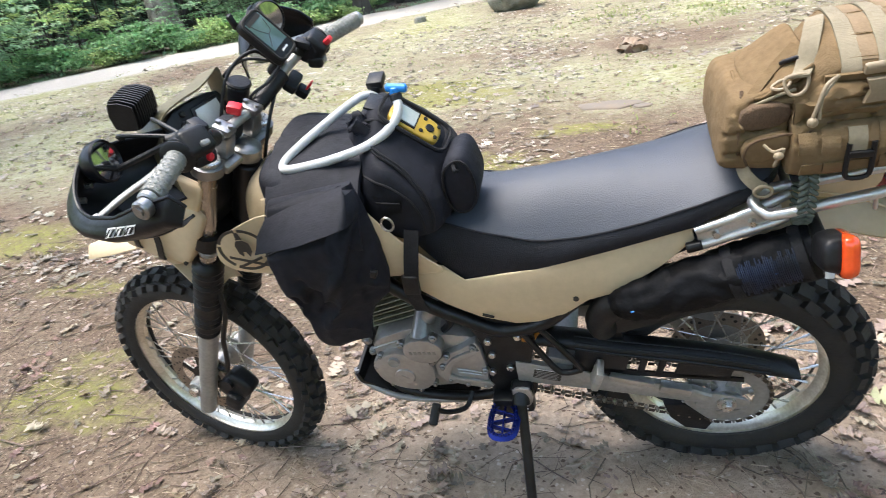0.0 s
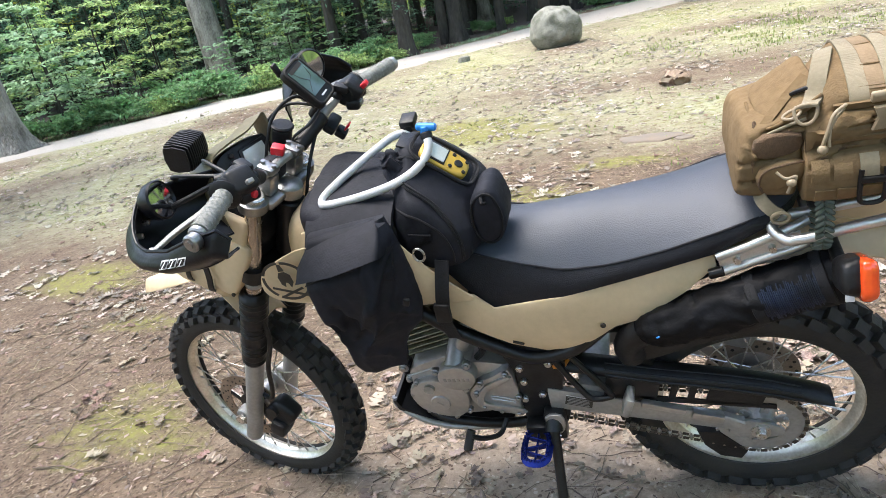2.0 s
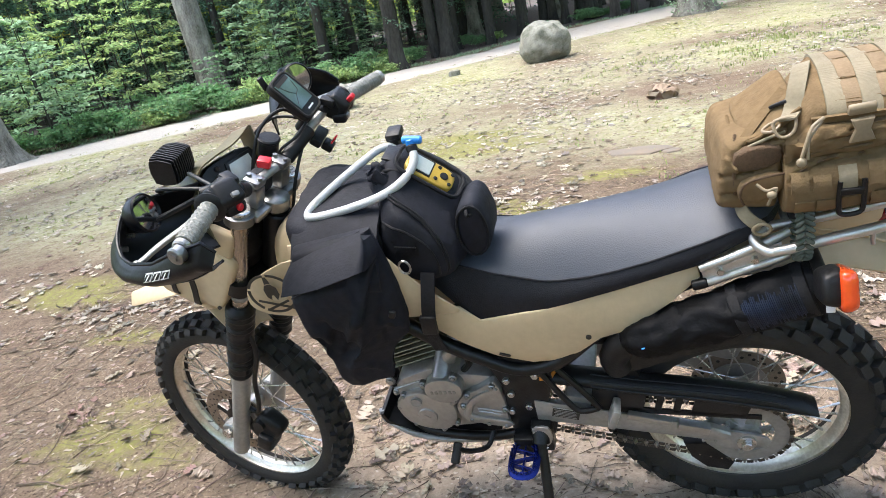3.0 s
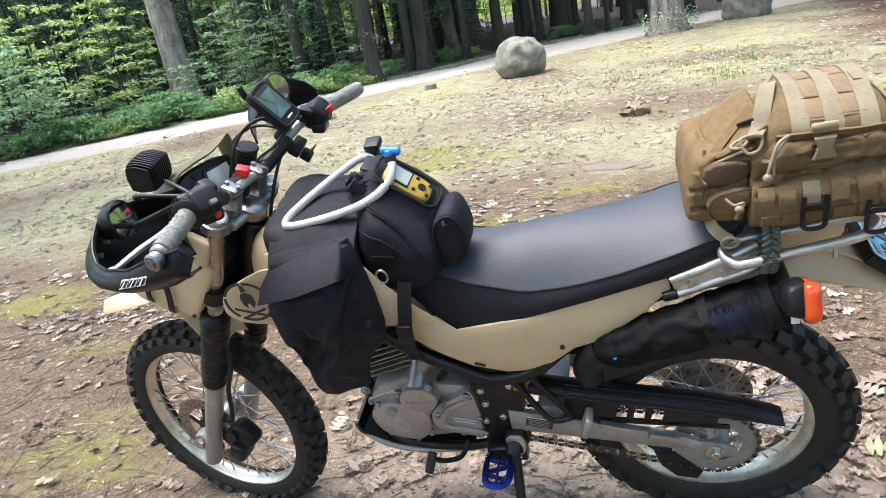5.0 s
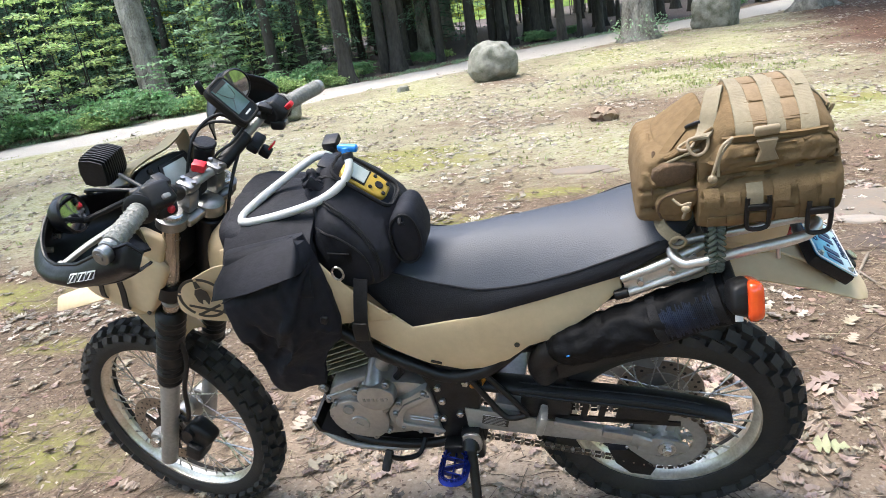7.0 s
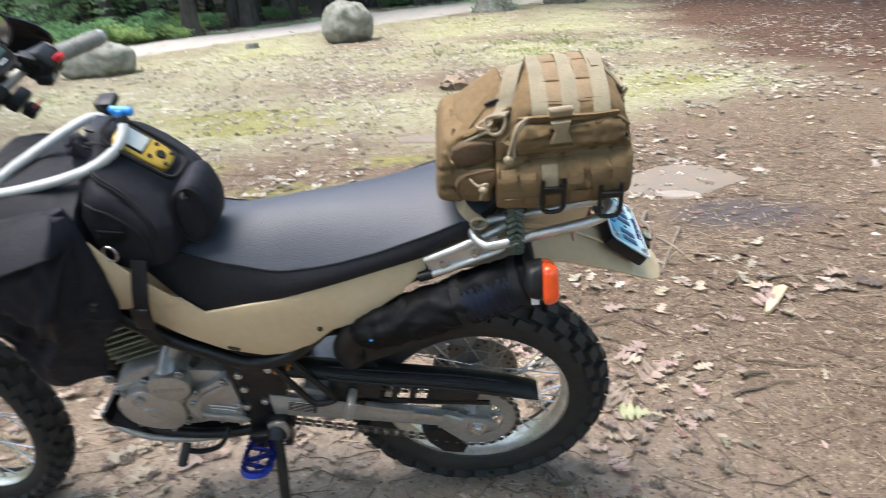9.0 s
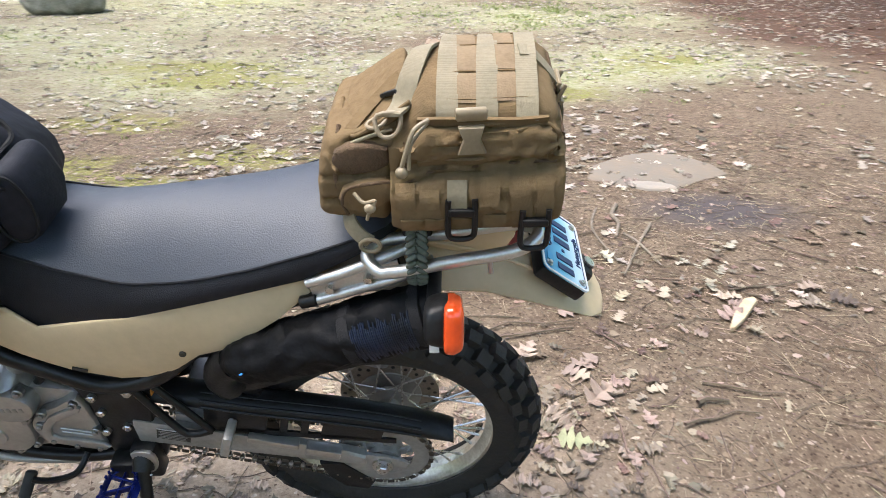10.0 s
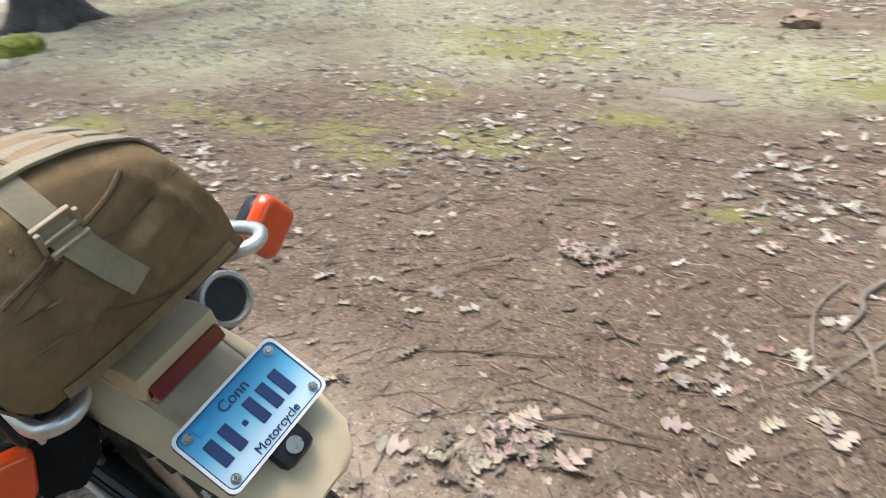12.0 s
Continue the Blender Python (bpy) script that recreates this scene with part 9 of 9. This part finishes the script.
for x, y, k, sc in ((-13.3, 16.6, 0, 1.0), (-15.4, 14.3, 0, 0.9), (-10.4, 18.9, 5, 0.85), (-9.4, 19.4, 1, 0.8), (-13.0, 11.5, 5, 0.95), (-12.4, 10.9, 5, 0.75), (-14.6, 12.6, 5, 0.9), (-16.8, 13.6, 1, 1.1), (-17.6, 12.0, 0, 1.0), (-11.0, 17.0, 1, 0.55), (-8.4, 18.4, 1, 0.6), (-13.2, 14.6, 1, 0.5), (-15.0, 17.8, 0, 1.15), (-16.4, 10.4, 5, 1.0), (-18.4, 10.4, 0, 1.1), (-9.8, 17.4, 5, 0.45)):
    put(kinds[k], x, y, rnd.uniform(0, 360), sc, "forest edge saplings")
for x, y, k, sc in ((-13.0, 13.3, 0, 0.95), (-12.2, 14.4, 0, 0.85), (-14.2, 12.6, 0, 0.9), (-10.4, 16.3, 5, 0.8), (-9.6, 16.9, 5, 0.7), (-9.0, 17.2, 0, 0.6), (-12.6, 11.6, 5, 0.75), (-15.2, 12.0, 5, 1.0), (-11.0, 15.0, 5, 0.4), (-14.8, 10.6, 5, 0.9)):
    put(kinds[k], x, y, rnd.uniform(0, 360), sc, "forest edge saplings")
for i in range(190):
    x = rnd.uniform(-21, -6.0)
    put(kinds[rnd.choice((2, 2, 4))], x, far_y(x) + 0.25 + rnd.random() ** 2 * 4.5, rnd.uniform(0, 360), rnd.uniform(0.35, 0.85), "forest edge shrubs")
for i in range(26):
    x = rnd.uniform(-19, -7.0)
    put(kinds[rnd.choice((0, 1, 5))], x, far_y(x) + 0.6 + rnd.random() * 7.0, rnd.uniform(0, 360), rnd.uniform(0.25, 0.55), "forest edge saplings")
for i in range(12):
    x = rnd.uniform(-22, -16)
    put(kinds[rnd.choice((0, 1, 5))], x, far_y(x) + rnd.uniform(1.5, 5.0), rnd.uniform(0, 360), rnd.uniform(0.8, 1.2), "forest edge saplings")
for i in range(12):
    x = rnd.uniform(-6.5, 0)
    put(kinds[rnd.choice((2, 2, 4))], x, far_y(x) + rnd.uniform(1.8, 4.5), rnd.uniform(0, 360), rnd.uniform(0.3, 0.6), "forest edge shrubs")
for i in range(80):
    x = rnd.uniform(-24, 14)
    put(kinds[rnd.choice((0, 3, 3, 3))], x, far_y(x) + rnd.uniform(13, 28), rnd.uniform(0, 360), rnd.uniform(0.9, 1.7), "deep forest saplings")
for i in range(14):
    x = rnd.uniform(2, 14)
    put(kinds[rnd.choice((2, 4, 2))], x, far_y(x) + rnd.uniform(0.5, 4), rnd.uniform(0, 360), rnd.uniform(0.6, 1.0), "forest edge shrubs")


def young_hemlock(seed, h, w):
    """A dark young conifer: short drooping boughs from near the ground to the tip."""
    rnd = random.Random(seed)
    t = thing("young_hemlock", "dark green young hemlock in the forest", "tree")
    bm = cyl(B(), (0, 0, -0.1), (0, 0, h), 0.05, 0.01, 8)
    ends = []
    for k in range(46):
        z = h * (0.08 + 0.9 * k / 46)
        a = k * 2.4 + rnd.uniform(-0.4, 0.4)
        ln = w * (1.05 - z / h) * rnd.uniform(0.7, 1.2) + 0.15
        e = Vector((math.cos(a) * ln, math.sin(a) * ln, z - 0.18 * ln))
        tube(bm, [(0, 0, z), e], 0.008, 3, 1, cap=False)
        ends += [Vector((0, 0, z)).lerp(e, f) for f in (0.45, 0.7, 0.95)]
    part("trunk", bm, BARK_DARK, t)
    V, Fc = leaf_cloud(rnd, ends, 34, 0.19, 0.075, 0.25)
    ob = new("crown", mesh_of("crown", V, Fc, GREEN_DARK))
    ob.parent = t
    return t


def bough_hemlock(seed, h, w, low):
    """A tall hemlock whose long drooping boughs of fine flat sprays hang well above the ground."""
    rnd = random.Random(seed)
    t = thing("bough_hemlock", "tall hemlock with drooping dark green boughs", "tree")
    bm = cyl(B(), (0, 0, -0.2), (0, 0, h), 0.17, 0.05, 12)
    V, Fc = [], []
    for k in range(34):
        z = low + (h - low) * k / 34
        a = k * 2.4 + rnd.uniform(-0.5, 0.5)
        ln = w * rnd.uniform(0.6, 1.1) * (1.1 - 0.6 * k / 34)
        d = Vector((math.cos(a), math.sin(a), 0))
        side = Vector((-d.y, d.x, 0))
        e = d * ln + Vector((0, 0, z - 0.30 * ln))
        tube(bm, [(0, 0, z), d * ln * 0.5 + Vector((0, 0, z - 0.06 * ln)), e], 0.014, 4, 3, taper=(1, 0.3), cap=False)
        for i in range(150):
            u_ = rnd.uniform(0.12, 1.05)
            off = rnd.uniform(-1, 1) * 0.34 * ln * (1.15 - u_)
            c = d * ln * u_ + side * off + Vector((0, 0, z - 0.30 * ln * u_ ** 1.6 - 0.25 * abs(off) + rnd.gauss(0, 0.03)))
            s_ = rnd.uniform(0.07, 0.15)
            q = Euler((rnd.gauss(0, 0.35), rnd.gauss(0.3, 0.3), a + (0.8 if off > 0 else -0.8) + rnd.gauss(0, 0.3))).to_matrix()
            b0 = len(V)
            V += [c + q @ Vector(v) * s_ for v in ((-0.5, 0, 0), (0, 0.16, 0.02), (0.5, 0, -0.06), (0, -0.16, 0.02))]
            Fc += [(b0, b0 + 1, b0 + 2, b0 + 3)]
    part("trunk", bm, BARK_DARK, t)
    ob = new("crown", mesh_of("crown", V, Fc, GREEN_DARK))
    ob.parent = t
    return t


hung = [bough_hemlock(97, 7.5, 2.6, 1.9), bough_hemlock(98, 8.0, 3.0, 2.4)]
hung[0].matrix_basis, hung[1].matrix_basis = pose(-8.2, far_y(-8.2) + 3.0, 0.1), pose(-5.6, far_y(-5.6) + 2.6, 0.1)
for i, (x, d_) in enumerate(((-10.4, 7.2), (-7.0, 4.8), (-4.4, 4.0), (-3.0, 5.4), (-1.2, 6.4), (-13.0, 9.5), (0.8, 7.5), (-6.0, 7.2))):
    put(hung[i % 2], x, far_y(x) + d_, 67 * i, 0.9 + 0.05 * (i % 4), "hemlocks with boughs")

conifers = [young_hemlock(95, 5.2, 1.6), young_hemlock(96, 4.2, 1.5)]
conifers[0].matrix_basis, conifers[1].matrix_basis = pose(-16.5, 20.5, 0.1), pose(-9.6, 24.0, 0.1)
for i in range(40):
    x = rnd.uniform(-24, -5.5)
    put(conifers[i % 2], x, far_y(x) + rnd.uniform(9.5, 15.0), rnd.uniform(0, 360), rnd.uniform(1.0, 1.6), "young hemlocks")

# trees added round and behind the camera, mostly unseen, to shade the clearing
shade = tree("shade_tree", "tall leafy tree added round the clearing to shade it", 91, 15, 0.3, BARK, GREEN_MID, 22, 6.5, 80, 1.1, 0.42)
shade.matrix_basis = pose(1.0, -8.0, 0)
for x, y, s in ((-4.0, -9.0, 1.0), (-8.5, -6.0, 0.95), (6.0, -8.0, 1.1), (9, -1.5, 1.0), (5.6, -1.6, 0.9), (1.5, -14, 1.2), (-5, -14, 1.1), (11, 5.5, 1.05), (12.5, 10, 1.1), (8, 9, 1.0), (-14, 0.5, 1.0), (10.5, 18, 1.1), (14, 22, 1.2), (9, -9, 1.2)):
    put(shade, x, y, (x * 77) % 360, s, "trees round the clearing")

# distance: a far green wall of forest
bm = B()
ring0, ring1 = [], []
for i in range(61):
    a = 2 * math.pi * i / 60
    ring0.append(bm.verts.new((75 * math.cos(a), 75 * math.sin(a), -1)))
    ring1.append(bm.verts.new((75 * math.cos(a), 75 * math.sin(a), 16 + 4 * noise.noise((3 * math.cos(a), 3 * math.sin(a), 0)))))
for i in range(60):
    bm.faces.new((ring0[i], ring1[i], ring1[i + 1], ring0[i + 1]))
FAR = material("far_forest_glow", (0.24, 0.33, 0.08), 1.0, vary=0.35, scale=0.25, second=(0.05, 0.09, 0.03))
# Emission added so the far wall looks sunlit between the trunks
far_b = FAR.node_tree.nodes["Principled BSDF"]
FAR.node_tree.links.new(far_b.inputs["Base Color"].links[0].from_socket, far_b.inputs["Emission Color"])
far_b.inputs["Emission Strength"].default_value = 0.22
tagged(new("backdrop", finish(bm, FAR)), "distant green forest with a glow added for sunlight", "forest", kind="structure")
